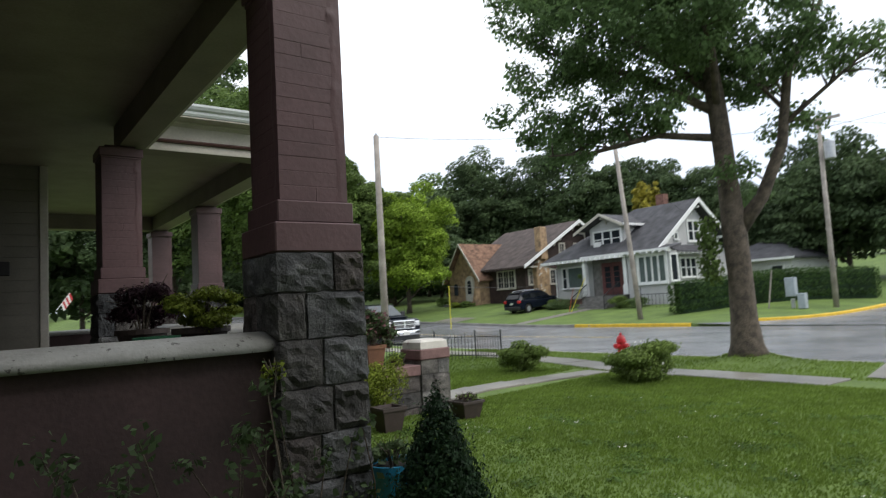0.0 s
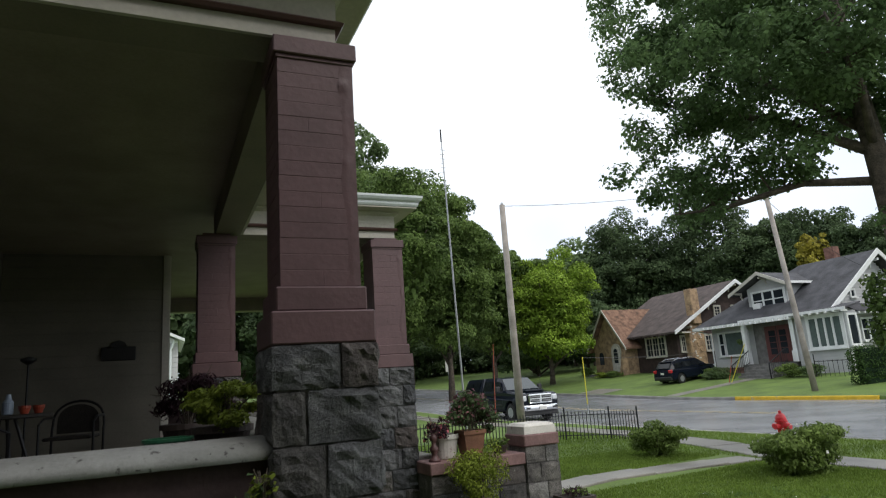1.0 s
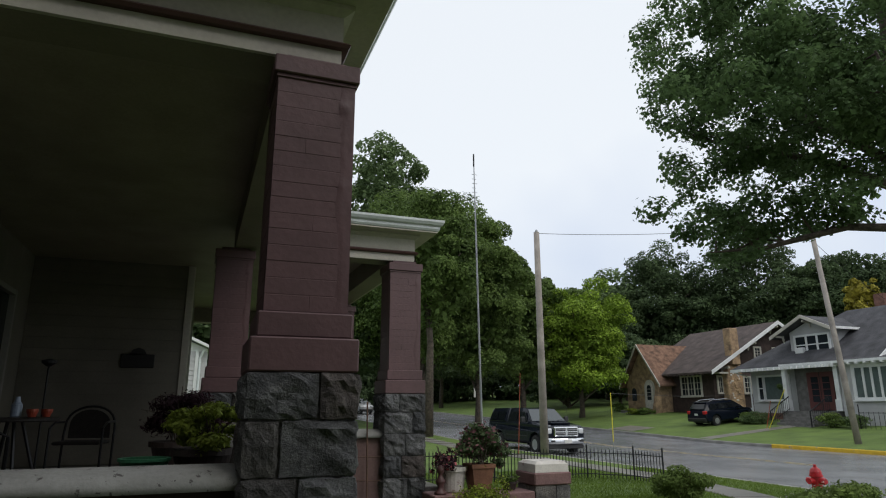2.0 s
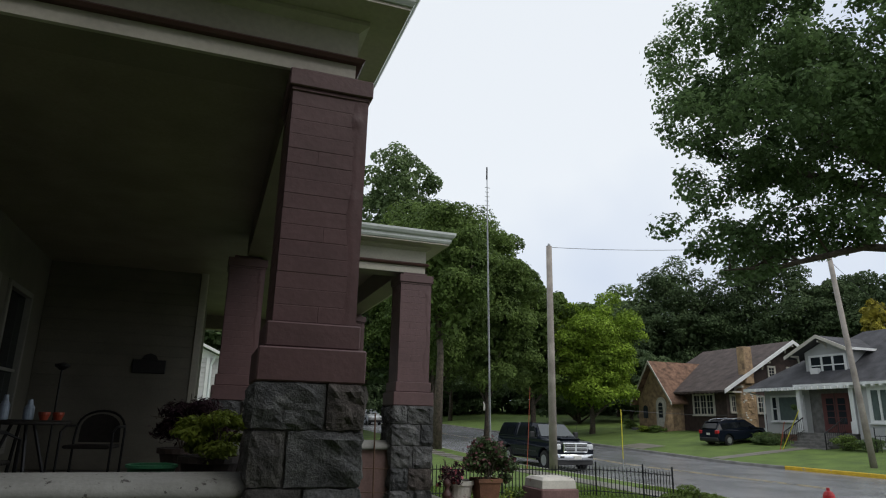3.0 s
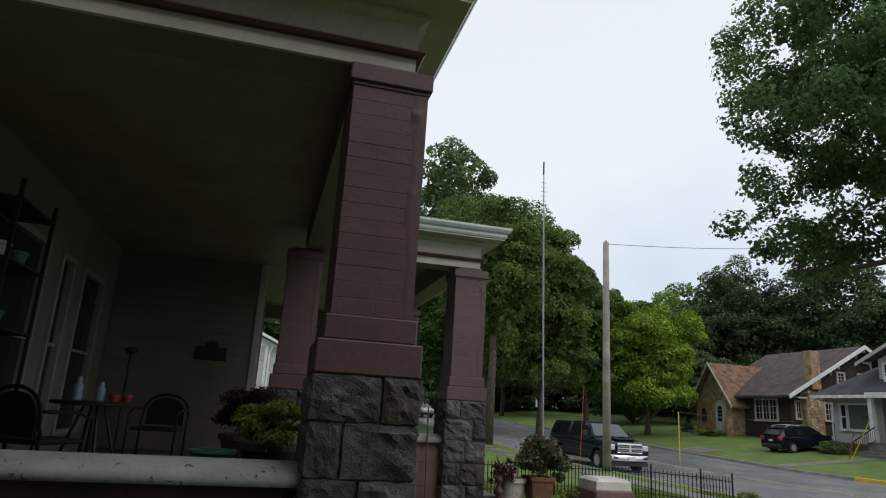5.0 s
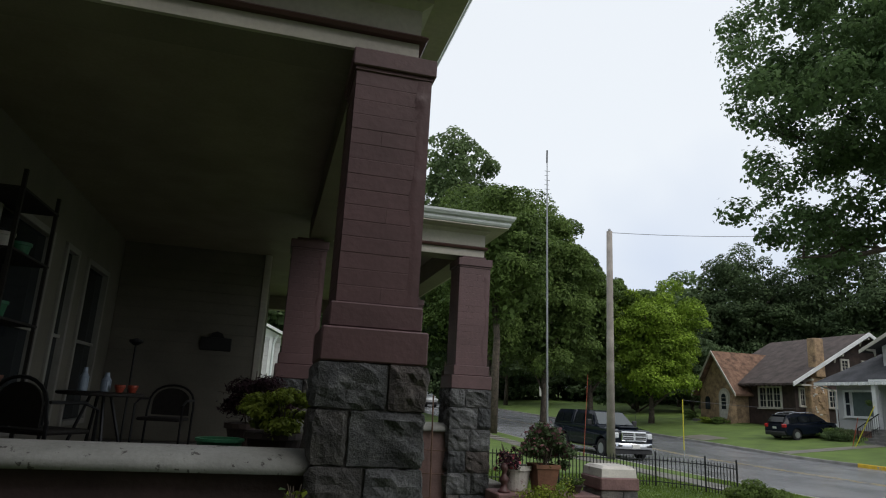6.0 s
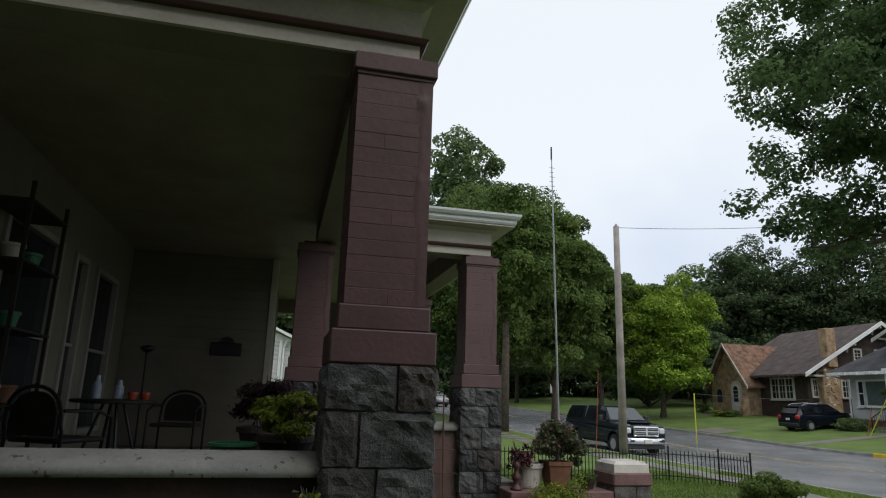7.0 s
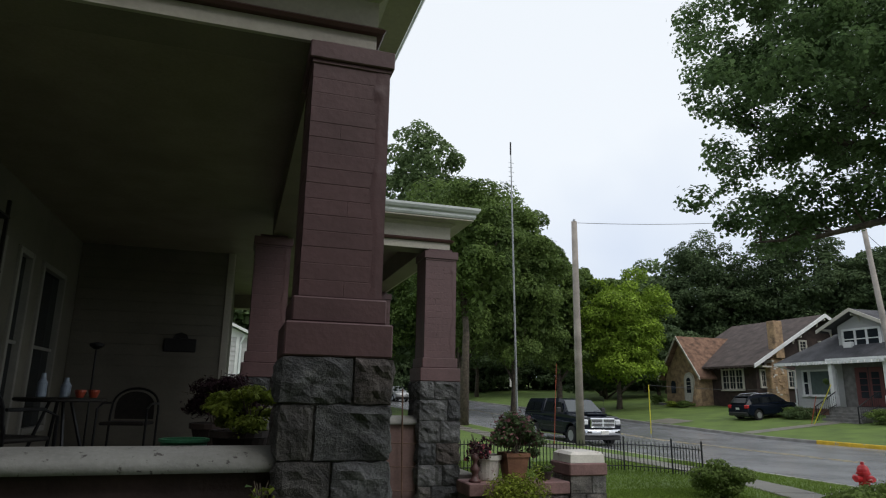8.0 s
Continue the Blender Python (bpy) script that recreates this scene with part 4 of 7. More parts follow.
# stair wall and end pier beside the porch steps
t = thing("stair_wall", (1.95, 4.36, -0.35), "stone stair wall with a mauve cap, beside the porch steps", "stair wall")
part("core", boxes((2.0, 3.33, 4.40, 4.80, -0.35, 0.30)), "mortar", t)
zc = [0.30, 0.07, -0.15, -0.36]
sd = 200
for i in range(3):
    xs = [2.0, 2.42 + 0.1 * (i % 2), 2.85 + 0.08 * (i % 2), 3.33]
    for a, b in zip(xs, xs[1:]):
        sd += 1
        part("stone", rough_stone(None, a + 0.006, b - 0.006, 4.37, 4.83, zc[i + 1] + 0.006, zc[i] - 0.006, sd, 0.018, 3), "stone", t)
for a, b in ((1.99, 2.66), (2.665, 3.335)):
    part("cap_slab", boxes((a, b, 4.34, 4.86, 0.302, 0.45), bevel=0.012), "capring", t, "mauve painted cap slab")
t = thing("stair_pier", (3.6, 4.6, -0.36), "square stone pier with a mauve band and a weathered white cap", "pier")
part("core", boxes((3.37, 3.83, 4.37, 4.83, -0.36, 0.505)), "mortar", t)
zc = [0.51, 0.30, 0.06, -0.16, -0.38]
for i in range(4):
    xs = [3.345, 3.345 + 0.51 * (0.42 if i % 2 else 0.6), 3.855]
    for a, b in zip(xs, xs[1:]):
        for ya, yb in ((4.345, 4.60), (4.60, 4.855)):
            sd += 1
            part("stone", rough_stone(None, a + 0.005, b - 0.005, ya + 0.005, yb - 0.005, zc[i + 1] + 0.005, zc[i] - 0.005, sd, 0.016, 3), "palestone", t)
part("band", boxes((3.33, 3.87, 4.33, 4.87, 0.512, 0.665), bevel=0.015), "capring", t, "mauve painted stone band")
bm = bmesh.new()
rings = []
for hw, z in ((0.245, 0.667), (0.238, 0.765), (0.19, 0.80)):
    rings.append([bm.verts.new((3.6 + sx * hw, 4.6 + sy * hw, z)) for sx, sy in ((-1, -1), (1, -1), (1, 1), (-1, 1))])
for a, b in zip(rings, rings[1:]):
    for j in range(4):
        bm.faces.new((a[j], a[(j + 1) % 4], b[(j + 1) % 4], b[j]))
bm.faces.new(rings[0]), bm.faces.new(rings[-1])
part("cap", bm, "cap", t, "weathered white cap")
# unseen plain walls, added to close the side yard and shade the porch
structure("wall_neighbour", boxes((-14.0, 3.6, -5.9, -5.6, -0.4, 9.0)), "brownbrick", "dark brown brick wall added out of view to shade the yard", "wall")
structure("wall_upper", boxes((-9.0, HOUSE_X - 0.22, -0.7, 13.2, 4.45, 9.0)), "siding", "unseen tan upper wall added above the house", "wall")
# steps down from the porch
t = thing("porch_steps", (2.1, 6.6, -0.36), "grey concrete steps down from the porch", "steps")
for i in range(5):
    part("step", boxes((1.98 + 0.3 * i, 2.277 + 0.3 * i, 4.9, 8.7, -0.36, 0.5 - 0.17 * i), bevel=0.012), "concrete", t)

# ---------------------------------------------------------------- houses across the street
def gz(x, y):
    return float(ground_z(x, y))


def window_unit(parent, plane, c, a0, a1, z0, z1, lights=2, frame="white", proud=0.09, out=-1, grid=(0, 0), rail=False, f=0.13, behind="glass"):
    """A framed window on a wall facing -x (plane 'x' at c) or -y (plane 'y' at c): mullions, panes, and a muntin grid or a meeting rail in each light."""
    def bx(u0, u1, d0, d1, w0, w1):
        d0, d1 = c + out * d1, c + out * d0
        return (d0, d1, u0, u1, w0, w1) if plane == "x" else (u0, u1, d0, d1, w0, w1)
    w = part("window", boxes(bx(a0 - f, a0, -0.05, proud, z0 - f, z1 + f), bx(a1, a1 + f, -0.05, proud, z0 - f, z1 + f),
                             bx(a0, a1, -0.05, proud, z1, z1 + f)), frame, parent)
    part("sill", boxes(bx(a0 - f - 0.04, a1 + f + 0.04, proud + 0.002, proud + 0.09, z0 - f - 0.02, z0 - f + 0.06), bx(a0, a1, -0.05, proud, z0 - f, z0)), frame, w)
    for i in range(lights):
        u0, u1 = a0 + (a1 - a0) * i / lights, a0 + (a1 - a0) * (i + 1) / lights
        part("pane", boxes(bx(u0, u1, -0.03, 0.034, z0, z1)), behind, w)
        if i:
            part("mullion", boxes(bx(u0 - 0.065, u0 + 0.065, 0.0345, proud - 0.01, z0, z1)), frame, w)
        for k in range(1, grid[0]):
            u = u0 + (u1 - u0) * k / grid[0]
            part("muntin", boxes(bx(u - 0.02, u + 0.02, 0.0345, 0.058, z0, z1)), frame, w)
        for k in range(1, grid[1]):
            zz = z0 + (z1 - z0) * k / grid[1]
            part("muntin", boxes(bx(u0, u1, 0.0345, 0.056, zz - 0.02, zz + 0.02)), frame, w)
        if rail:
            part("meeting_rail", boxes(bx(u0, u1, 0.0345, 0.064, (z0 + z1) / 2 - 0.035, (z0 + z1) / 2 + 0.035)), frame, w)
    return w


def siding_lines(parent, plane, c, a0, a1, z0, z1, material, step=0.2):
    """Lapped boards on a wall."""
    n = int((z1 - z0) / step)
    bm = bmesh.new()
    for i in range(n):
        za = z0 + i * step
        if plane == "x":
            prism(bm, [(c, za), (c - 0.03, za), (c - 0.006, za + step - 0.004), (c, za + step - 0.004)], "y", a0, a1)
        else:
            prism(bm, [(c, za), (c - 0.03, za), (c - 0.006, za + step - 0.004), (c, za + step - 0.004)], "x", a0, a1)
    part("siding", bm, material, parent, kind="stuff")


def slope(bm, p, q, r, s, thick=0.14):
    """A roof plane through four corners, with thickness."""
    a = [bm.verts.new(v) for v in (p, q, r, s)]
    b = [bm.verts.new((v[0], v[1], v[2] - thick)) for v in (p, q, r, s)]
    bm.faces.new(a), bm.faces.new(b)
    for i in range(4):
        bm.faces.new((a[i], a[(i + 1) % 4], b[(i + 1) % 4], b[i]))
    return bm


# grey bungalow
FX, X1, Y0, Y1, RX, RZ = 36.0, 45.0, 22.8, 32.2, 40.45, 7.85
t = thing("house", (FX, Y0, 0.4), "pale grey clapboard bungalow with white trim and a dark shingled roof", "house", "houses across the street")
bm = boxes((FX, X1, Y0, Y1, 0.2, 3.9))
prism(bm, [(FX + 0.3, 3.9), (X1 - 0.3, 3.9), (RX, RZ - 0.25)], "y", Y0 + 0.002, Y0 + 0.3)
part("wall", bm, "greysiding", t)
siding_lines(t, "x", FX, Y0, Y1, 1.1, 3.8, "greysiding")
bm = bmesh.new()
for i in range(33):
    za = 1.1 + 0.2 * i
    k = min(1, max(0.0, (RZ - 0.35 - za) / (RZ - 4.1)))
    hw = 4.45 * k
    if hw > 0.15:
        prism(bm, [(Y0, za), (Y0 - 0.03, za), (Y0 - 0.006, za + 0.196), (Y0, za + 0.196)], "x", RX - hw, RX + hw)
part("siding", bm, "greysiding", t, kind="stuff")
part("foundation", boxes((FX - 0.05, X1 + 0.05, Y0 - 0.05, Y1 + 0.05, -0.2, 1.05)), "foundation", t, "red brick foundation")
HIP = 27.6
part("roof", slope(bmesh.new(), (RX, Y0 - 0.7, RZ), (RX, HIP, RZ), (FX - 1.1, Y1 + 0.7, 4.02), (FX - 1.1, Y0 - 0.7, 4.02)), "shingle", t, "dark grey shingled roof")
part("roof", slope(bmesh.new(), (RX + 0.003, Y0 - 0.7, RZ), (X1 + 0.8, Y0 - 0.7, 4.02), (X1 + 0.8, Y1 + 0.7, 4.02), (RX + 0.003, HIP, RZ)), "shingle", t, "dark grey shingled roof")
part("roof", slope(bmesh.new(), (RX, HIP + 0.003, RZ), (RX + 0.02, HIP + 0.003, RZ), (X1 + 0.8, Y1 + 0.703, 4.02), (FX - 1.1, Y1 + 0.703, 4.02)), "shingle", t, "dark grey shingled roof")
bm = bmesh.new()
for xa, za in ((FX - 1.1, 4.02), (X1 + 0.8, 4.02)):
    slope(bm, (RX, Y0 - 0.76, RZ + 0.06), (RX, Y0 - 0.69, RZ + 0.06), (xa, Y0 - 0.69, za + 0.06), (xa, Y0 - 0.76, za + 0.06), 0.34)
part("bargeboard", bm, "white", t, "white bargeboard")
part("eaves_board", boxes((FX - 1.16, FX - 1.09, Y0 - 0.7, Y1 + 0.7, 3.82, 4.02)), "white", t)
# dormer over the door
D0, D1, DX = 25.75, 29.05, 36.45
bm = boxes((DX, 39.6, D0 + 0.1, D1 - 0.1, 4.3, 6.3))
m0 = 27.3
prism(bm, [(D0 + 0.1, 6.3), (D1 - 0.1, 6.3), (m0, 7.0)], "x", DX, 40.0)
dormer = part("dormer", bm, "greysiding", t)
window_unit(dormer, "x", DX, 26.1, 28.5, 4.86, 5.95, 3, rail=True)
part("window_cooler", boxes((DX - 0.35, DX - 0.064, 27.8, 28.4, 4.86, 5.24), bevel=0.03), "whitesiding", dormer, "white box cooler in the dormer window")
bm = bmesh.new()
slope(bm, (DX - 0.75, m0, 7.26), (40.6, m0, 7.26), (40.6, D1 + 0.85, 6.05), (DX - 0.75, D1 + 0.85, 6.05), 0.12)
slope(bm, (DX - 0.75, m0 - 0.003, 7.26), (DX - 0.75, D0 - 0.45, 6.3), (40.6, D0 - 0.45, 6.3), (40.6, m0 - 0.003, 7.26), 0.12)
part("dormer_roof", bm, "shingle", dormer)
bm = bmesh.new()
for ya, za in ((D0 - 0.45, 6.34), (D1 + 0.85, 6.09)):
    slope(bm, (DX - 0.83, m0, 7.30), (DX - 0.76, m0, 7.30), (DX - 0.76, ya, za), (DX - 0.83, ya, za), 0.22)
part("dormer_bargeboard", bm, "cream", dormer)
part("dormer_eaves", boxes((DX - 0.7, 38.9, D0 - 0.52, D0 - 0.455, 6.2, 6.36)), "white", dormer)
for ya, za in ((D0 - 0.1, 6.35), (m0, 6.95), (D1 + 0.4, 6.15)):
    part("bracket", prism(bmesh.new(), [(DX - 0.68, za), (DX - 0.002, za), (DX - 0.002, za - 0.5), (DX - 0.12, za - 0.16), (DX - 0.68, za - 0.12)], "y", ya - 0.05, ya + 0.05), "cream", dormer)
# front: windows, porch, door, enclosed bay
window_unit(t, "x", FX, 29.1, 31.0, 1.95, 3.45, 1, behind="curtain")
window_unit(t, "x", FX, 31.2, 31.55, 1.95, 3.45, 1, rail=True)
# dark grey panel over the siding stands in for the porch's shade
part("porch_wall", boxes((FX - 0.07, FX - 0.034, 24.62, 28.5, 1.2, 3.9)), "greystep", t, "dark grey panel standing in for porch shade round the door")
door = part("door", boxes((FX - 0.14, FX - 0.072, 25.75, 27.6, 1.25, 3.6), bevel=0.01), "reddoor", t, "dark red double door")
for ya in (26.0, 26.8):
    part("pane", boxes((FX - 0.152, FX - 0.141, ya, ya + 0.5, 1.75, 3.3)), "glass", door)
    for k in (1, 2, 3):
        part("door_bar", boxes((FX - 0.158, FX - 0.1525, ya, ya + 0.5, 1.73 + 0.39 * k, 1.77 + 0.39 * k)), "reddoor", door)
part("door_meeting_stile", boxes((FX - 0.155, FX - 0.1405, 26.66, 26.70, 1.27, 3.58)), "blackplastic", door)
bay = part("bay", boxes((FX - 1.0, FX - 0.032, 21.3, 24.6, 0.2, 3.95)), "greysiding", t)
siding_lines(t, "x", FX - 1.0, 21.3, 24.6, 0.4, 1.85, "greysiding")
window_unit(bay, "x", FX - 1.0, 21.6, 23.6, 1.98, 3.65, 4, f=0.2, behind="curtain")
window_unit(bay, "y", 21.3, FX - 0.85, FX - 0.2, 2.0, 3.65, 1)
bm = bmesh.new()
slope(bm, (FX - 0.01, 20.9, 4.42), (FX - 0.01, 24.7, 4.42), (FX - 1.5, 24.7, 4.1), (FX - 1.5, 20.9, 4.1), 0.1)
part("bay_roof", bm, "shingle", t)
part("bay_fascia", boxes((FX - 1.57, FX - 1.505, 20.85, 24.75, 3.97, 4.12)), "white", t)
for i in range(8):
    part("rafter_end", boxes((FX - 1.7, FX - 1.2, 20.95 + 0.5 * i, 21.05 + 0.5 * i, 3.86, 3.965)), "white", t)
for ya in (24.75, 28.45):
    part("porch_column", boxes((FX - 1.0, FX - 0.72, ya, ya + 0.28, 1.2, 3.95), bevel=0.02), "white", t)
    part("column_base", boxes((FX - 1.06, FX - 0.66, ya - 0.06, ya + 0.34, 1.2, 1.9), bevel=0.02), "white", t)
part("porch_beam", boxes((FX - 1.08, FX - 0.66, 24.62, 28.8, 3.955, 4.16)), "white", t)
for i in range(16):
    part("rafter_end", boxes((FX - 1.32, FX - 1.17, 25.0 + 0.45 * i, 25.1 + 0.45 * i, 3.82, 3.98)), "white", t)
bm = bmesh.new()
tube(bm, [(FX - 1.05, Y1 + 0.4, 3.84), (FX - 0.1, Y1 + 0.06, 3.5), (FX - 0.08, Y1 + 0.06, 1.0), (FX - 0.3, Y1 + 0.06, 0.75), (FX - 0.9, Y1 + 0.1, 0.62)], 0.055, 8)
part("downspout", bm, "white", t, "white downspout")
part("stoop", boxes((FX - 1.4, FX - 0.075, 24.9, 28.6, 0.2, 1.2)), "greystep", t, "grey stone stoop")
for i in range(5):
    part("step", boxes((FX - 1.702 - 0.3 * i, FX - 1.404 - 0.3 * i, 25.4, 28.1, 0.0, 1.03 - 0.17 * i), bevel=0.015), "greystep", t)
for ya in (25.35, 28.2):
    bm = bmesh.new()
    tube(bm, [(FX - 1.2, ya, 2.1), (FX - 2.9, ya, 1.2), (FX - 2.9, ya, 0.3)], 0.035, 6)
    tube(bm, [(FX - 1.2, ya, 1.35), (FX - 2.9, ya, 0.55)], 0.02, 5)
    for i in range(11):
        tube(bm, [(FX - 1.25 - 0.16 * i, ya, 2.06 - 0.085 * i), (FX - 1.25 - 0.16 * i, ya, 1.1 - 0.075 * i)], 0.014, 4)
    part("handrail", bm, "iron", t, "black iron handrail")
# hanging basket under the porch beam
part("hanging_basket", leaves("hanging_basket", [(FX - 0.95, 29.0, 2.75, 0.22, 0.22, 0.2)], 240, 0.1, "green", 77, shell=0.2), "green", t, kind="stuff")
# gable end
window_unit(t, "y", Y0, 39.85, 41.15, 4.85, 6.2, 2, f=0.16, rail=True)
window_unit(t, "y", Y0, 38.55, 40.4, 2.25, 3.5, 3, rail=True)
window_unit(t, "y", Y0, 41.75, 43.1, 2.4, 3.6, 2, rail=True)
window_unit(t, "y", Y0, 38.1, 38.4, 4.95, 5.3, 1)
bm = bmesh.new()
slope(bm, (36.9, Y0 - 0.04, 4.5), (41.5, Y0 - 0.04, 4.5), (41.5, Y0 - 1.0, 3.98), (36.9, Y0 - 1.0, 3.98), 0.1)
part("pent_roof", bm, "shingle", t)
for i in range(9):
    part("rafter_end", boxes((37.0 + 0.52 * i, 37.1 + 0.52 * i, Y0 - 1.06, Y0 - 0.5, 3.78, 3.9)), "white", t)
for xa, za in ((37.2, 5.15), (RX, 7.3), (43.6, 5.2)):
    part("bracket", prism(bmesh.new(), [(Y0 - 0.66, za), (Y0 - 0.04, za), (Y0 - 0.04, za - 0.6), (Y0 - 0.15, za - 0.2), (Y0 - 0.66, za - 0.14)], "x", xa - 0.06, xa + 0.06), "white", t)
part("chimney", boxes((41.0, 41.6, 25.3, 26.0, 6.8, 8.75)), "foundation", t, "brick chimney")
# white garage behind
t = thing("garage", (47.0, 18.0, 0.9), "white garage with a low grey hipped roof", "garage")
part("wall", boxes((48.0, 56.0, 19.5, 26.0, 0.4, 3.2)), "whitesiding", t)
siding_lines(t, "x", 48.0, 19.5, 26.0, 0.9, 3.15, "whitesiding")
bm = bmesh.new()
c4 = [(47.2, 18.9), (47.2, 26.6), (56.6, 26.6), (56.6, 18.9)]
lo4, hi4 = [bm.verts.new((*p, 3.21)) for p in c4], [bm.verts.new((p[0], p[1], 3.33)) for p in c4]
r2 = [bm.verts.new((52, 22.2, 5.0)), bm.verts.new((52, 23.4, 5.0))]
bm.faces.new(lo4)
for i in range(4):
    bm.faces.new((lo4[i], lo4[(i + 1) % 4], hi4[(i + 1) % 4], hi4[i]))
bm.faces.new((hi4[0], hi4[1], r2[1], r2[0])), bm.faces.new((hi4[1], hi4[2], r2[1])), bm.faces.new((hi4[2], hi4[3], r2[0], r2[1])), bm.faces.new((hi4[3], hi4[0], r2[0]))
part("roof", bm, "shingle", t)
window_unit(t, "x", 48.0, 20.2, 21.0, 1.9, 2.7, 1)
part("eaves_board", boxes((47.12, 47.19, 18.9, 26.6, 3.16, 3.32)), "white", t)

# dark brick cottage
BX, B1, BY0, BY1, BRX, BRZ = 37.3, 50.2, 37.2, 46.2, 43.8, 8.35
t = thing("house", (BX, BY0, 0.7), "dark brown brick cottage with a tan stone chimney and entrance gable", "house", "houses across the street")
bm = boxes((BX, B1, BY0, BY1, 0.2, 4.2))
prism(bm, [(BX + 0.2, 4.2), (B1 - 0.2, 4.2), (BRX, BRZ - 0.3)], "y", BY0 + 0.002, BY0 + 0.3)
prism(bm, [(BX + 0.2, 4.2), (B1 - 0.2, 4.2), (BRX, BRZ - 0.3)], "y", BY1 - 0.3, BY1 - 0.002)
part("wall", bm, "brownbrick", t)
part("roof", slope(bmesh.new(), (BRX, BY0 - 0.9, BRZ), (BRX, BY1 + 0.4, BRZ), (BX - 0.95, BY1 + 0.4, 4.15), (BX - 0.95, BY0 - 0.9, 4.15), 0.16), "shinglebrown", t, "brown shingled roof")
part("roof", slope(bmesh.new(), (BRX + 0.003, BY0 - 0.9, BRZ), (B1 + 0.9, BY0 - 0.9, 4.15), (B1 + 0.9, BY1 + 0.4, 4.15), (BRX + 0.003, BY1 + 0.4, BRZ), 0.16), "shinglebrown", t, "brown shingled roof")
bm = bmesh.new()
for xa in (BX - 0.95, B1 + 0.9):
    slope(bm, (BRX, BY0 - 0.97, BRZ + 0.05), (BRX, BY0 - 0.89, BRZ + 0.05), (xa, BY0 - 0.89, 4.20), (xa, BY0 - 0.97, 4.20), 0.30)
part("bargeboard", bm, "white", t, "white bargeboard")
for i in range(9):
    part("rafter_end", boxes((BX - 0.98, BX - 0.80, BY0 + 0.5 * i, BY0 + 0.1 + 0.5 * i, 3.9, 4.08)), "brownbrick", t)
window_unit(t, "x", BX, 38.6, 40.75, 2.4, 3.85, 3, "cream", grid=(2, 3), f=0.16)
window_unit(t, "y", BY0, 37.75, 38.1, 2.6, 3.75, 1, "cream", grid=(2, 3), f=0.14)
window_unit(t, "y", BY0, 40.4, 41.0, 2.6, 3.75, 1, "cream", grid=(2, 3), f=0.14)
window_unit(t, "y", BY0, 41.85, 42.4, 5.45, 6.15, 1, "cream", grid=(2, 3), f=0.14)
window_unit(t, "y", BY0, 43.9, 44.5, 5.45, 6.15, 1, "cream", grid=(2, 3), f=0.14)
bm = boxes((38.15, 39.75, BY0 - 0.6, BY0 - 0.004, 0.2, 4.1), (38.3, 39.6, BY0 - 0.58, BY0 - 0.006, 4.102, 4.7), (38.6, 39.45, BY0 - 0.85, BY0 - 0.1, 4.702, 7.6), bevel=0.05)
chim = part("chimney", bm, "tanstone", t, "tan fieldstone chimney")
rng = random.Random(77)
for i in range(46):
    w_, h_ = rng.uniform(0.12, 0.26), rng.uniform(0.08, 0.17)
    ux, uz = rng.uniform(38.25, 39.4), rng.uniform(0.5, 4.0)
    part("fieldstone", boxes((ux, ux + w_, BY0 - 0.65, BY0 - 0.57, uz, uz + h_), bevel=0.03), "tanstone" if i % 3 else "cap", chim)
for ya, za in ((38.2, 4.55), (41.2, 6.55), (BRX, 8.0)):
    part("bracket", prism(bmesh.new(), [(BY0 - 0.86, za), (BY0 - 0.03, za), (BY0 - 0.03, za - 0.6), (BY0 - 0.16, za - 0.22), (BY0 - 0.86, za - 0.14)], "x", ya - 0.07, ya + 0.07), "cream", t)
part("window_hood", boxes((37.3, 38.2, BY0 - 0.7, BY0 - 0.004, 4.0, 4.12)), "cream", t)
# entrance wing with a steep rust-coloured gable
wing = part("wing", prism(bmesh.new(), [(42.1, 0.2), (46.5, 0.2), (46.5, 3.5), (44.3, 6.5), (42.1, 3.5)], "x", 36.0, 37.29), "tanstone", t, "tan stone entrance gable")
bm = bmesh.new()
slope(bm, (35.6, 44.3, 6.9), (41.6, 44.3, 6.9), (41.6, 41.5, 3.3), (35.6, 41.5, 3.3), 0.15)
slope(bm, (35.6, 44.303, 6.9), (35.6, 47.1, 3.3), (41.6, 47.1, 3.3), (41.6, 44.303, 6.9), 0.15)
part("wing_roof", bm, "shinglered", wing, "rust coloured shingles")
bm = bmesh.new()
slope(bm, (35.52, 44.3, 6.92), (35.595, 44.3, 6.92), (35.595, 41.5, 3.32), (35.52, 41.5, 3.32), 0.24)
slope(bm, (35.52, 44.303, 6.92), (35.52, 47.1, 3.32), (35.595, 47.1, 3.32), (35.595, 44.303, 6.92), 0.24)
part("wing_bargeboard", bm, "cream", wing)
part("buttress", prism(bmesh.new(), [(35.2, 0.2), (35.99, 0.2), (35.99, 3.3), (35.75, 3.1), (35.35, 1.5)], "y", 41.9, 42.3), "tanstone", wing)
def arch(c, r, z0, z1, x0, x1):
    return prism(bmesh.new(), [(c - r, z0), (c + r, z0)] + [(c + r * math.cos(a), z1 + r * math.sin(a)) for a in [math.pi * i / 10 for i in range(11)]], "x", x0, x1)
surround = part("door_surround", arch(43.35, 0.66, 1.3, 3.1, 35.93, 35.998), "cream", wing, "pale arched door surround")
dr = part("door", arch(43.35, 0.46, 1.32, 3.08, 35.89, 35.928), "cap", wing, "pale arched door")
part("pane", arch(43.35, 0.27, 2.05, 3.05, 35.875, 35.889), "glass", dr)
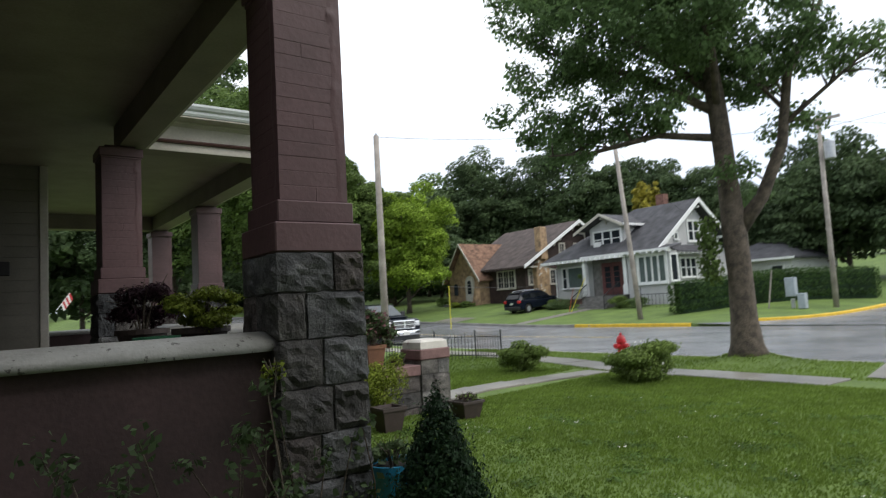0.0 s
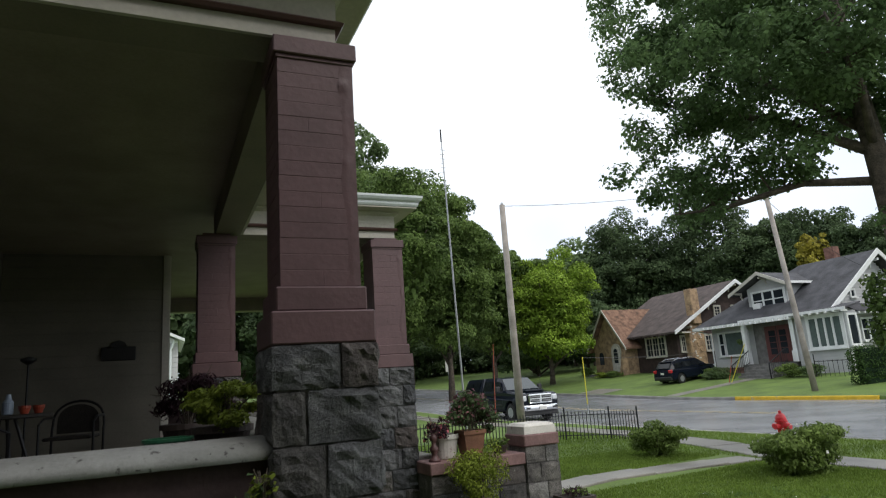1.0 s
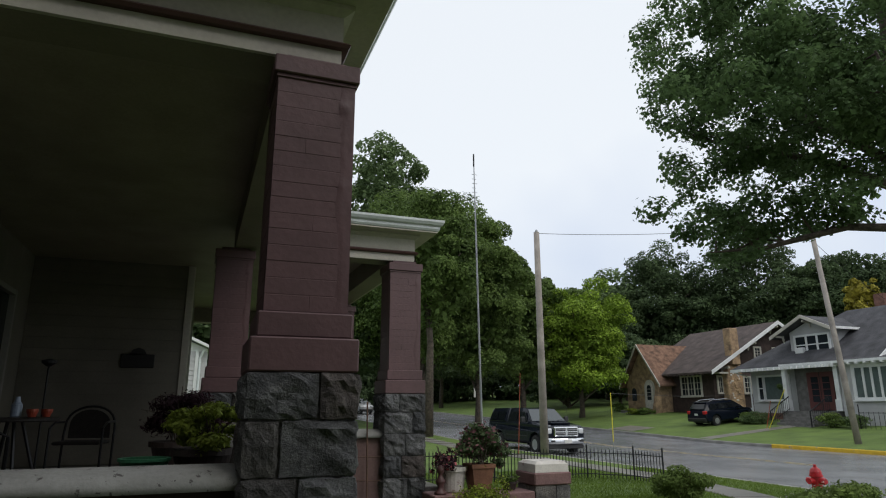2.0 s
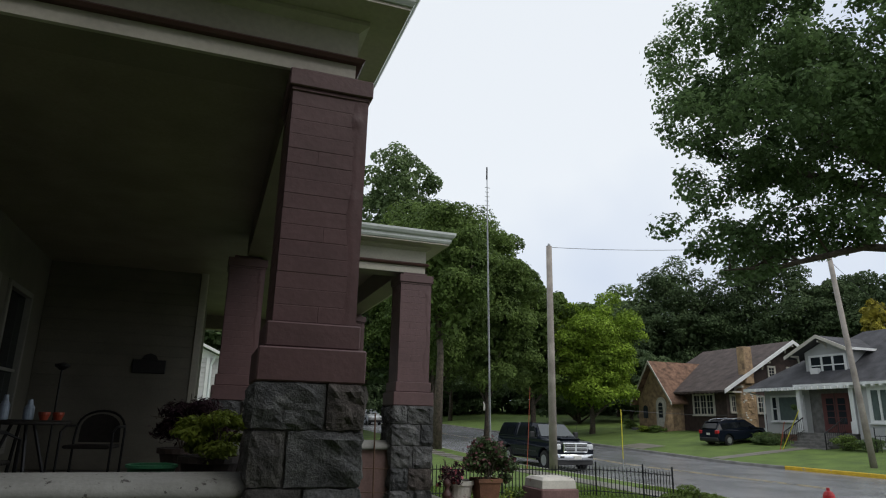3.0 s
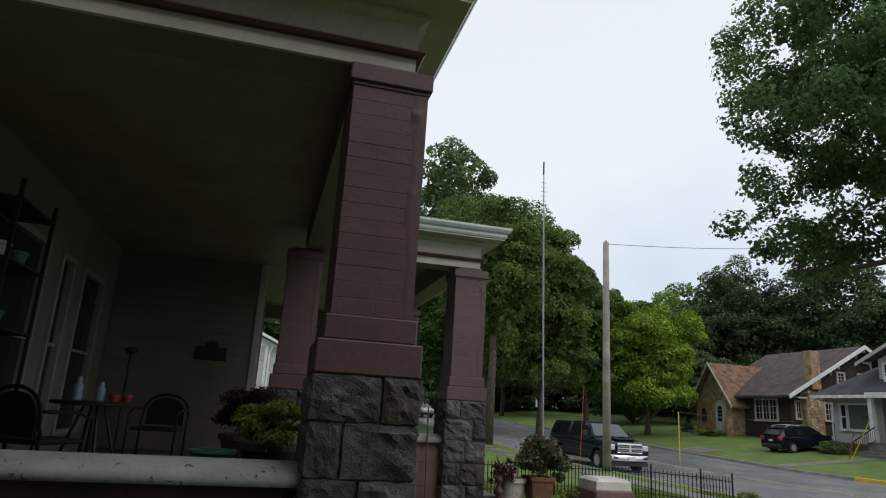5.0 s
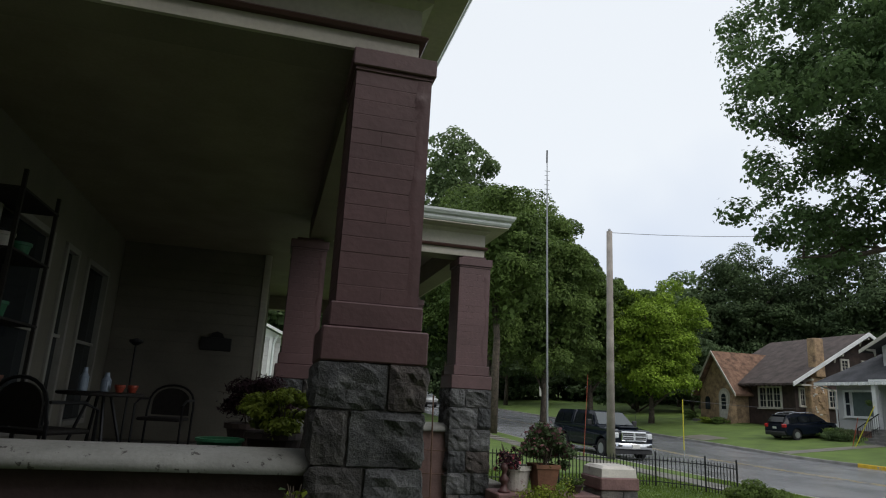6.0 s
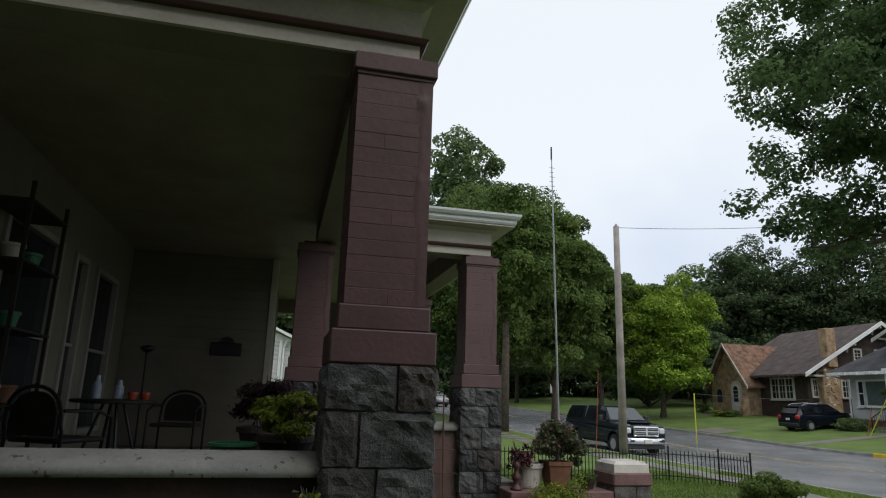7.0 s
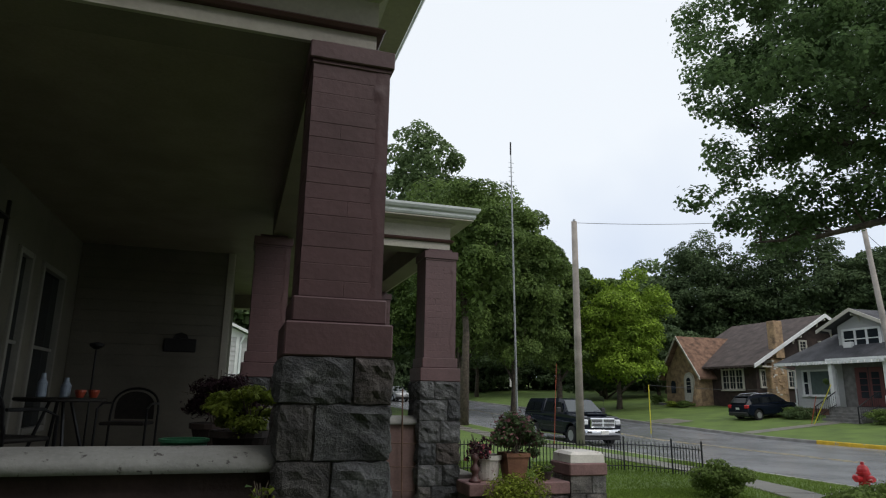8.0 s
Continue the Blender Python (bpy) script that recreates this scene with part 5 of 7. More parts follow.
for zz in (2.35, 2.65, 2.95):
    part("muntin", boxes((35.86, 35.874, 43.08, 43.62, zz, zz + 0.04)), "cream", dr)
part("wing_window", arch(45.5, 0.3, 2.0, 2.8, 35.95, 35.998), "glass", wing)
for i in range(3):
    part("step", boxes((34.9 - 0.35 * i, 35.24 - 0.35 * i, 42.5, 46.2, 0.3, 1.2 - 0.2 * i), bevel=0.02), "greystep", t)
# pale neighbouring garage and porch seen past the pillars
t = thing("garage", (-2.0, 26.0, -0.2), "white clapboard garage with a white gable", "garage")
bm = prism(bmesh.new(), [(-7.0, -0.3), (-0.45, -0.3), (-0.45, 3.9), (-3.7, 5.3), (-7.0, 3.9)], "y", 26.0, 32.0)
part("wall", bm, "whitesiding", t)
siding_lines(t, "y", 26.0, -7.0, -0.45, 0.0, 3.9, "greysiding", 0.2)
part("corner_board", boxes((-0.93, -0.80, 25.93, 25.968, -0.2, 3.9)), "white", t)
part("downspout", tube(bmesh.new(), [(-0.60, 25.80, 3.88), (-0.68, 25.86, 3.66), (-0.74, 25.90, 3.5), (-0.74, 25.90, -0.1)], 0.05, 8), "gutter", t)
bm = bmesh.new()
slope(bm, (-3.7, 25.6, 5.55), (-3.7, 32.3, 5.55), (-0.2, 32.3, 3.95), (-0.2, 25.6, 3.95), 0.12)
slope(bm, (-3.703, 25.6, 5.55), (-7.4, 25.6, 3.95), (-7.4, 32.3, 3.95), (-3.703, 32.3, 5.55), 0.12)
part("roof", bm, "white", t)

# ---------------------------------------------------------------- vehicles, built facing -y at the origin
def wheel(parent, x, y, r, w=0.26):
    bm = bmesh.new()
    m = Matrix.LocRotScale((x, y, r), Euler((0, radians(90), 0)), None)
    bmesh.ops.create_cone(bm, cap_ends=True, segments=28, radius1=r, radius2=r, depth=w, matrix=m)
    bmesh.ops.bevel(bm, geom=[e for e in bm.edges if len(e.link_faces) == 2 and e.calc_face_angle(0) > 1], offset=0.04, segments=2, affect="EDGES")
    ty = part("tyre", bm, "rubber", parent)
    bm = bmesh.new()
    bmesh.ops.create_cone(bm, cap_ends=True, segments=24, radius1=r * 0.56, radius2=r * 0.56, depth=w + 0.02, matrix=Matrix.LocRotScale((x, y, r), Euler((0, radians(90), 0)), None))
    part("rim", bm, "galv", ty)
    return ty


def loft(bm, sections, waist=0.55):
    """Joins cross-sections (y, half width low, half width high, z low, z high) into a rounded shell."""
    rings = []
    for y, wl, wh, z0, z1 in sections:
        zm = z0 + (z1 - z0) * waist
        pr = [(-wl * 0.93, z0), (-wl, z0 + (zm - z0) * 0.4), (-wl, zm), (-wh * 0.985, z1 - (z1 - zm) * 0.25), (-wh * 0.9, z1), (wh * 0.9, z1), (wh * 0.985, z1 - (z1 - zm) * 0.25), (wl, zm), (wl, z0 + (zm - z0) * 0.4), (wl * 0.93, z0)]
        rings.append([bm.verts.new((px, y, pz)) for px, pz in pr])
    for a, b in zip(rings, rings[1:]):
        for j in range(10):
            bm.faces.new((a[j], a[(j + 1) % 10], b[(j + 1) % 10], b[j]))
    bm.faces.new(rings[0]), bm.faces.new(rings[-1])
    return bm


def side_windows(parent, y_spans, z0, z1, w0, w1, material="darkglass"):
    for side in (-1, 1):
        for ya, yb, s0, s1 in y_spans:
            bm = bmesh.new()
            vs = [(side * w0, ya + s0, z0), (side * w0, yb - 0.0, z0), (side * w1, yb - s1, z1), (side * w1, ya + s0 + 0.0 + (0.45 if s0 == 0.01 else 0), z1)]
            a = [bm.verts.new(v) for v in vs]
            b = [bm.verts.new((v[0] + side * 0.012, v[1], v[2])) for v in vs]
            bm.faces.new(a), bm.faces.new(b)
            for i in range(4):
                bm.faces.new((a[i], a[(i + 1) % 4], b[(i + 1) % 4], b[i]))
            part("side_window", bm, material, parent)


def quad_panel(verts, off):
    bm = bmesh.new()
    a = [bm.verts.new(v) for v in verts]
    b = [bm.verts.new(Vector(v) + Vector(off)) for v in verts]
    bm.faces.new(a), bm.faces.new(b)
    for i in range(len(a)):
        bm.faces.new((a[i], a[(i + 1) % len(a)], b[(i + 1) % len(a)], b[i]))
    return bm


def arc_over(yc, zc, r, z_low):
    """Points of a wheel opening, front to back along the sill."""
    a0 = math.asin((z_low - zc) / r)
    n = 10
    return [(yc + r * math.cos(math.pi - a0 - (math.pi - 2 * a0) * i / n), zc + r * math.sin(math.pi - a0 - (math.pi - 2 * a0) * i / n)) for i in range(n + 1)]


def shell(outline, half, shoulder, tuck, nose, bevel=0.05):
    """A vehicle's lower body: a side outline of (y, z) given width, drawn in above the shoulder and towards the nose (y, amount)."""
    bm = bmesh.new()
    n = len(outline)
    rows = []
    for u in (-1, -0.8, -0.4, 0, 0.4, 0.8, 1):
        row = []
        for y, z in outline:
            k = 1 - max(0, z - shoulder) * tuck - (nose[1] * (1 - y / nose[0]) ** 2 if y < nose[0] else 0)
            bow = nose[1] * 1.4 * u * u * max(0, 1 - y / nose[0]) ** 2
            row.append(bm.verts.new((u * half * k, y + bow, z + (0.03 * (1 - u * u) if z > shoulder else 0))))
        rows.append(row)
    for a, b in zip(rows, rows[1:]):
        for j in range(n):
            bm.faces.new((a[j], a[(j + 1) % n], b[(j + 1) % n], b[j]))
    bm.faces.new(rows[0]), bm.faces.new(rows[-1])
    return bm


def rounded(ob, width, seg=2):
    bv = ob.modifiers.new("round", "BEVEL")
    bv.width, bv.segments, bv.limit_method, bv.angle_limit = width, seg, "ANGLE", radians(28)
    return ob


t = thing("pickup_truck", (0, 0, 0), "dark navy pickup truck with chrome grille and topper, parked", "truck")
outline = [(0.16, 0.50), (0.10, 0.72), (0.08, 1.02), (0.16, 1.15), (0.40, 1.21), (1.45, 1.30), (1.75, 1.30), (5.74, 1.30), (5.80, 1.22), (5.80, 0.62), (5.55, 0.52)] + arc_over(4.55, 0.42, 0.49, 0.48)[::-1] + arc_over(1.02, 0.42, 0.49, 0.48)[::-1]
rounded(part("body", shell(outline, 1.0, 1.05, 0.16, (1.2, 0.05)), "carpaint", t), 0.045)
part("bonnet_bulge", boxes((-0.48, 0.48, 0.42, 1.42, 1.26, 1.335), bevel=0.035), "carpaint", t)
rounded(part("cab", loft(bmesh.new(), [(1.42, 0.93, 0.90, 1.26, 1.31), (2.2, 0.94, 0.74, 1.26, 1.90), (2.55, 0.94, 0.76, 1.26, 1.95), (3.75, 0.94, 0.76, 1.26, 1.95), (3.88, 0.94, 0.8, 1.26, 1.90)], 0.08), "carpaint", t), 0.03)
rounded(part("topper", loft(bmesh.new(), [(3.92, 0.95, 0.82, 1.29, 1.94), (5.5, 0.95, 0.82, 1.29, 1.93), (5.76, 0.95, 0.78, 1.29, 1.86)], 0.08), "carpaint", t), 0.03)
part("windscreen", quad_panel([(-0.84, 1.50, 1.345), (0.84, 1.50, 1.345), (0.68, 2.14, 1.845), (-0.68, 2.14, 1.845)], (0, -0.03, 0.035)), "windscreen", t, "windscreen reflecting the pale sky")
for sx in (-0.35, 0.3):
    part("wiper", tube(bmesh.new(), [(sx, 1.43, 1.36), (sx + 0.45, 1.56, 1.44)], 0.01, 5), "blackplastic", t)
side_windows(t, [(1.72, 2.75, 0.01, 0.0), (2.85, 3.7, 0.0, 0.05)], 1.35, 1.78, 0.93, 0.79)
side_windows(t, [(4.05, 4.75, 0.0, 0.0), (4.85, 5.6, 0.0, 0.1)], 1.38, 1.78, 0.945, 0.845)
g = part("grille", boxes((-0.60, 0.60, 0.0, 0.16, 0.76, 1.16), bevel=0.045), "chrome", t, "chrome crossbar grille")
for x0, x1, z0, z1 in ((-0.52, -0.05, 0.985, 1.10), (0.05, 0.52, 0.985, 1.10), (-0.52, -0.05, 0.82, 0.935), (0.05, 0.52, 0.82, 0.935)):
    op = part("grille_opening", boxes((x0, x1, -0.012, 0.02, z0, z1), bevel=0.004), "blackplastic", g)
    part("grille_bar", boxes((x0 + 0.02, x1 - 0.02, -0.018, -0.0125, (z0 + z1) / 2 - 0.01, (z0 + z1) / 2 + 0.01)), "galv", op)
for sd_ in (-1, 1):
    part("headlight", boxes((sd_ * 0.63, sd_ * 0.92, 0.09, 0.34, 0.86, 1.10), bevel=0.05), "lens", t, "clear headlight")
    part("fog_lamp", boxes((sd_ * 0.60, sd_ * 0.78, -0.075, -0.045, 0.54, 0.62), bevel=0.01), "blackplastic", t)
    part("mirror", boxes((sd_ * 1.0, sd_ * 1.22, 1.78, 1.90, 1.32, 1.56), bevel=0.03), "blackplastic", t)
    part("running_board", boxes((sd_ * 0.90, sd_ * 1.05, 1.65, 3.85, 0.36, 0.43), bevel=0.015), "chrome", t)
    for yd in (2.62, 3.62):
        part("door_handle", boxes((sd_ * 1.0, sd_ * 1.025, yd - 0.12, yd + 0.06, 1.12, 1.16), bevel=0.006), "carpaint", t)
    for yd in (1.68, 2.8, 3.86):
        part("door_seam", boxes((sd_ * 0.994, sd_ * 1.0035, yd - 0.006, yd + 0.006, 0.55, 1.02)), "blackplastic", t)
    part("moulding", boxes((sd_ * 0.996, sd_ * 1.012, 1.7, 3.9, 0.72, 0.76)), "blackplastic", t)
bp = rounded(part("bumper", shell([(-0.06, 0.44), (-0.12, 0.56), (-0.08, 0.70), (0.25, 0.71), (0.25, 0.44)], 1.0, 2.0, 0.0, (0.6, 0.09)), "chrome", t, "chrome bumper"), 0.05, 3)
part("number_plate", boxes((-0.17, 0.17, -0.135, -0.115, 0.50, 0.64)), "signmetal", bp)
part("air_dam", boxes((-0.86, 0.86, 0.06, 0.3, 0.26, 0.435), bevel=0.02), "blackplastic", t)
part("aerial", tube(bmesh.new(), [(0.82, 1.2, 1.25), (0.86, 1.35, 1.95)], 0.006, 5), "blackplastic", t)
part("underbody", boxes((-0.72, 0.72, 0.35, 5.5, 0.34, 0.9)), "blackplastic", t)
for x in (-0.86, 0.86):
    for y in (1.02, 4.55):
        wheel(t, x, y, 0.40)
t.matrix_basis = pose(14.12, 21.3, ROAD_Z, 0, 0, 0)


def suv(place, material, label, group="parked cars"):
    t = thing("car", (0, 0, 0), label, "car", group)
    outline = [(0.12, 0.32), (0.02, 0.55), (0.05, 0.82), (0.25, 0.96), (1.15, 1.07), (4.45, 1.10), (4.62, 1.02), (4.66, 0.6), (4.55, 0.36)] + arc_over(3.72, 0.36, 0.43, 0.34)[::-1] + arc_over(0.90, 0.36, 0.43, 0.34)[::-1]
    rounded(part("body", shell(outline, 0.93, 0.85, 0.25, (1.0, 0.12)), material, t), 0.05)
    rounded(part("cabin", loft(bmesh.new(), [(1.0, 0.86, 0.82, 1.02, 1.08), (1.85, 0.86, 0.68, 1.02, 1.64), (3.5, 0.86, 0.68, 1.02, 1.70), (4.15, 0.86, 0.66, 1.02, 1.62), (4.58, 0.84, 0.70, 1.02, 1.14)], 0.08), material, t), 0.04)
    part("windscreen", quad_panel([(-0.76, 1.10, 1.14), (0.76, 1.10, 1.14), (0.6, 1.78, 1.59), (-0.6, 1.78, 1.59)], (0, -0.02, 0.03)), "windscreen", t)
    part("rear_window", quad_panel([(-0.70, 4.57, 1.20), (0.70, 4.57, 1.20), (0.58, 4.26, 1.55), (-0.58, 4.26, 1.55)], (0, 0.03, 0.02)), "darkglass", t)
    side_windows(t, [(1.32, 2.4, 0.01, 0.0), (2.48, 3.4, 0.0, 0.0), (3.48, 4.2, 0.0, 0.2)], 1.14, 1.52, 0.852, 0.735)
    part("bumper", boxes((-0.82, 0.82, 0.02, 0.2, 0.33, 0.56), bevel=0.05), "blackplastic", t)
    part("rear_bumper", boxes((-0.85, 0.85, 4.5, 4.74, 0.36, 0.62), bevel=0.05), "blackplastic", t)
    part("number_plate", boxes((-0.16, 0.16, 4.67, 4.68, 0.78, 0.92)), "signmetal", t)
    part("underbody", boxes((-0.66, 0.66, 0.3, 4.4, 0.26, 0.8)), "blackplastic", t)
    part("spoiler", boxes((-0.58, 0.58, 4.1, 4.34, 1.62, 1.67), bevel=0.012), material, t)
    for s in (-1, 1):
        part("headlight", boxes((s * 0.48, s * 0.80, 0.03, 0.3, 0.72, 0.90), bevel=0.04), "lens", t)
        part("tail_light", boxes((s * 0.60, s * 0.90, 4.48, 4.68, 0.86, 1.10), bevel=0.04), "redlens", t)
        part("mirror", boxes((s * 0.92, s * 1.08, 1.5, 1.62, 1.10, 1.24), bevel=0.03), material, t)
        part("roof_rail", tube(bmesh.new(), [(s * 0.58, 1.95, 1.68), (s * 0.58, 2.2, 1.74), (s * 0.58, 3.6, 1.76), (s * 0.58, 3.9, 1.68)], 0.022, 6), "chrome", t)
        for y in (0.90, 3.72):
            wheel(t, s * 0.80, y, 0.36, 0.22)
    t.matrix_basis = place
    return t


suv(pose(34.9, 31.95, gz(34.6, 31.95) - 0.03, -5.1, 0, 92), "carpaint", "small dark sport utility car parked on the drive").scale = (0.94, 0.94, 0.94)
suv(pose(17.2, 68.5, float(road_z(69.7)), 0, 0, 8), "silver", "pale silver car standing far up the street")

# ---------------------------------------------------------------- poles, wires, signs, hydrant
def pole(x, y, h, r0, r1, label, lean=(0, 0), arm=False, name="utility_pole"):
    z = gz(x, y)
    t = thing(name, (x, y, z), label, "utility pole", "utility poles")
    part("post", tube(bmesh.new(), [(x, y, z - 0.2), (x + lean[0] * 0.5, y + lean[1] * 0.5, z + h / 2), (x + lean[0], y + lean[1], z + h)], [r0, (r0 + r1) / 2, r1], 14), "wood", t, smooth=True)
    tx, ty, tz = x + lean[0], y + lean[1], z + h
    bm = bmesh.new()
    lathe(bm, [(0.03, tz), (0.06, tz + 0.03), (0.06, tz + 0.08), (0.03, tz + 0.12)], tx, ty, 10)
    part("insulator", bm, "galv", t)
    if arm:
        part("crossarm", boxes((tx - 0.07, tx + 0.07, ty - 1.05, ty + 1.6, tz - 0.2, tz - 0.06)), "wood", t)
        part("transformer", lathe(bmesh.new(), [(0.2, tz - 2.3), (0.26, tz - 2.25), (0.26, tz - 1.4), (0.2, tz - 1.35)], tx - 0.1, ty - 0.44, 14), "galv", t)
    return t


pole(12.3, 20.0, 9.1, 0.17, 0.12, "tall weathered wooden utility pole beside the street", (0.0, 0.0))
pole(28.0, 18.7, 10.9, 0.15, 0.11, "leaning wooden utility pole before the grey house", (-0.15, 0.75))
pole(34.0, 11.1, 9.9 - gz(34.0, 11.1), 0.14, 0.10, "wooden utility pole with a crossarm behind the hedge", (0.0, -0.1), True)


def wire(a, b, sag, r=0.012, label="thin black overhead cable"):
    a, b = Vector(a), Vector(b)
    pts = [a + (b - a) * (i / 14) - Vector((0, 0, sag * 4 * (i / 14) * (1 - i / 14))) for i in range(15)]
    ob = part("overhead_cable", tube(bmesh.new(), pts, r, 5), "wire")
    return tagged(ob, label, "cable", "overhead cables")


wire((12.3, 20.0, 8.7), (27.9, 19.4, 10.7), 0.3, 0.011)
wire((27.9, 19.4, 10.5), (34.0, 11.0, 9.75), 0.5)
wire((27.9, 19.4, 9.6), (39.0, 22.3, 6.8), 0.4)
wire((34.0, 11.0, 9.75), (60.0, -4.0, 10.0), 0.6)
wire((34.0, 11.0, 9.3), (22.0, -20.0, 9.5), 0.7)
# thin antenna mast in the side yard
z = gz(5.0, 9.63)
t = thing("antenna_mast", (5.0, 9.63, z), "tall thin grey antenna mast in the side yard", "mast")
part("mast", tube(bmesh.new(), [(5.0, 9.63, z - 0.1), (4.915, 9.63, 4.6), (4.87, 9.63, 7.24)], [0.026, 0.020, 0.011], 8), "galv", t)
part("tip", tube(bmesh.new(), [(4.87, 9.63, 6.95), (4.87, 9.63, 7.26)], 0.018, 8), "blackplastic", t)
for i in range(6):
    zz = 6.2 + 0.11 * i
    part("element", tube(bmesh.new(), [(4.82, 9.63, zz), (4.92 + 0.03 * (i % 2), 9.63, zz)], 0.006, 5), "galv", t)
# guy-wire guard, orange rod, street sign
t = thing("guy_wire_guard", (12.45, 15.6, gz(12.45, 15.6)), "yellow plastic guard over a steel guy wire", "marker")
part("guard", tube(bmesh.new(), [(12.45, 15.6, 0.35), (12.45, 15.6, 1.95)], 0.017, 8), "yellowplastic", t)
part("rod", tube(bmesh.new(), [(12.45, 15.58, -0.45), (12.45, 15.6, 0.35)], 0.014, 6), "galv", t)
tagged(part("marker_rod", tube(bmesh.new(), [(11.6, 20.9, gz(11.6, 20.9) - 0.1), (11.78, 20.9, 2.85)], [0.015, 0.010], 6), "orange"), "thin orange fibre rod standing in the verge", "marker")
t = thing("street_sign", (26.9, 60.0, gz(26.9, 60.0)), "small white street sign on a thin post", "sign")
part("post", tube(bmesh.new(), [(26.9, 60.0, gz(26.9, 60.0) - 0.1), (26.9, 60.0, gz(26.9, 60.0) + 2.9)], 0.05, 6), "galv", t)
part("sign_face", boxes((26.55, 27.25, 59.90, 59.94, gz(26.9, 60.0) + 1.8, gz(26.9, 60.0) + 3.0), bevel=0.01), "signmetal", t)
for foot, tip, r, m, lab in (((31.6, 27.1), (31.6, 25.6, 2.45), 0.028, "yellowplastic", "slanted yellow plastic guy wire guard on the far lawn"),
                             ((31.6, 27.25), (31.6, 26.7, 1.8), 0.022, "orange", "slanted dull red marker rod on the far lawn")):
    tagged(part("marker_rod", tube(bmesh.new(), [(*foot, gz(*foot) - 0.1), tip], r, 6), m), lab, "marker", "markers on the far lawn")
wire((12.45, 15.6, 1.93), (35.92, 32.26, 2.4), 0.15, 0.008)
# hydrant
hx, hy = 11.7, 7.35
hz = gz(hx, hy)
t = thing("fire_hydrant", (hx, hy, hz), "red painted fire hydrant in the grass verge", "hydrant")
S = 0.9
part("barrel", lathe(bmesh.new(), [(0.16 * S, hz - 0.05), (0.16 * S, hz + 0.05), (0.115 * S, hz + 0.06), (0.115 * S, hz + 0.42 * S), (0.15 * S, hz + 0.43 * S), (0.15 * S, hz + 0.47 * S)], hx, hy, 18), "hydrant", t, smooth=False)
part("bonnet", lathe(bmesh.new(), [(0.13 * S, hz + 0.472 * S), (0.125 * S, hz + 0.54 * S), (0.09 * S, hz + 0.61 * S), (0.04 * S, hz + 0.64 * S), (0.035 * S, hz + 0.70 * S), (0.01, hz + 0.705 * S)], hx, hy, 18), "hydrant", t)
for a in (0, 1.57, 3.14, 4.71):
    part("nozzle", tube(bmesh.new(), [(hx + 0.09 * math.cos(a), hy + 0.09 * math.sin(a), hz + 0.33 * S), (hx + 0.22 * math.cos(a), hy + 0.22 * math.sin(a), hz + 0.33 * S)], 0.06, 10), "hydrant", t)
# iron fence
fence = thing("iron_fence", (6.1, 11.4, -0.3), "low black iron picket fence across the side yard", "fence")
FP = [(3.6, 11.2), (6.1, 11.45), (8.9, 11.75), (9.72, 10.9), (9.85, 9.95)]
picket = None
for (ax, ay), (bx, by) in zip(FP, FP[1:]):
    za, zb = gz(ax, ay), gz(bx, by)
    for hh in (0.12, 0.64):
        part("rail", tube(bmesh.new(), [(ax, ay, za + hh), (bx, by, zb + hh)], 0.012, 4), "iron", fence)
    part("post", tube(bmesh.new(), [(bx, by, zb - 0.1), (bx, by, zb + 0.84)], 0.022, 6), "iron", fence)
    n = int(math.hypot(bx - ax, by - ay) / 0.095)
    if picket is None:
        bm = bmesh.new()
        tube(bm, [(0, 0, 0.02), (0, 0, 0.70), (0, 0, 0.75)], [0.011, 0.011, 0.003], 4)
        picket = mesh_of(bm, "picket")
        picket.materials.append(M["iron"])
    for i in range(1, n):
        k = i / n
        ob = new("picket", picket)
        ob.parent, ob.matrix_parent_inverse = fence, Matrix.Translation(-fence.location)
        ob.location = (ax + (bx - ax) * k, ay + (by - ay) * k, za + (zb - za) * k)

# ---------------------------------------------------------------- trees
# the big street tree: trunk with two limbs, crown overhead
TZ = gz(TREE_X, TREE_Y)
t = thing("tree", (TREE_X, TREE_Y, TZ), "large street maple with a forked grey-brown trunk and dark green leaves", "tree", "trees along the street")
rng = random.Random(4)
bm = bmesh.new()
tx, ty = TREE_X, TREE_Y
tube(bm, [(tx, ty, TZ - 0.3), (tx, ty, TZ + 0.15), (tx - 0.02, ty, TZ + 0.7), (tx - 0.02, ty, 1.6), (tx - 0.02, ty + 0.02, 2.6), (tx - 0.03, ty + 0.06, 3.6), (tx - 0.08, ty + 0.12, 5.2), (tx - 0.05, ty + 0.3, 7.5), (tx, ty + 0.3, 10.2)],
     [0.50, 0.33, 0.265, 0.245, 0.255, 0.215, 0.20, 0.15, 0.05], 16, 0.05, rng)
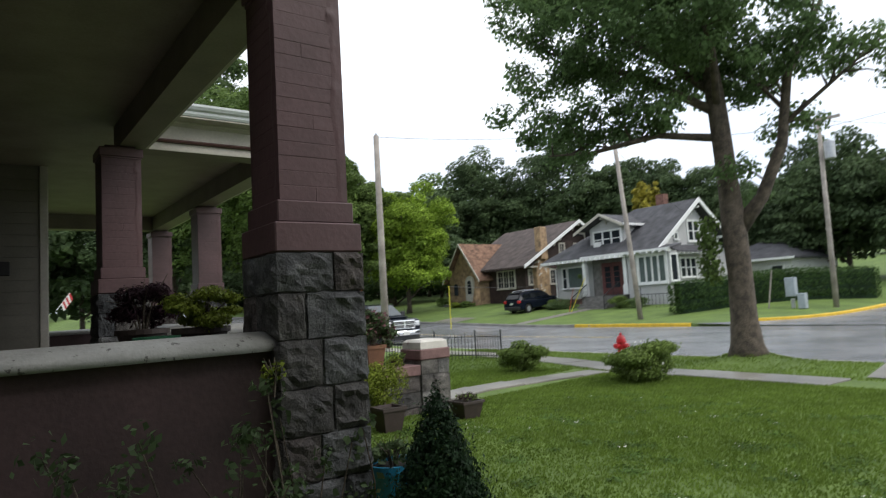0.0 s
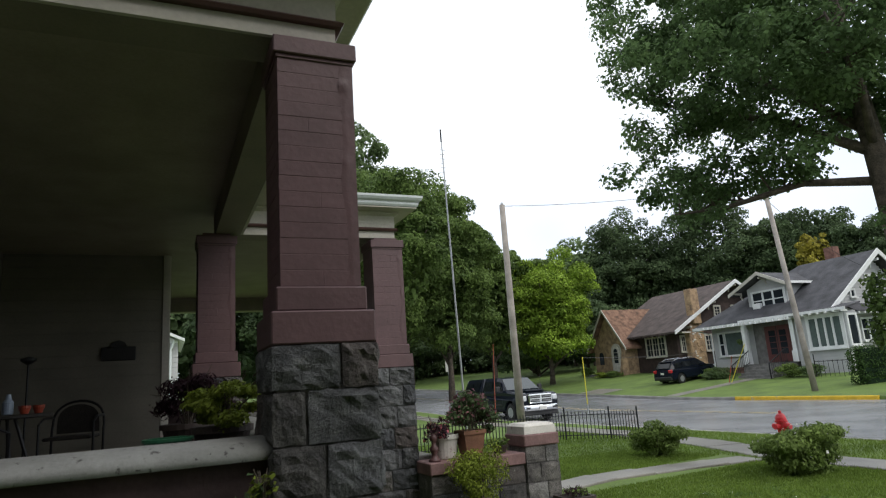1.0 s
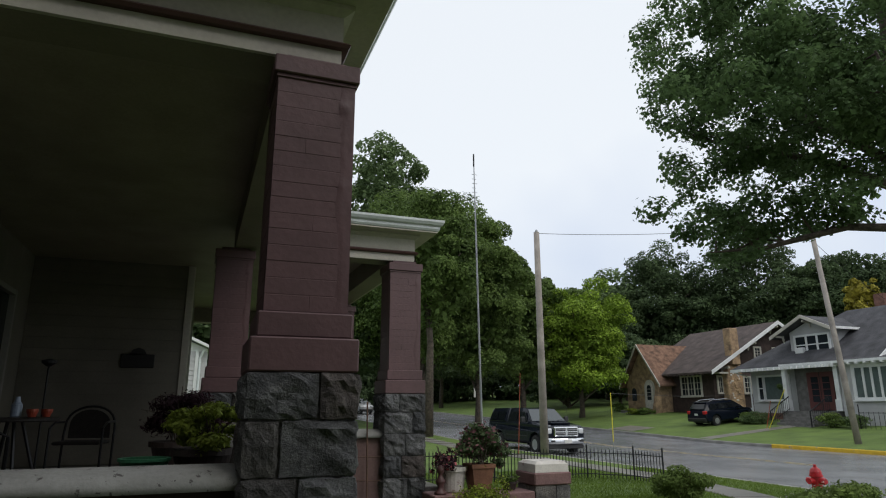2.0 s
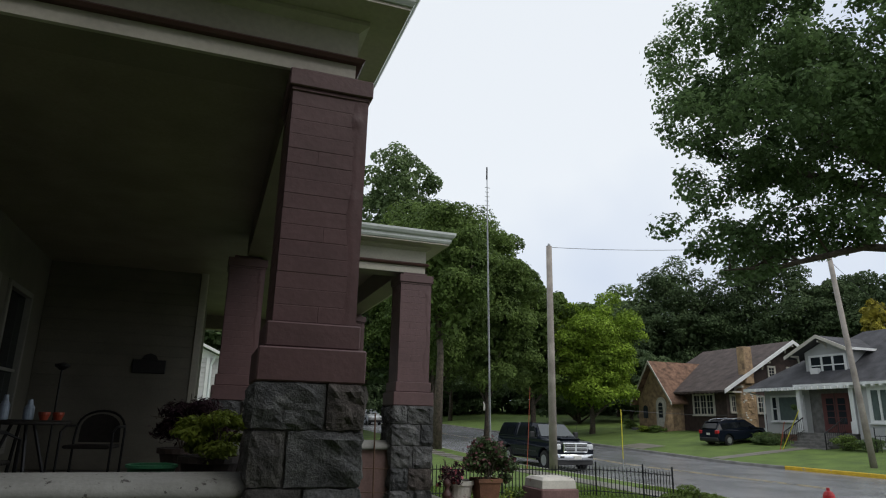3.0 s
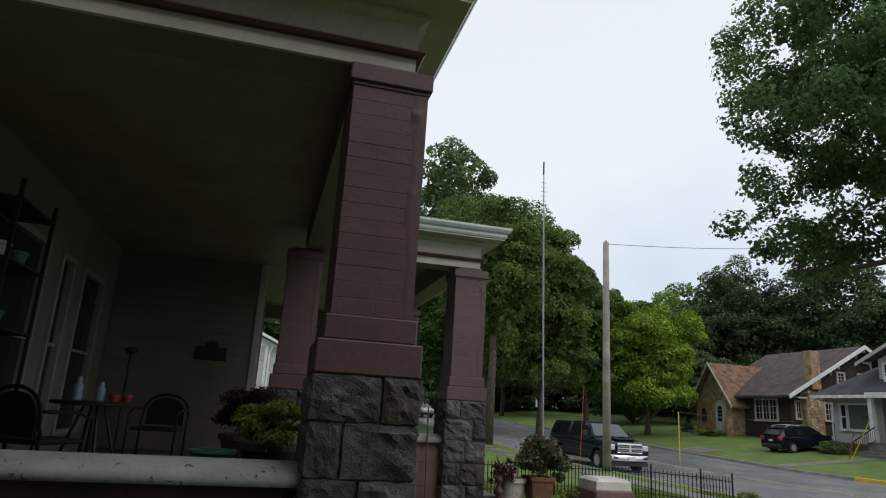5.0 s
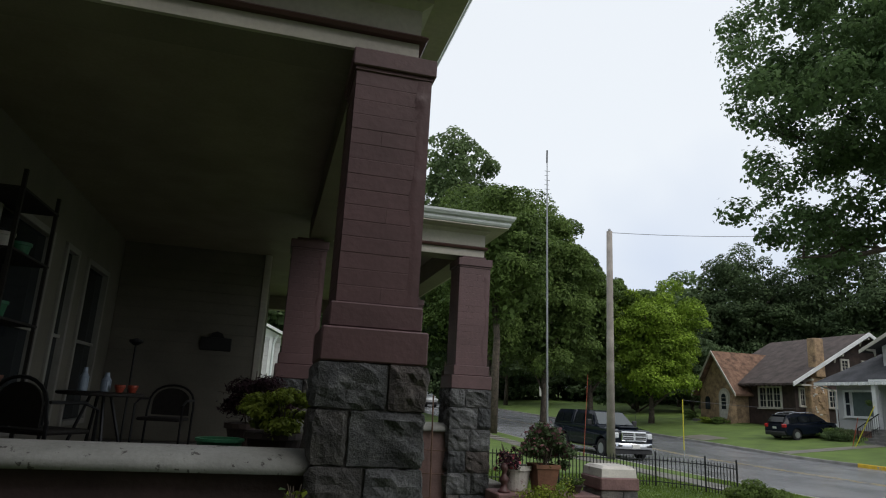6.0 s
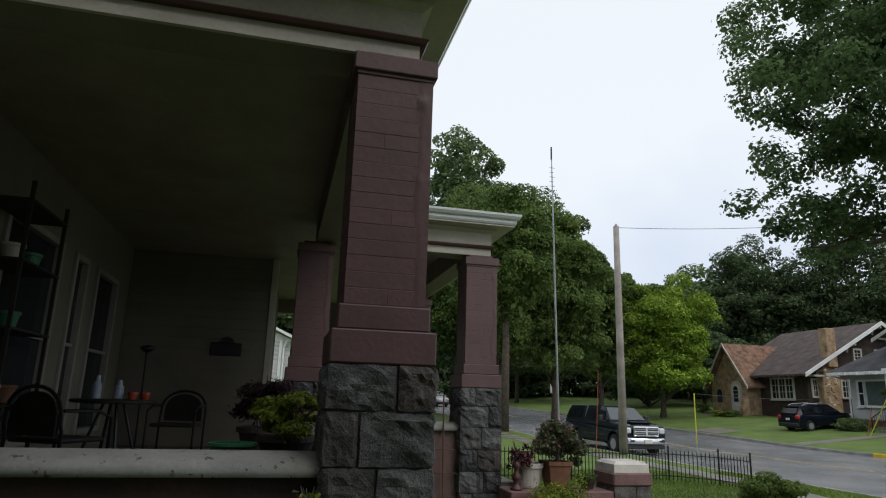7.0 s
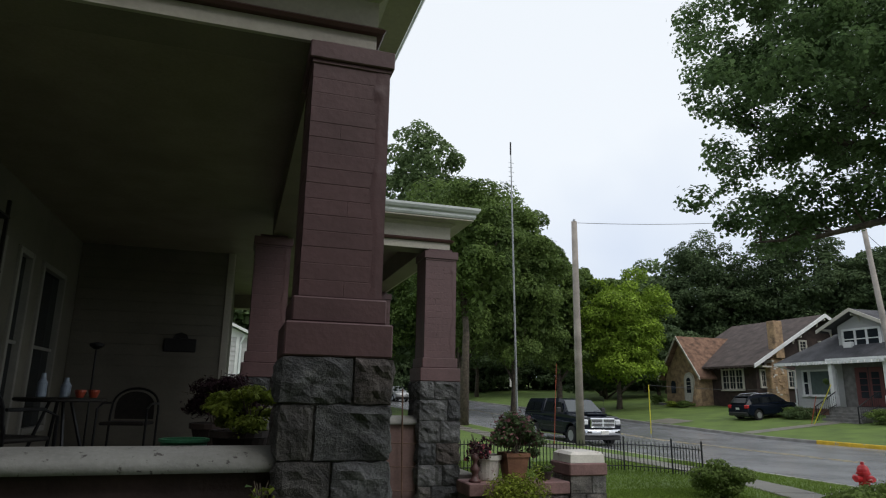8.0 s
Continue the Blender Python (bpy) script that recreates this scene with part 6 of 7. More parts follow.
limbs = [
    ([(0.02, -0.05, 2.55), (0.30, -0.50, 3.2), (0.52, -0.92, 4.3), (0.66, -1.12, 5.8), (1.0, -1.9, 7.4)], [0.19, 0.13, 0.11, 0.09, 0.03]),
    ([(-0.05, 0.1, 4.6), (-0.8, 1.2, 4.85), (-1.6, 2.4, 4.65), (-2.2, 3.3, 4.7)], [0.10, 0.07, 0.045, 0.015]),
    ([(-0.08, 0.15, 5.2), (-1.0, 1.3, 6.2), (-1.8, 2.5, 6.9), (-2.3, 3.4, 7.4)], [0.11, 0.08, 0.05, 0.015]),
    ([(-0.07, 0.12, 5.2), (-0.8, -0.3, 6.3), (-1.9, -0.6, 7.4)], [0.10, 0.07, 0.02]),
    ([(0.6, -1.03, 5.0), (1.0, -0.3, 5.9), (1.4, 0.8, 6.6)], [0.06, 0.045, 0.02]),
    ([(0.56, -0.97, 4.7), (0.95, -1.8, 5.4), (1.4, -2.9, 6.3)], [0.055, 0.04, 0.015]),
    ([(-0.06, 0.18, 6.0), (0.8, 1.4, 7.2), (1.3, 2.4, 8.2)], [0.09, 0.06, 0.02]),
    ([(-0.07, 0.14, 5.6), (-0.6, 1.6, 7.2), (-1.2, 3.0, 8.8)], [0.10, 0.07, 0.02]),
]
cl = []
for pts, rad in limbs:
    w = [(tx + a, ty + b, c) for a, b, c in pts]
    tube(bm, w, rad, 8, 0.05, rng)
    for _ in range(11):
        k = rng.uniform(0.3, 1) * (len(w) - 1)
        i = min(int(k), len(w) - 2)
        p = Vector(w[i]).lerp(Vector(w[i + 1]), k - i)
        e = p + Vector((rng.uniform(-1, 1), rng.uniform(-1, 1), rng.uniform(-0.2, 0.8))) * 0.95
        tube(bm, [p, p.lerp(e, 0.5) + Vector((0, 0, 0.08)), e], [0.03, 0.018, 0.005], 5)
        if e.z > 3.3:
            s = rng.uniform(0.30, 0.55)
            cl.append((*e, s, s, s * 0.6))
part("trunk", bm, "bark", t, smooth=True)
for _ in range(190):
    a, b = rng.uniform(0, 6.283), rng.uniform(-0.3, 1.2)
    k = rng.uniform(0.35, 1.0)
    p = (tx - 0.7 + 3.6 * k * math.cos(a) * math.cos(b), ty + 1.1 + (4.7 if math.sin(a) > 0 else 3.6) * k * math.sin(a) * math.cos(b), 6.6 + 5.2 * k * math.sin(b))
    s = rng.uniform(0.28, 0.62)
    cl.append((*p, s, s, s * 0.65))
for _ in range(46):
    s = rng.uniform(0.3, 0.6)
    cl.append((tx - 1.4 + rng.uniform(-1.6, 1.6), ty + 3.1 + rng.uniform(-2.0, 1.9), 10.2 + rng.uniform(-1.5, 1.8), s, s, s * 0.7))
for _ in range(38):
    s = rng.uniform(0.24, 0.44)
    cl.append((tx - 1.3 + rng.uniform(-1.7, 1.5), ty + 2.3 + rng.uniform(-2.2, 2.0), 5.7 + rng.uniform(-0.75, 1.2), s, s, s * 0.7))
part("crown", leaves("crown", cl, 82000, 0.10, "oak", 21, flat=0.3, shell=0.15, narrow=0.75), "oak", t, kind="stuff")
part("sprout", leaves("sprout", [(tx - 0.34 - 0.05 * (i % 2), ty + 0.42 + 0.06 * (i % 2), 1.6 + 0.27 * i, 0.26, 0.26, 0.24) for i in range(5)], 800, 0.10, "green", 22, shell=0.1, narrow=0.7), "green", t, "leafy shoots on the trunk", kind="stuff")


def polar(azim, dist, x0=-0.75, y0=-3.2):
    return x0 + dist * math.sin(radians(azim)), y0 + dist * math.cos(radians(azim))


def polar_tree(azim, dist, height, spread, material, seed, label, **kw):
    px, py = polar(azim, dist)
    return tree(px, py, gz(px, py), height, spread, material, seed, label, **kw)


polar_tree(32.6, 58, 11.9, 4.7, "bright", 31, "round yellow-green tree on the far lawn", count=56000, leaf=0.21, low=0.08, clumps=60)
polar_tree(18.8, 48, 18.2, 6.4, "green", 32, "tall dense green tree beside the street", count=84000, leaf=0.22, low=0.2, clumps=90)
polar_tree(23.7, 50, 16.7, 4.2, "green", 33, "tall dense green tree beside the street", count=66000, leaf=0.22, low=0.16, clumps=80)
polar_tree(19.4, 37.7, 14.6, 3.3, "green", 42, "tall tree with a long bare trunk on the near verge", count=30000, leaf=0.2, low=0.36, trunk=0.24, clumps=60)
polar_tree(15.0, 62, 29.0, 4.7, "paleleaf", 34, "tall slender pale green tree rising behind others", count=15000, leaf=0.36, low=0.35, clumps=56)
polar_tree(12.5, 52, 15.5, 6.0, "darkgreen", 35, "dense dark green tree behind the porch", count=22000, leaf=0.36, low=0.14)
polar_tree(6.0, 60, 16.0, 8.0, "darkgreen", 36, "dense dark green tree behind the porch", count=14000, leaf=0.5, low=0.02)
polar_tree(0.0, 62, 15.0, 8.0, "darkgreen", 37, "dense dark green tree behind the porch", count=12000, leaf=0.5, low=0.02)
polar_tree(27.6, 56, 14.0, 3.6, "green", 38, "dense dark green tree beside the street", count=42000, leaf=0.23, low=0.14)
polar_tree(20.5, 84, 9.5, 8.0, "darkgreen", 39, "low spreading dark tree beyond the street", count=16000, leaf=0.32, low=0.3)
polar_tree(31.2, 78, 15.0, 6.0, "green", 40, "tall green tree far down the street", count=10000, leaf=0.5, low=0.05)
polar_tree(34.8, 88, 17.0, 7.0, "paleleaf", 41, "pale green tree in the distance", count=9000, leaf=0.55, low=0.05)
for i, (a, d, h, s) in enumerate(((36.4, 84, 14.0, 4.6), (40.0, 86, 19.6, 6.0), (43.5, 90, 15.0, 5.0), (47.0, 86, 20.4, 6.6), (50.8, 86, 16.6, 5.0), (54.3, 84, 16.6, 5.4), (58.0, 82, 13.6, 5.0), (61.8, 84, 11.6, 5.0))):
    polar_tree(a, d, h, s, "darkgreen", 50 + i, "dark green wooded tree behind the houses", count=34000, leaf=0.31, low=0.0, clumps=70, group="trees behind the houses")
for i, (a, d, h, s) in enumerate(((65.5, 62, 9.0, 5), (69.0, 60, 12.5, 6.0), (73, 60, 11.5, 6), (77, 56, 12, 6))):
    polar_tree(a, d, h, s, "darkgreen", 60 + i, "dark green tree beyond the side street", count=22000, leaf=0.30, low=0.02, clumps=46, group="trees behind the houses")
tree(46.8, 31.0, gz(46.8, 31), 10.4, 1.5, "golden", 70, "small golden-leaved tree behind the grey house", count=2600, leaf=0.3, low=0.5, trunk=0.12, clumps=16)
# low woodland edge closing the distance
for i, a in enumerate(range(-4, 84, 4)):
    px, py = polar(a, 128 + 9 * (i % 3))
    tree(px, py, gz(px, py), 12.5 + 2.5 * ((i * 7) % 4) * 0.5, 8.5, "darkgreen", 90 + i, "dark green tree of the distant wood", count=3200, leaf=1.0, low=0.0, clumps=26, group="distant wood", name="far_tree")
for i, (a, d, h, sp) in enumerate(((31.5, 70, 7.0, 4.5), (35.8, 74, 8.0, 5.0), (9.5, 74, 7.0, 6.0))):
    polar_tree(a, d, h, sp, "darkgreen", 80 + i, "low dense dark tree beyond the street", count=9000, leaf=0.36, low=0.0, clumps=40)
# trees added beyond the back gardens to give the truck dark reflections
for i, (px, py, h, sp) in enumerate(((-14.0, 52.0, 14.0, 6.5), (-26.0, 46.0, 13.0, 6.5), (-8.0, 70.0, 15.0, 7.0), (-38.0, 34.0, 14.0, 7.0), (-20.0, 66.0, 16.0, 7.0))):
    tree(px, py, gz(px, py), h, sp, "darkgreen", 160 + i, "dark green tree added beyond the back gardens for reflections", count=9000, leaf=0.45, low=0.08, clumps=40, group="trees beyond the gardens")
# thicket on the rise beyond the street
for i, a in enumerate(range(10, 40, 3)):
    px, py = polar(a, 96 + 7 * (i % 2))
    tree(px, py, gz(px, py) - 0.6, 8.0 + 1.2 * (i % 3), 6.0, "darkgreen", 180 + i, "low dense tree on the rise beyond the street", count=6500, leaf=0.5, low=-0.12, clumps=44, group="thicket on the rise", name="far_tree")
# hedge along the side street
hedge = thing("hedge", (29.9, 17.4, 0.0), "long clipped green hedge along the side street", "hedge")
hp = [(30.0, 17.6), (39.5, 11.4)]
n, cl = 26, []
for i in range(n):
    k = i / (n - 1)
    px, py = hp[0][0] + (hp[1][0] - hp[0][0]) * k, hp[0][1] + (hp[1][1] - hp[0][1]) * k
    for hh in (0.35, 0.9, 1.38):
        cl.append((px, py, gz(px, py) + hh, 0.55, 0.5, 0.42))
part("foliage", leaves("foliage", cl, 60000, 0.085, "hedge", 71, shell=0.85, narrow=0.7), "hedge", hedge, kind="stuff")
# solid dark core stands in for the shade between the hedge's leaves
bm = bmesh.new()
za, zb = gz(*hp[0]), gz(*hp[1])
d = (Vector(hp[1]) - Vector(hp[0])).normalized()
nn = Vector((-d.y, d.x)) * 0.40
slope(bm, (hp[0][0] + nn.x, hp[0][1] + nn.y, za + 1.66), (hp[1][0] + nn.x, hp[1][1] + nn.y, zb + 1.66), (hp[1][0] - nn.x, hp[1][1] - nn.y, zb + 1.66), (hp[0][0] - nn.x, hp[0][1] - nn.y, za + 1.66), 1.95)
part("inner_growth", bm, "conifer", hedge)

# ---------------------------------------------------------------- garden plants and pots
# clipped evergreen cone close to the corner pillar
ex, ey, ez = 0.28, -0.28, gz(0.28, -0.28)
t = thing("evergreen_shrub", (ex, ey, ez), "dark green conical evergreen shrub beside the stone pillar", "shrub")
part("trunk", tube(bmesh.new(), [(ex, ey, ez - 0.05), (ex, ey, 0.55)], [0.03, 0.01], 6), "bark", t)
cl = [(ex, ey, ez + 0.10 + 0.85 * k, 0.36 * (1 - k) ** 0.8 + 0.03, 0.36 * (1 - k) ** 0.8 + 0.03, 0.13) for k in [i / 12 for i in range(13)]]
part("foliage", leaves("foliage", cl, 24000, 0.032, "conifer", 101, shell=0.7, narrow=0.4), "conifer", t, kind="stuff")
shrub(2.55, 4.12, gz(2.5, 4.1), 0.36, 0.2, 0.98, "lime", 102, "loose yellow-green shrub before the stair wall", count=5200, leaf=0.036)
shrub(8.05, 7.2, gz(8, 7.2), 0.52, 0.5, 0.72, "shrubgreen", 103, "rounded green shrub beside the path", count=8000, leaf=0.06, group="lawn shrubs")
shrub(8.1, 4.0, gz(8.1, 4), 0.75, 0.7, 0.72, "shrubgreen", 104, "wide rounded green shrub beside the pavement", count=12000, leaf=0.066, group="lawn shrubs", extra=("petal", 40))
for i, (bx_, by_, r, hh, m) in enumerate(((33.4, 29.3, 0.75, 0.75, "paleleaf"), (33.6, 24.4, 0.8, 0.8, "shrubgreen"), (33.7, 23.0, 0.8, 0.75, "paleleaf"), (32.9, 30.0, 0.5, 0.5, "paleleaf"),
                                         (33.6, 30.6, 0.75, 0.6, "green"), (34.4, 42.2, 0.7, 0.5, "shrubgreen"), (34.2, 43.3, 0.8, 0.5, "lime"), (35.2, 46.8, 0.6, 0.8, "green"))):
    shrub(bx_, by_, gz(bx_, by_), r, r, hh, m, 110 + i, "leafy shrub at the foot of a house wall", count=1600, leaf=0.12, group="foundation shrubs")


def pot(x, y, z, r, h, material, label, name="flower_pot", square=False):
    t = thing(name, (x, y, z), label, "plant pot")
    if square:
        bm = bmesh.new()
        rings = [[bm.verts.new((x + sx * k, y + sy * k, zz)) for sx, sy in ((-1, -1), (1, -1), (1, 1), (-1, 1))] for k, zz in ((r * 0.72, z), (r * 0.98, z + h * 0.86), (r * 1.08, z + h * 0.86), (r * 1.08, z + h), (r * 0.92, z + h), (r * 0.88, z + h * 0.88))]
        for a, b in zip(rings, rings[1:]):
            for j in range(4):
                bm.faces.new((a[j], a[(j + 1) % 4], b[(j + 1) % 4], b[j]))
        bm.faces.new(rings[0]), bm.faces.new(rings[-1])
    else:
        bm = lathe(bmesh.new(), [(r * 0.7, z), (r * 0.74, z + 0.01), (r * 0.95, z + h * 0.8), (r * 1.06, z + h * 0.82), (r * 1.06, z + h), (r * 0.93, z + h), (r * 0.9, z + h * 0.85)], x, y, 22)
    part("pot", bm, material, t)
    part("soil", lathe(bmesh.new(), [(r * 0.86, z + h * 0.80), (r * 0.86, z + h * 0.9)], x, y, 14), "soil", t)
    return t


def plant_in(x, y, z, r, h, material, seed, label, count=700, leaf=0.06, narrow=0.5, flowers=None):
    t = thing("potted_plant", (x, y, z), label, "plant", "potted plants")
    rng = random.Random(seed)
    bm = bmesh.new()
    for _ in range(12):
        a, k = rng.uniform(0, 6.28), rng.uniform(0.3, 1)
        tube(bm, [(x, y, z - 0.05), (x + r * 0.4 * k * math.cos(a), y + r * 0.4 * k * math.sin(a), z + h * 0.55), (x + r * k * math.cos(a), y + r * k * math.sin(a), z + h * rng.uniform(0.6, 1.05))], [0.006, 0.005, 0.002], 4)
    part("stem", bm, "bark", t, kind="stuff")
    cl = crown_clumps(x, y, z + h * 0.5, r, r, h * 0.5, 14, seed, (0.25, 0.45))
    part("foliage", leaves("foliage", cl, count, leaf, material, seed, narrow=narrow, shell=0.2), material, t, kind="stuff")
    if flowers:
        part("blossom", leaves("flowers", cl, flowers[1], leaf * 0.9, flowers[0], seed + 3, shell=0.8, narrow=0.8), flowers[0], t, kind="stuff")
    return t


pot(2.69, 4.62, 0.452, 0.15, 0.33, "terracotta", "square terracotta pot on the stair wall", square=True)
plant_in(2.68, 4.62, 0.60, 0.38, 0.66, "darkgreen", 121, "bushy dark plant with dusky pink flowers", 3400, 0.05, flowers=("dusky", 600))
pot(3.1, 4.6, 0.452, 0.11, 0.10, "darkpot", "small dark bowl on the stair wall")
plant_in(3.1, 4.6, 0.53, 0.14, 0.1, "green", 122, "low green plant in a small bowl", 300, 0.04)
pot(2.36, 4.72, 0.452, 0.19, 0.30, "cap", "weathered white urn on the stair wall", name="urn")
plant_in(2.20, 4.60, 0.60, 0.20, 0.42, "purple", 123, "spiky dark red plant in a white urn", 420, 0.05, flowers=("pink", 60))
# turned terracotta ornament
t = thing("garden_ornament", (2.12, 4.5, 0.452), "turned dark red garden ornament on the stair wall", "ornament")
part("body", lathe(bmesh.new(), [(0.075, 0.452), (0.075, 0.475), (0.05, 0.49), (0.032, 0.54), (0.055, 0.58), (0.06, 0.61), (0.03, 0.65), (0.026, 0.69), (0.05, 0.72), (0.045, 0.76), (0.01, 0.79)], 2.12, 4.5, 16), "trimdark", t, smooth=True)
# pots on the ground
pot(0.72, 0.95, gz(0.9, 0.9), 0.2, 0.34, "bluepot", "glazed blue pot standing on the ground")
plant_in(0.72, 0.95, gz(0.9, 0.9) + 0.3, 0.22, 0.22, "darkgreen", 124, "low green plant in a blue pot", 420, 0.05)
pot(2.3, 3.6, gz(2, 3.3), 0.16, 0.3, "darkpot", "dark square planter on the ground", square=True)
pot(3.5, 3.55, gz(3.5, 3.5), 0.17, 0.24, "darkpot", "dark square planter on the lawn", square=True)
plant_in(3.5, 3.55, gz(3.5, 3.5) + 0.2, 0.15, 0.16, "purple", 125, "small faded plant in a square planter", 200, 0.04, flowers=("green", 120))
# climbing canes and weeds along the porch wall
rng = random.Random(9)
for i, (cx, top) in enumerate(((-1.75, 0.85), (-1.45, 1.0), (-1.1, 0.9), (-0.82, 0.9), (-0.62, 0.95), (-2.2, 0.7), (-1.95, 0.6), (-1.25, 0.6))):
    cy = -0.22 - 0.22 * (i % 3)
    z0 = gz(cx, cy)
    t = thing("garden_cane", (cx, cy, z0), "thin leafy cane growing before the porch wall", "plant", "canes before the porch wall")
    bm = bmesh.new()
    ends = []
    for k in range(4):
        e = (cx + rng.uniform(-0.3, 0.35), cy + rng.uniform(-0.1, 0.12), z0 + (top - z0) * rng.uniform(0.55, 1.0))
        mid = (cx + (e[0] - cx) * 0.35 + rng.uniform(-0.05, 0.05), cy + (e[1] - cy) * 0.4, z0 + (e[2] - z0) * 0.55)
        tube(bm, [(cx, cy, z0 - 0.03), mid, e], [0.008, 0.006, 0.003], 5)
        ends += [(*e, 0.09, 0.07, 0.09), (*mid, 0.11, 0.08, 0.1)]
    part("stem", bm, "bark", t, kind="stuff")
    part("foliage", leaves("foliage", ends, 230, 0.043, "darkgreen", 130 + i, shell=0.05, narrow=0.55), "darkgreen", t, kind="stuff")
t = thing("climbing_vine", (-0.35, -0.03, -0.25), "leafy vine climbing the foot of the stone pillar", "plant")
bm = bmesh.new()
cl = []
for k in range(7):
    x0 = -0.62 + 0.1 * k
    top = rng.uniform(0.1, 0.7) if k > 1 else rng.uniform(0.7, 1.1)
    pts = [(x0, -0.05, -0.25), (x0 + rng.uniform(-0.05, 0.05), -0.05, top * 0.5), (x0 + rng.uniform(-0.08, 0.08), -0.055, top)]
    tube(bm, pts, [0.006, 0.005, 0.003], 5)
    cl += [(p[0], p[1], p[2], 0.10, 0.035, 0.13) for p in pts[1:]] + [(x0, -0.06, 0.0, 0.12, 0.05, 0.2)]
part("stem", bm, "bark", t, kind="stuff")
part("foliage", leaves("foliage", cl, 420, 0.05, "darkgreen", 140, shell=0.1, narrow=0.7), "darkgreen", t, kind="stuff")
plant_in(-0.60, -0.04, 0.92, 0.07, 0.16, "lime", 141, "yellow-green vine tip against the pillar", 34, 0.05)

# ---------------------------------------------------------------- on the porch
t = thing("plant_stand", (-0.80, 1.4, FLOOR), "long dark wooden stand holding planters", "stand")
part("top", boxes((-1.12, -0.50, 0.6, 2.2, 1.02, 1.05), bevel=0.006), "wicker", t)
for sx, sy in ((-1.09, 0.63), (-0.53, 0.63), (-1.09, 2.17), (-0.53, 2.17)):
    part("leg", boxes((sx - 0.02, sx + 0.02, sy - 0.02, sy + 0.02, FLOOR, 1.018)), "wicker", t)
pot(-0.70, 0.90, 1.052, 0.17, 0.2, "darkpot", "dark round planter on a stand")
pot(-0.86, 1.85, 1.052, 0.18, 0.2, "darkpot", "dark round planter on a stand")
t = thing("tray", (-1.0, 0.76, 1.052), "shallow green plastic tray on a stand", "tray")
part("tray", lathe(bmesh.new(), [(0.09, 1.052), (0.10, 1.06), (0.125, 1.20), (0.135, 1.20), (0.135, 1.215), (0.115, 1.215), (0.09, 1.075)], -1.0, 0.76, 22), "greenpot", t)
plant_in(-0.86, 1.85, 1.2, 0.30, 0.44, "purple", 150, "wispy dark purple foliage in a planter", 3600, 0.05, 0.22)
plant_in(-0.66, 0.92, 1.2, 0.26, 0.30, "lime", 151, "bright yellow-green foliage in a planter", 4600, 0.03, 0.5)


def wicker_chair(x, y, turn, label):
    t = thing("porch_chair", (0, 0, 0), label, "chair", "porch chairs")
    part("seat", boxes((-0.26, 0.26, -0.25, 0.25, 0.40, 0.44), bevel=0.015), "wicker", t)
    arc = [math.pi * (i / 12) for i in range(13)]
    bm = bmesh.new()
    tube(bm, [(-0.29, 0.24, 0.0), (-0.29, 0.25, 0.5)] + [(-0.29 * math.cos(a), 0.27 + 0.02 * math.sin(a), 0.55 + 0.30 * math.sin(a) ** 0.7) for a in arc] + [(0.29, 0.25, 0.5), (0.29, 0.24, 0.0)], 0.016, 6)
    part("back_frame", bm, "iron", t)
    part("backrest", prism(bmesh.new(), [(-0.24, 0.46), (0.24, 0.46)] + [(0.24 * math.cos(a), 0.56 + 0.25 * math.sin(a) ** 0.7) for a in arc], "y", 0.255, 0.275), "wicker", t)
    for sx in (-0.29, 0.29):
        part("arm", tube(bmesh.new(), [(sx, 0.25, 0.66), (sx, -0.1, 0.66), (sx, -0.26, 0.60), (sx, -0.26, 0.0)], 0.015, 6), "iron", t)
    t.matrix_basis = pose(x, y, FLOOR, 0, 0, turn)


wicker_chair(-2.03, 5.95, -8, "dark woven porch chair with a rounded metal back")
wicker_chair(-2.55, 3.0, 150, "dark woven porch chair beside the table")
t = thing("porch_table", (-2.45, 4.35, FLOOR), "small dark round table with ornaments on it", "table")
part("tabletop", lathe(bmesh.new(), [(0.40, FLOOR + 0.70), (0.42, FLOOR + 0.71), (0.42, FLOOR + 0.73), (0.40, FLOOR + 0.74)], -2.45, 4.35, 28), "wicker", t)
for a in (0.5, 2.07, 3.64, 5.2):
    part("leg", tube(bmesh.new(), [(-2.45 + 0.1 * math.cos(a), 4.35 + 0.1 * math.sin(a), FLOOR + 0.7), (-2.45 + 0.32 * math.cos(a), 4.35 + 0.32 * math.sin(a), FLOOR)], 0.018, 6), "iron", t)
for i, (dx, dy, r, h, m, lab) in enumerate(((-0.16, -0.1, 0.045, 0.24, "candle", "tall pale glass jar on the table"), (0.02, 0.05, 0.05, 0.2, "candle", "pale blue glass jar on the table"),
                                            (0.17, 0.0, 0.055, 0.08, "red", "small red ceramic bowl on the table"), (0.27, 0.14, 0.055, 0.08, "red", "small red ceramic bowl on the table"))):
    z0 = FLOOR + 0.741
    ob = part("jar" if i < 2 else "bowl", lathe(bmesh.new(), [(r * 0.8, z0), (r, z0 + 0.01), (r, z0 + h * 0.6), (r * 0.6, z0 + h * 0.75), (r * 0.4, z0 + h)] if i < 2 else [(r * 0.6, z0), (r, z0 + h * 0.7), (r, z0 + h), (r * 0.8, z0 + h)], -2.45 + dx, 4.35 + dy, 16), m)
    tagged(ob, lab, "jar" if i < 2 else "bowl")
t = thing("wall_plaque", (-1.6, FAR_Y, 2.1), "dark plaque hanging on the porch end wall", "plaque")
part("plaque", boxes((-1.9, -1.42, FAR_Y - 0.055, FAR_Y - 0.024, 2.08, 2.29), bevel=0.01), "blackplastic", t)
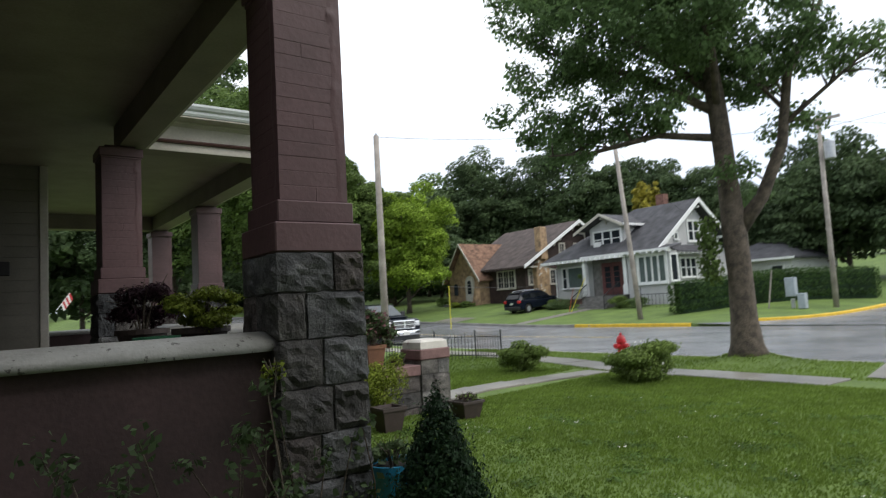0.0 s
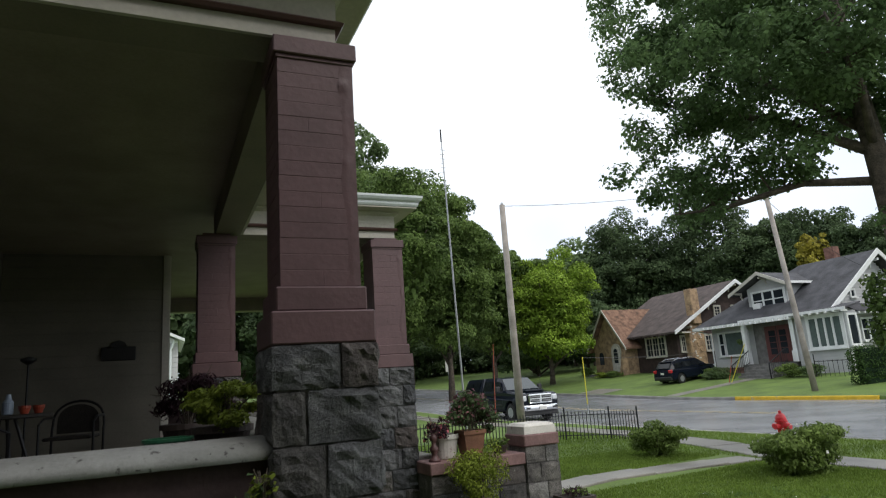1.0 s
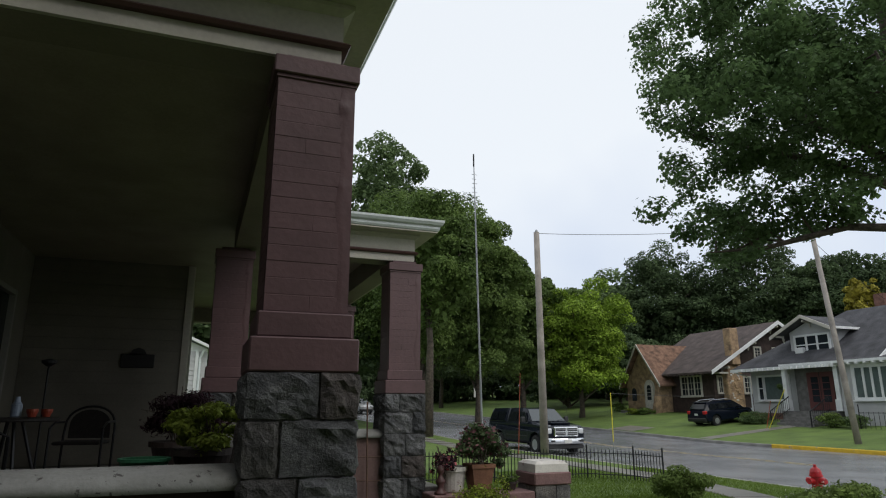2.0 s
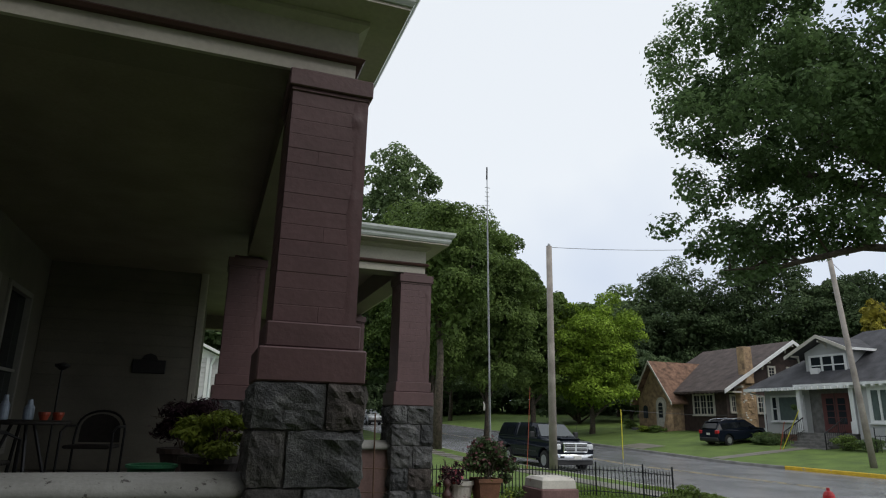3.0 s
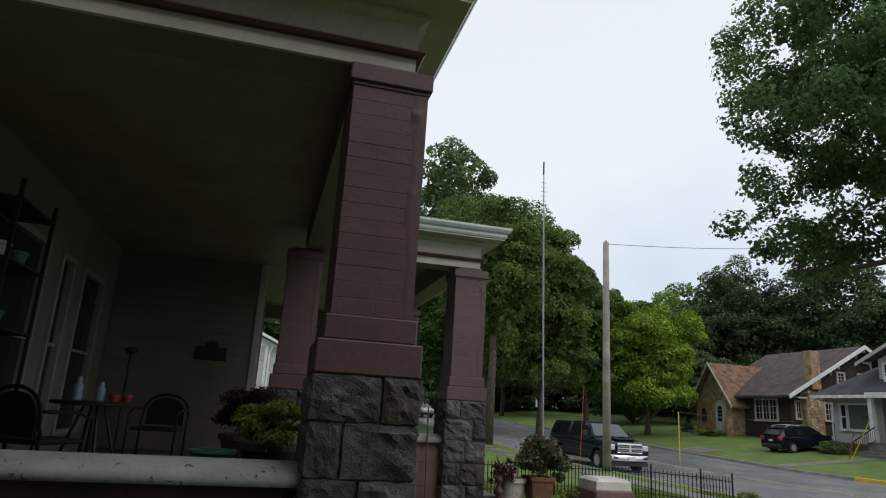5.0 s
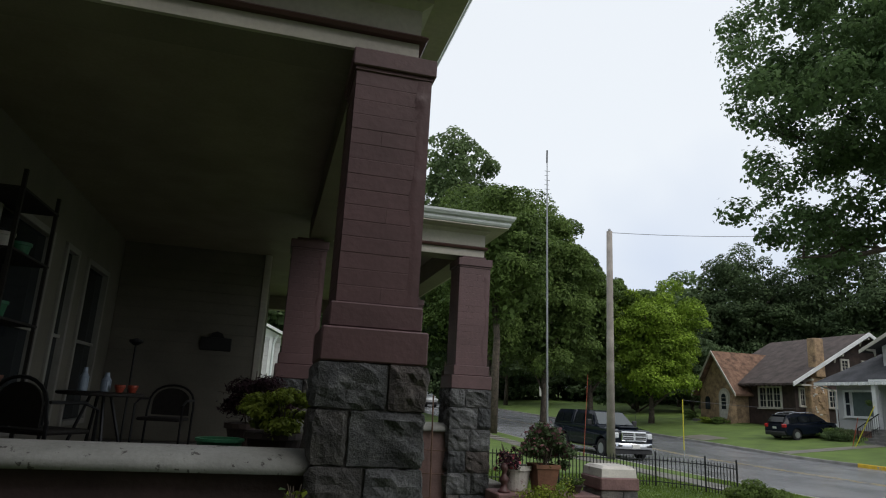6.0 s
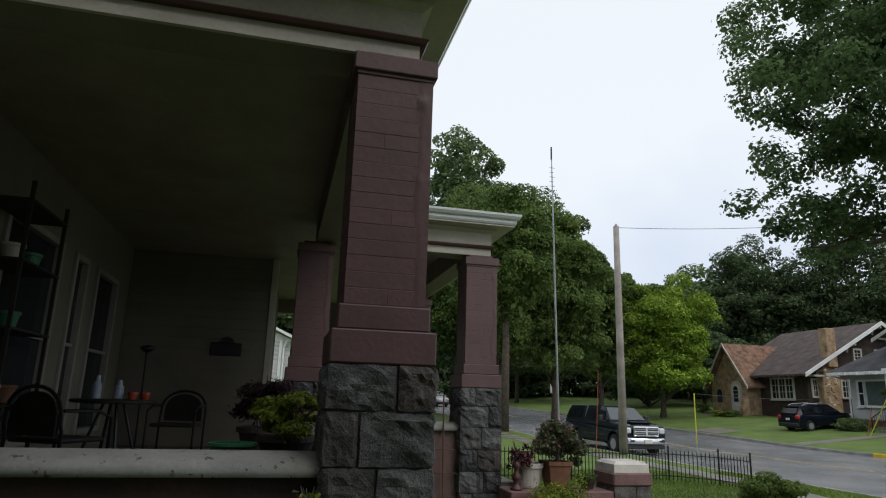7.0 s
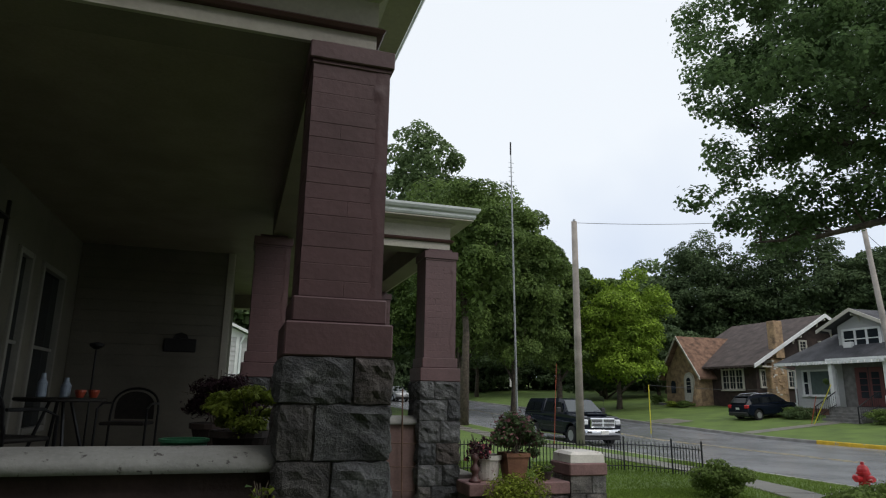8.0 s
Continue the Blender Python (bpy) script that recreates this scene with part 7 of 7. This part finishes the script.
part("crest", prism(bmesh.new(), [(-1.78, 2.292), (-1.54, 2.292), (-1.58, 2.36), (-1.66, 2.39), (-1.74, 2.36)], "y", FAR_Y - 0.05, FAR_Y - 0.026), "blackplastic", t)
t = thing("lantern_post", (-2.75, 7.3, FLOOR), "thin dark floor lantern against the end wall", "lantern")
part("post", tube(bmesh.new(), [(-2.75, 7.3, FLOOR), (-2.75, 7.3, 2.05)], 0.015, 6), "iron", t)
part("head", lathe(bmesh.new(), [(0.03, 2.05), (0.1, 2.1), (0.1, 2.13), (0.02, 2.16)], -2.75, 7.3, 12), "iron", t)
# dark shelf of pots near the window wall
t = thing("plant_shelf", (-3.0, 2.9, FLOOR), "dark shelf with pots against the house wall", "shelf")
for zz in (0.7, 1.3, 1.85, 2.35):
    part("shelf", boxes((-3.22, -2.85, 2.45, 3.35, FLOOR + zz - 0.02, FLOOR + zz)), "wicker", t)
for sx, sy in ((-3.2, 2.47), (-2.87, 2.47), (-3.2, 3.33), (-2.87, 3.33)):
    part("upright", boxes((sx - 0.015, sx + 0.015, sy - 0.015, sy + 0.015, FLOOR, FLOOR + 2.5)), "wicker", t)
for i, (yy, zz, m) in enumerate(((2.7, 0.7, "cap"), (3.05, 0.7, "terracotta"), (2.85, 1.3, "greenpot"), (3.1, 1.85, "greenpot"), (2.7, 1.85, "cap"))):
    pot(-3.03, yy, FLOOR + zz + 0.002, 0.09, 0.15, m, "small pot on a dark shelf")
# flag on the neighbour's house front, far beyond the porch
t = thing("flag", (1.3, 27.0, 2.2), "small striped flag hanging from a slanted staff", "flag")
part("staff", tube(bmesh.new(), [(0.6, 26.4, 1.7), (1.6, 27.0, 3.1)], 0.02, 6), "white", t)
for i in range(6):
    part("stripe", quad_panel([(0.95 + 0.11 * i, 26.62, 2.15 + 0.16 * i), (1.05 + 0.11 * i, 26.62, 2.3 + 0.16 * i), (1.25 + 0.11 * i, 26.66, 1.75 + 0.16 * i), (1.15 + 0.11 * i, 26.66, 1.6 + 0.16 * i)], (0, 0.01, 0)), "flagred" if i % 2 else "flagwhite", t)
t.scale = (0.5, 0.5, 0.5)
# utility cabinet and stakes by the hedge
t = thing("utility_box", (32.6, 12.6, 0.2), "pale grey utility cabinet on a post near the hedge", "utility box")
uz = gz(32.6, 12.6)
part("cabinet", boxes((32.4, 32.75, 12.35, 12.85, uz + 0.6, uz + 1.6), bevel=0.03), "boxmetal", t)
part("base", boxes((32.4, 32.75, 11.9, 12.28, uz - 0.05, uz + 0.75), bevel=0.03), "boxmetal", t)
part("post", boxes((32.5, 32.65, 12.5, 12.65, uz - 0.1, uz + 0.5)), "galv", t)
for (sx, sy, ex2, ey2) in ((31.0, 14.6, 31.5, 14.2), (31.8, 13.5, 32.1, 13.3)):
    tagged(part("guy_stake", tube(bmesh.new(), [(sx, sy, gz(sx, sy) - 0.1), (ex2, ey2, gz(sx, sy) + 2.0)], 0.035, 6), "wood"), "pale slanted stake guarding a guy wire", "stake", "guy stakes")
# fence posts by the grey house
t = thing("yard_fence", (33.6, 20.5, 0.4), "short black railing before the grey house", "fence")
for i in range(9):
    part("post", tube(bmesh.new(), [(33.4, 20.3 + 0.28 * i, gz(33.4, 21)), (33.4, 20.3 + 0.28 * i, gz(33.4, 21) + (1.3 if i in (0, 8) else 0.9))], 0.03 if i in (0, 8) else 0.014, 5), "iron", t)
part("rail", tube(bmesh.new(), [(33.4, 20.3, gz(33.4, 21) + 0.85), (33.4, 22.54, gz(33.4, 21) + 0.85)], 0.02, 5), "iron", t)
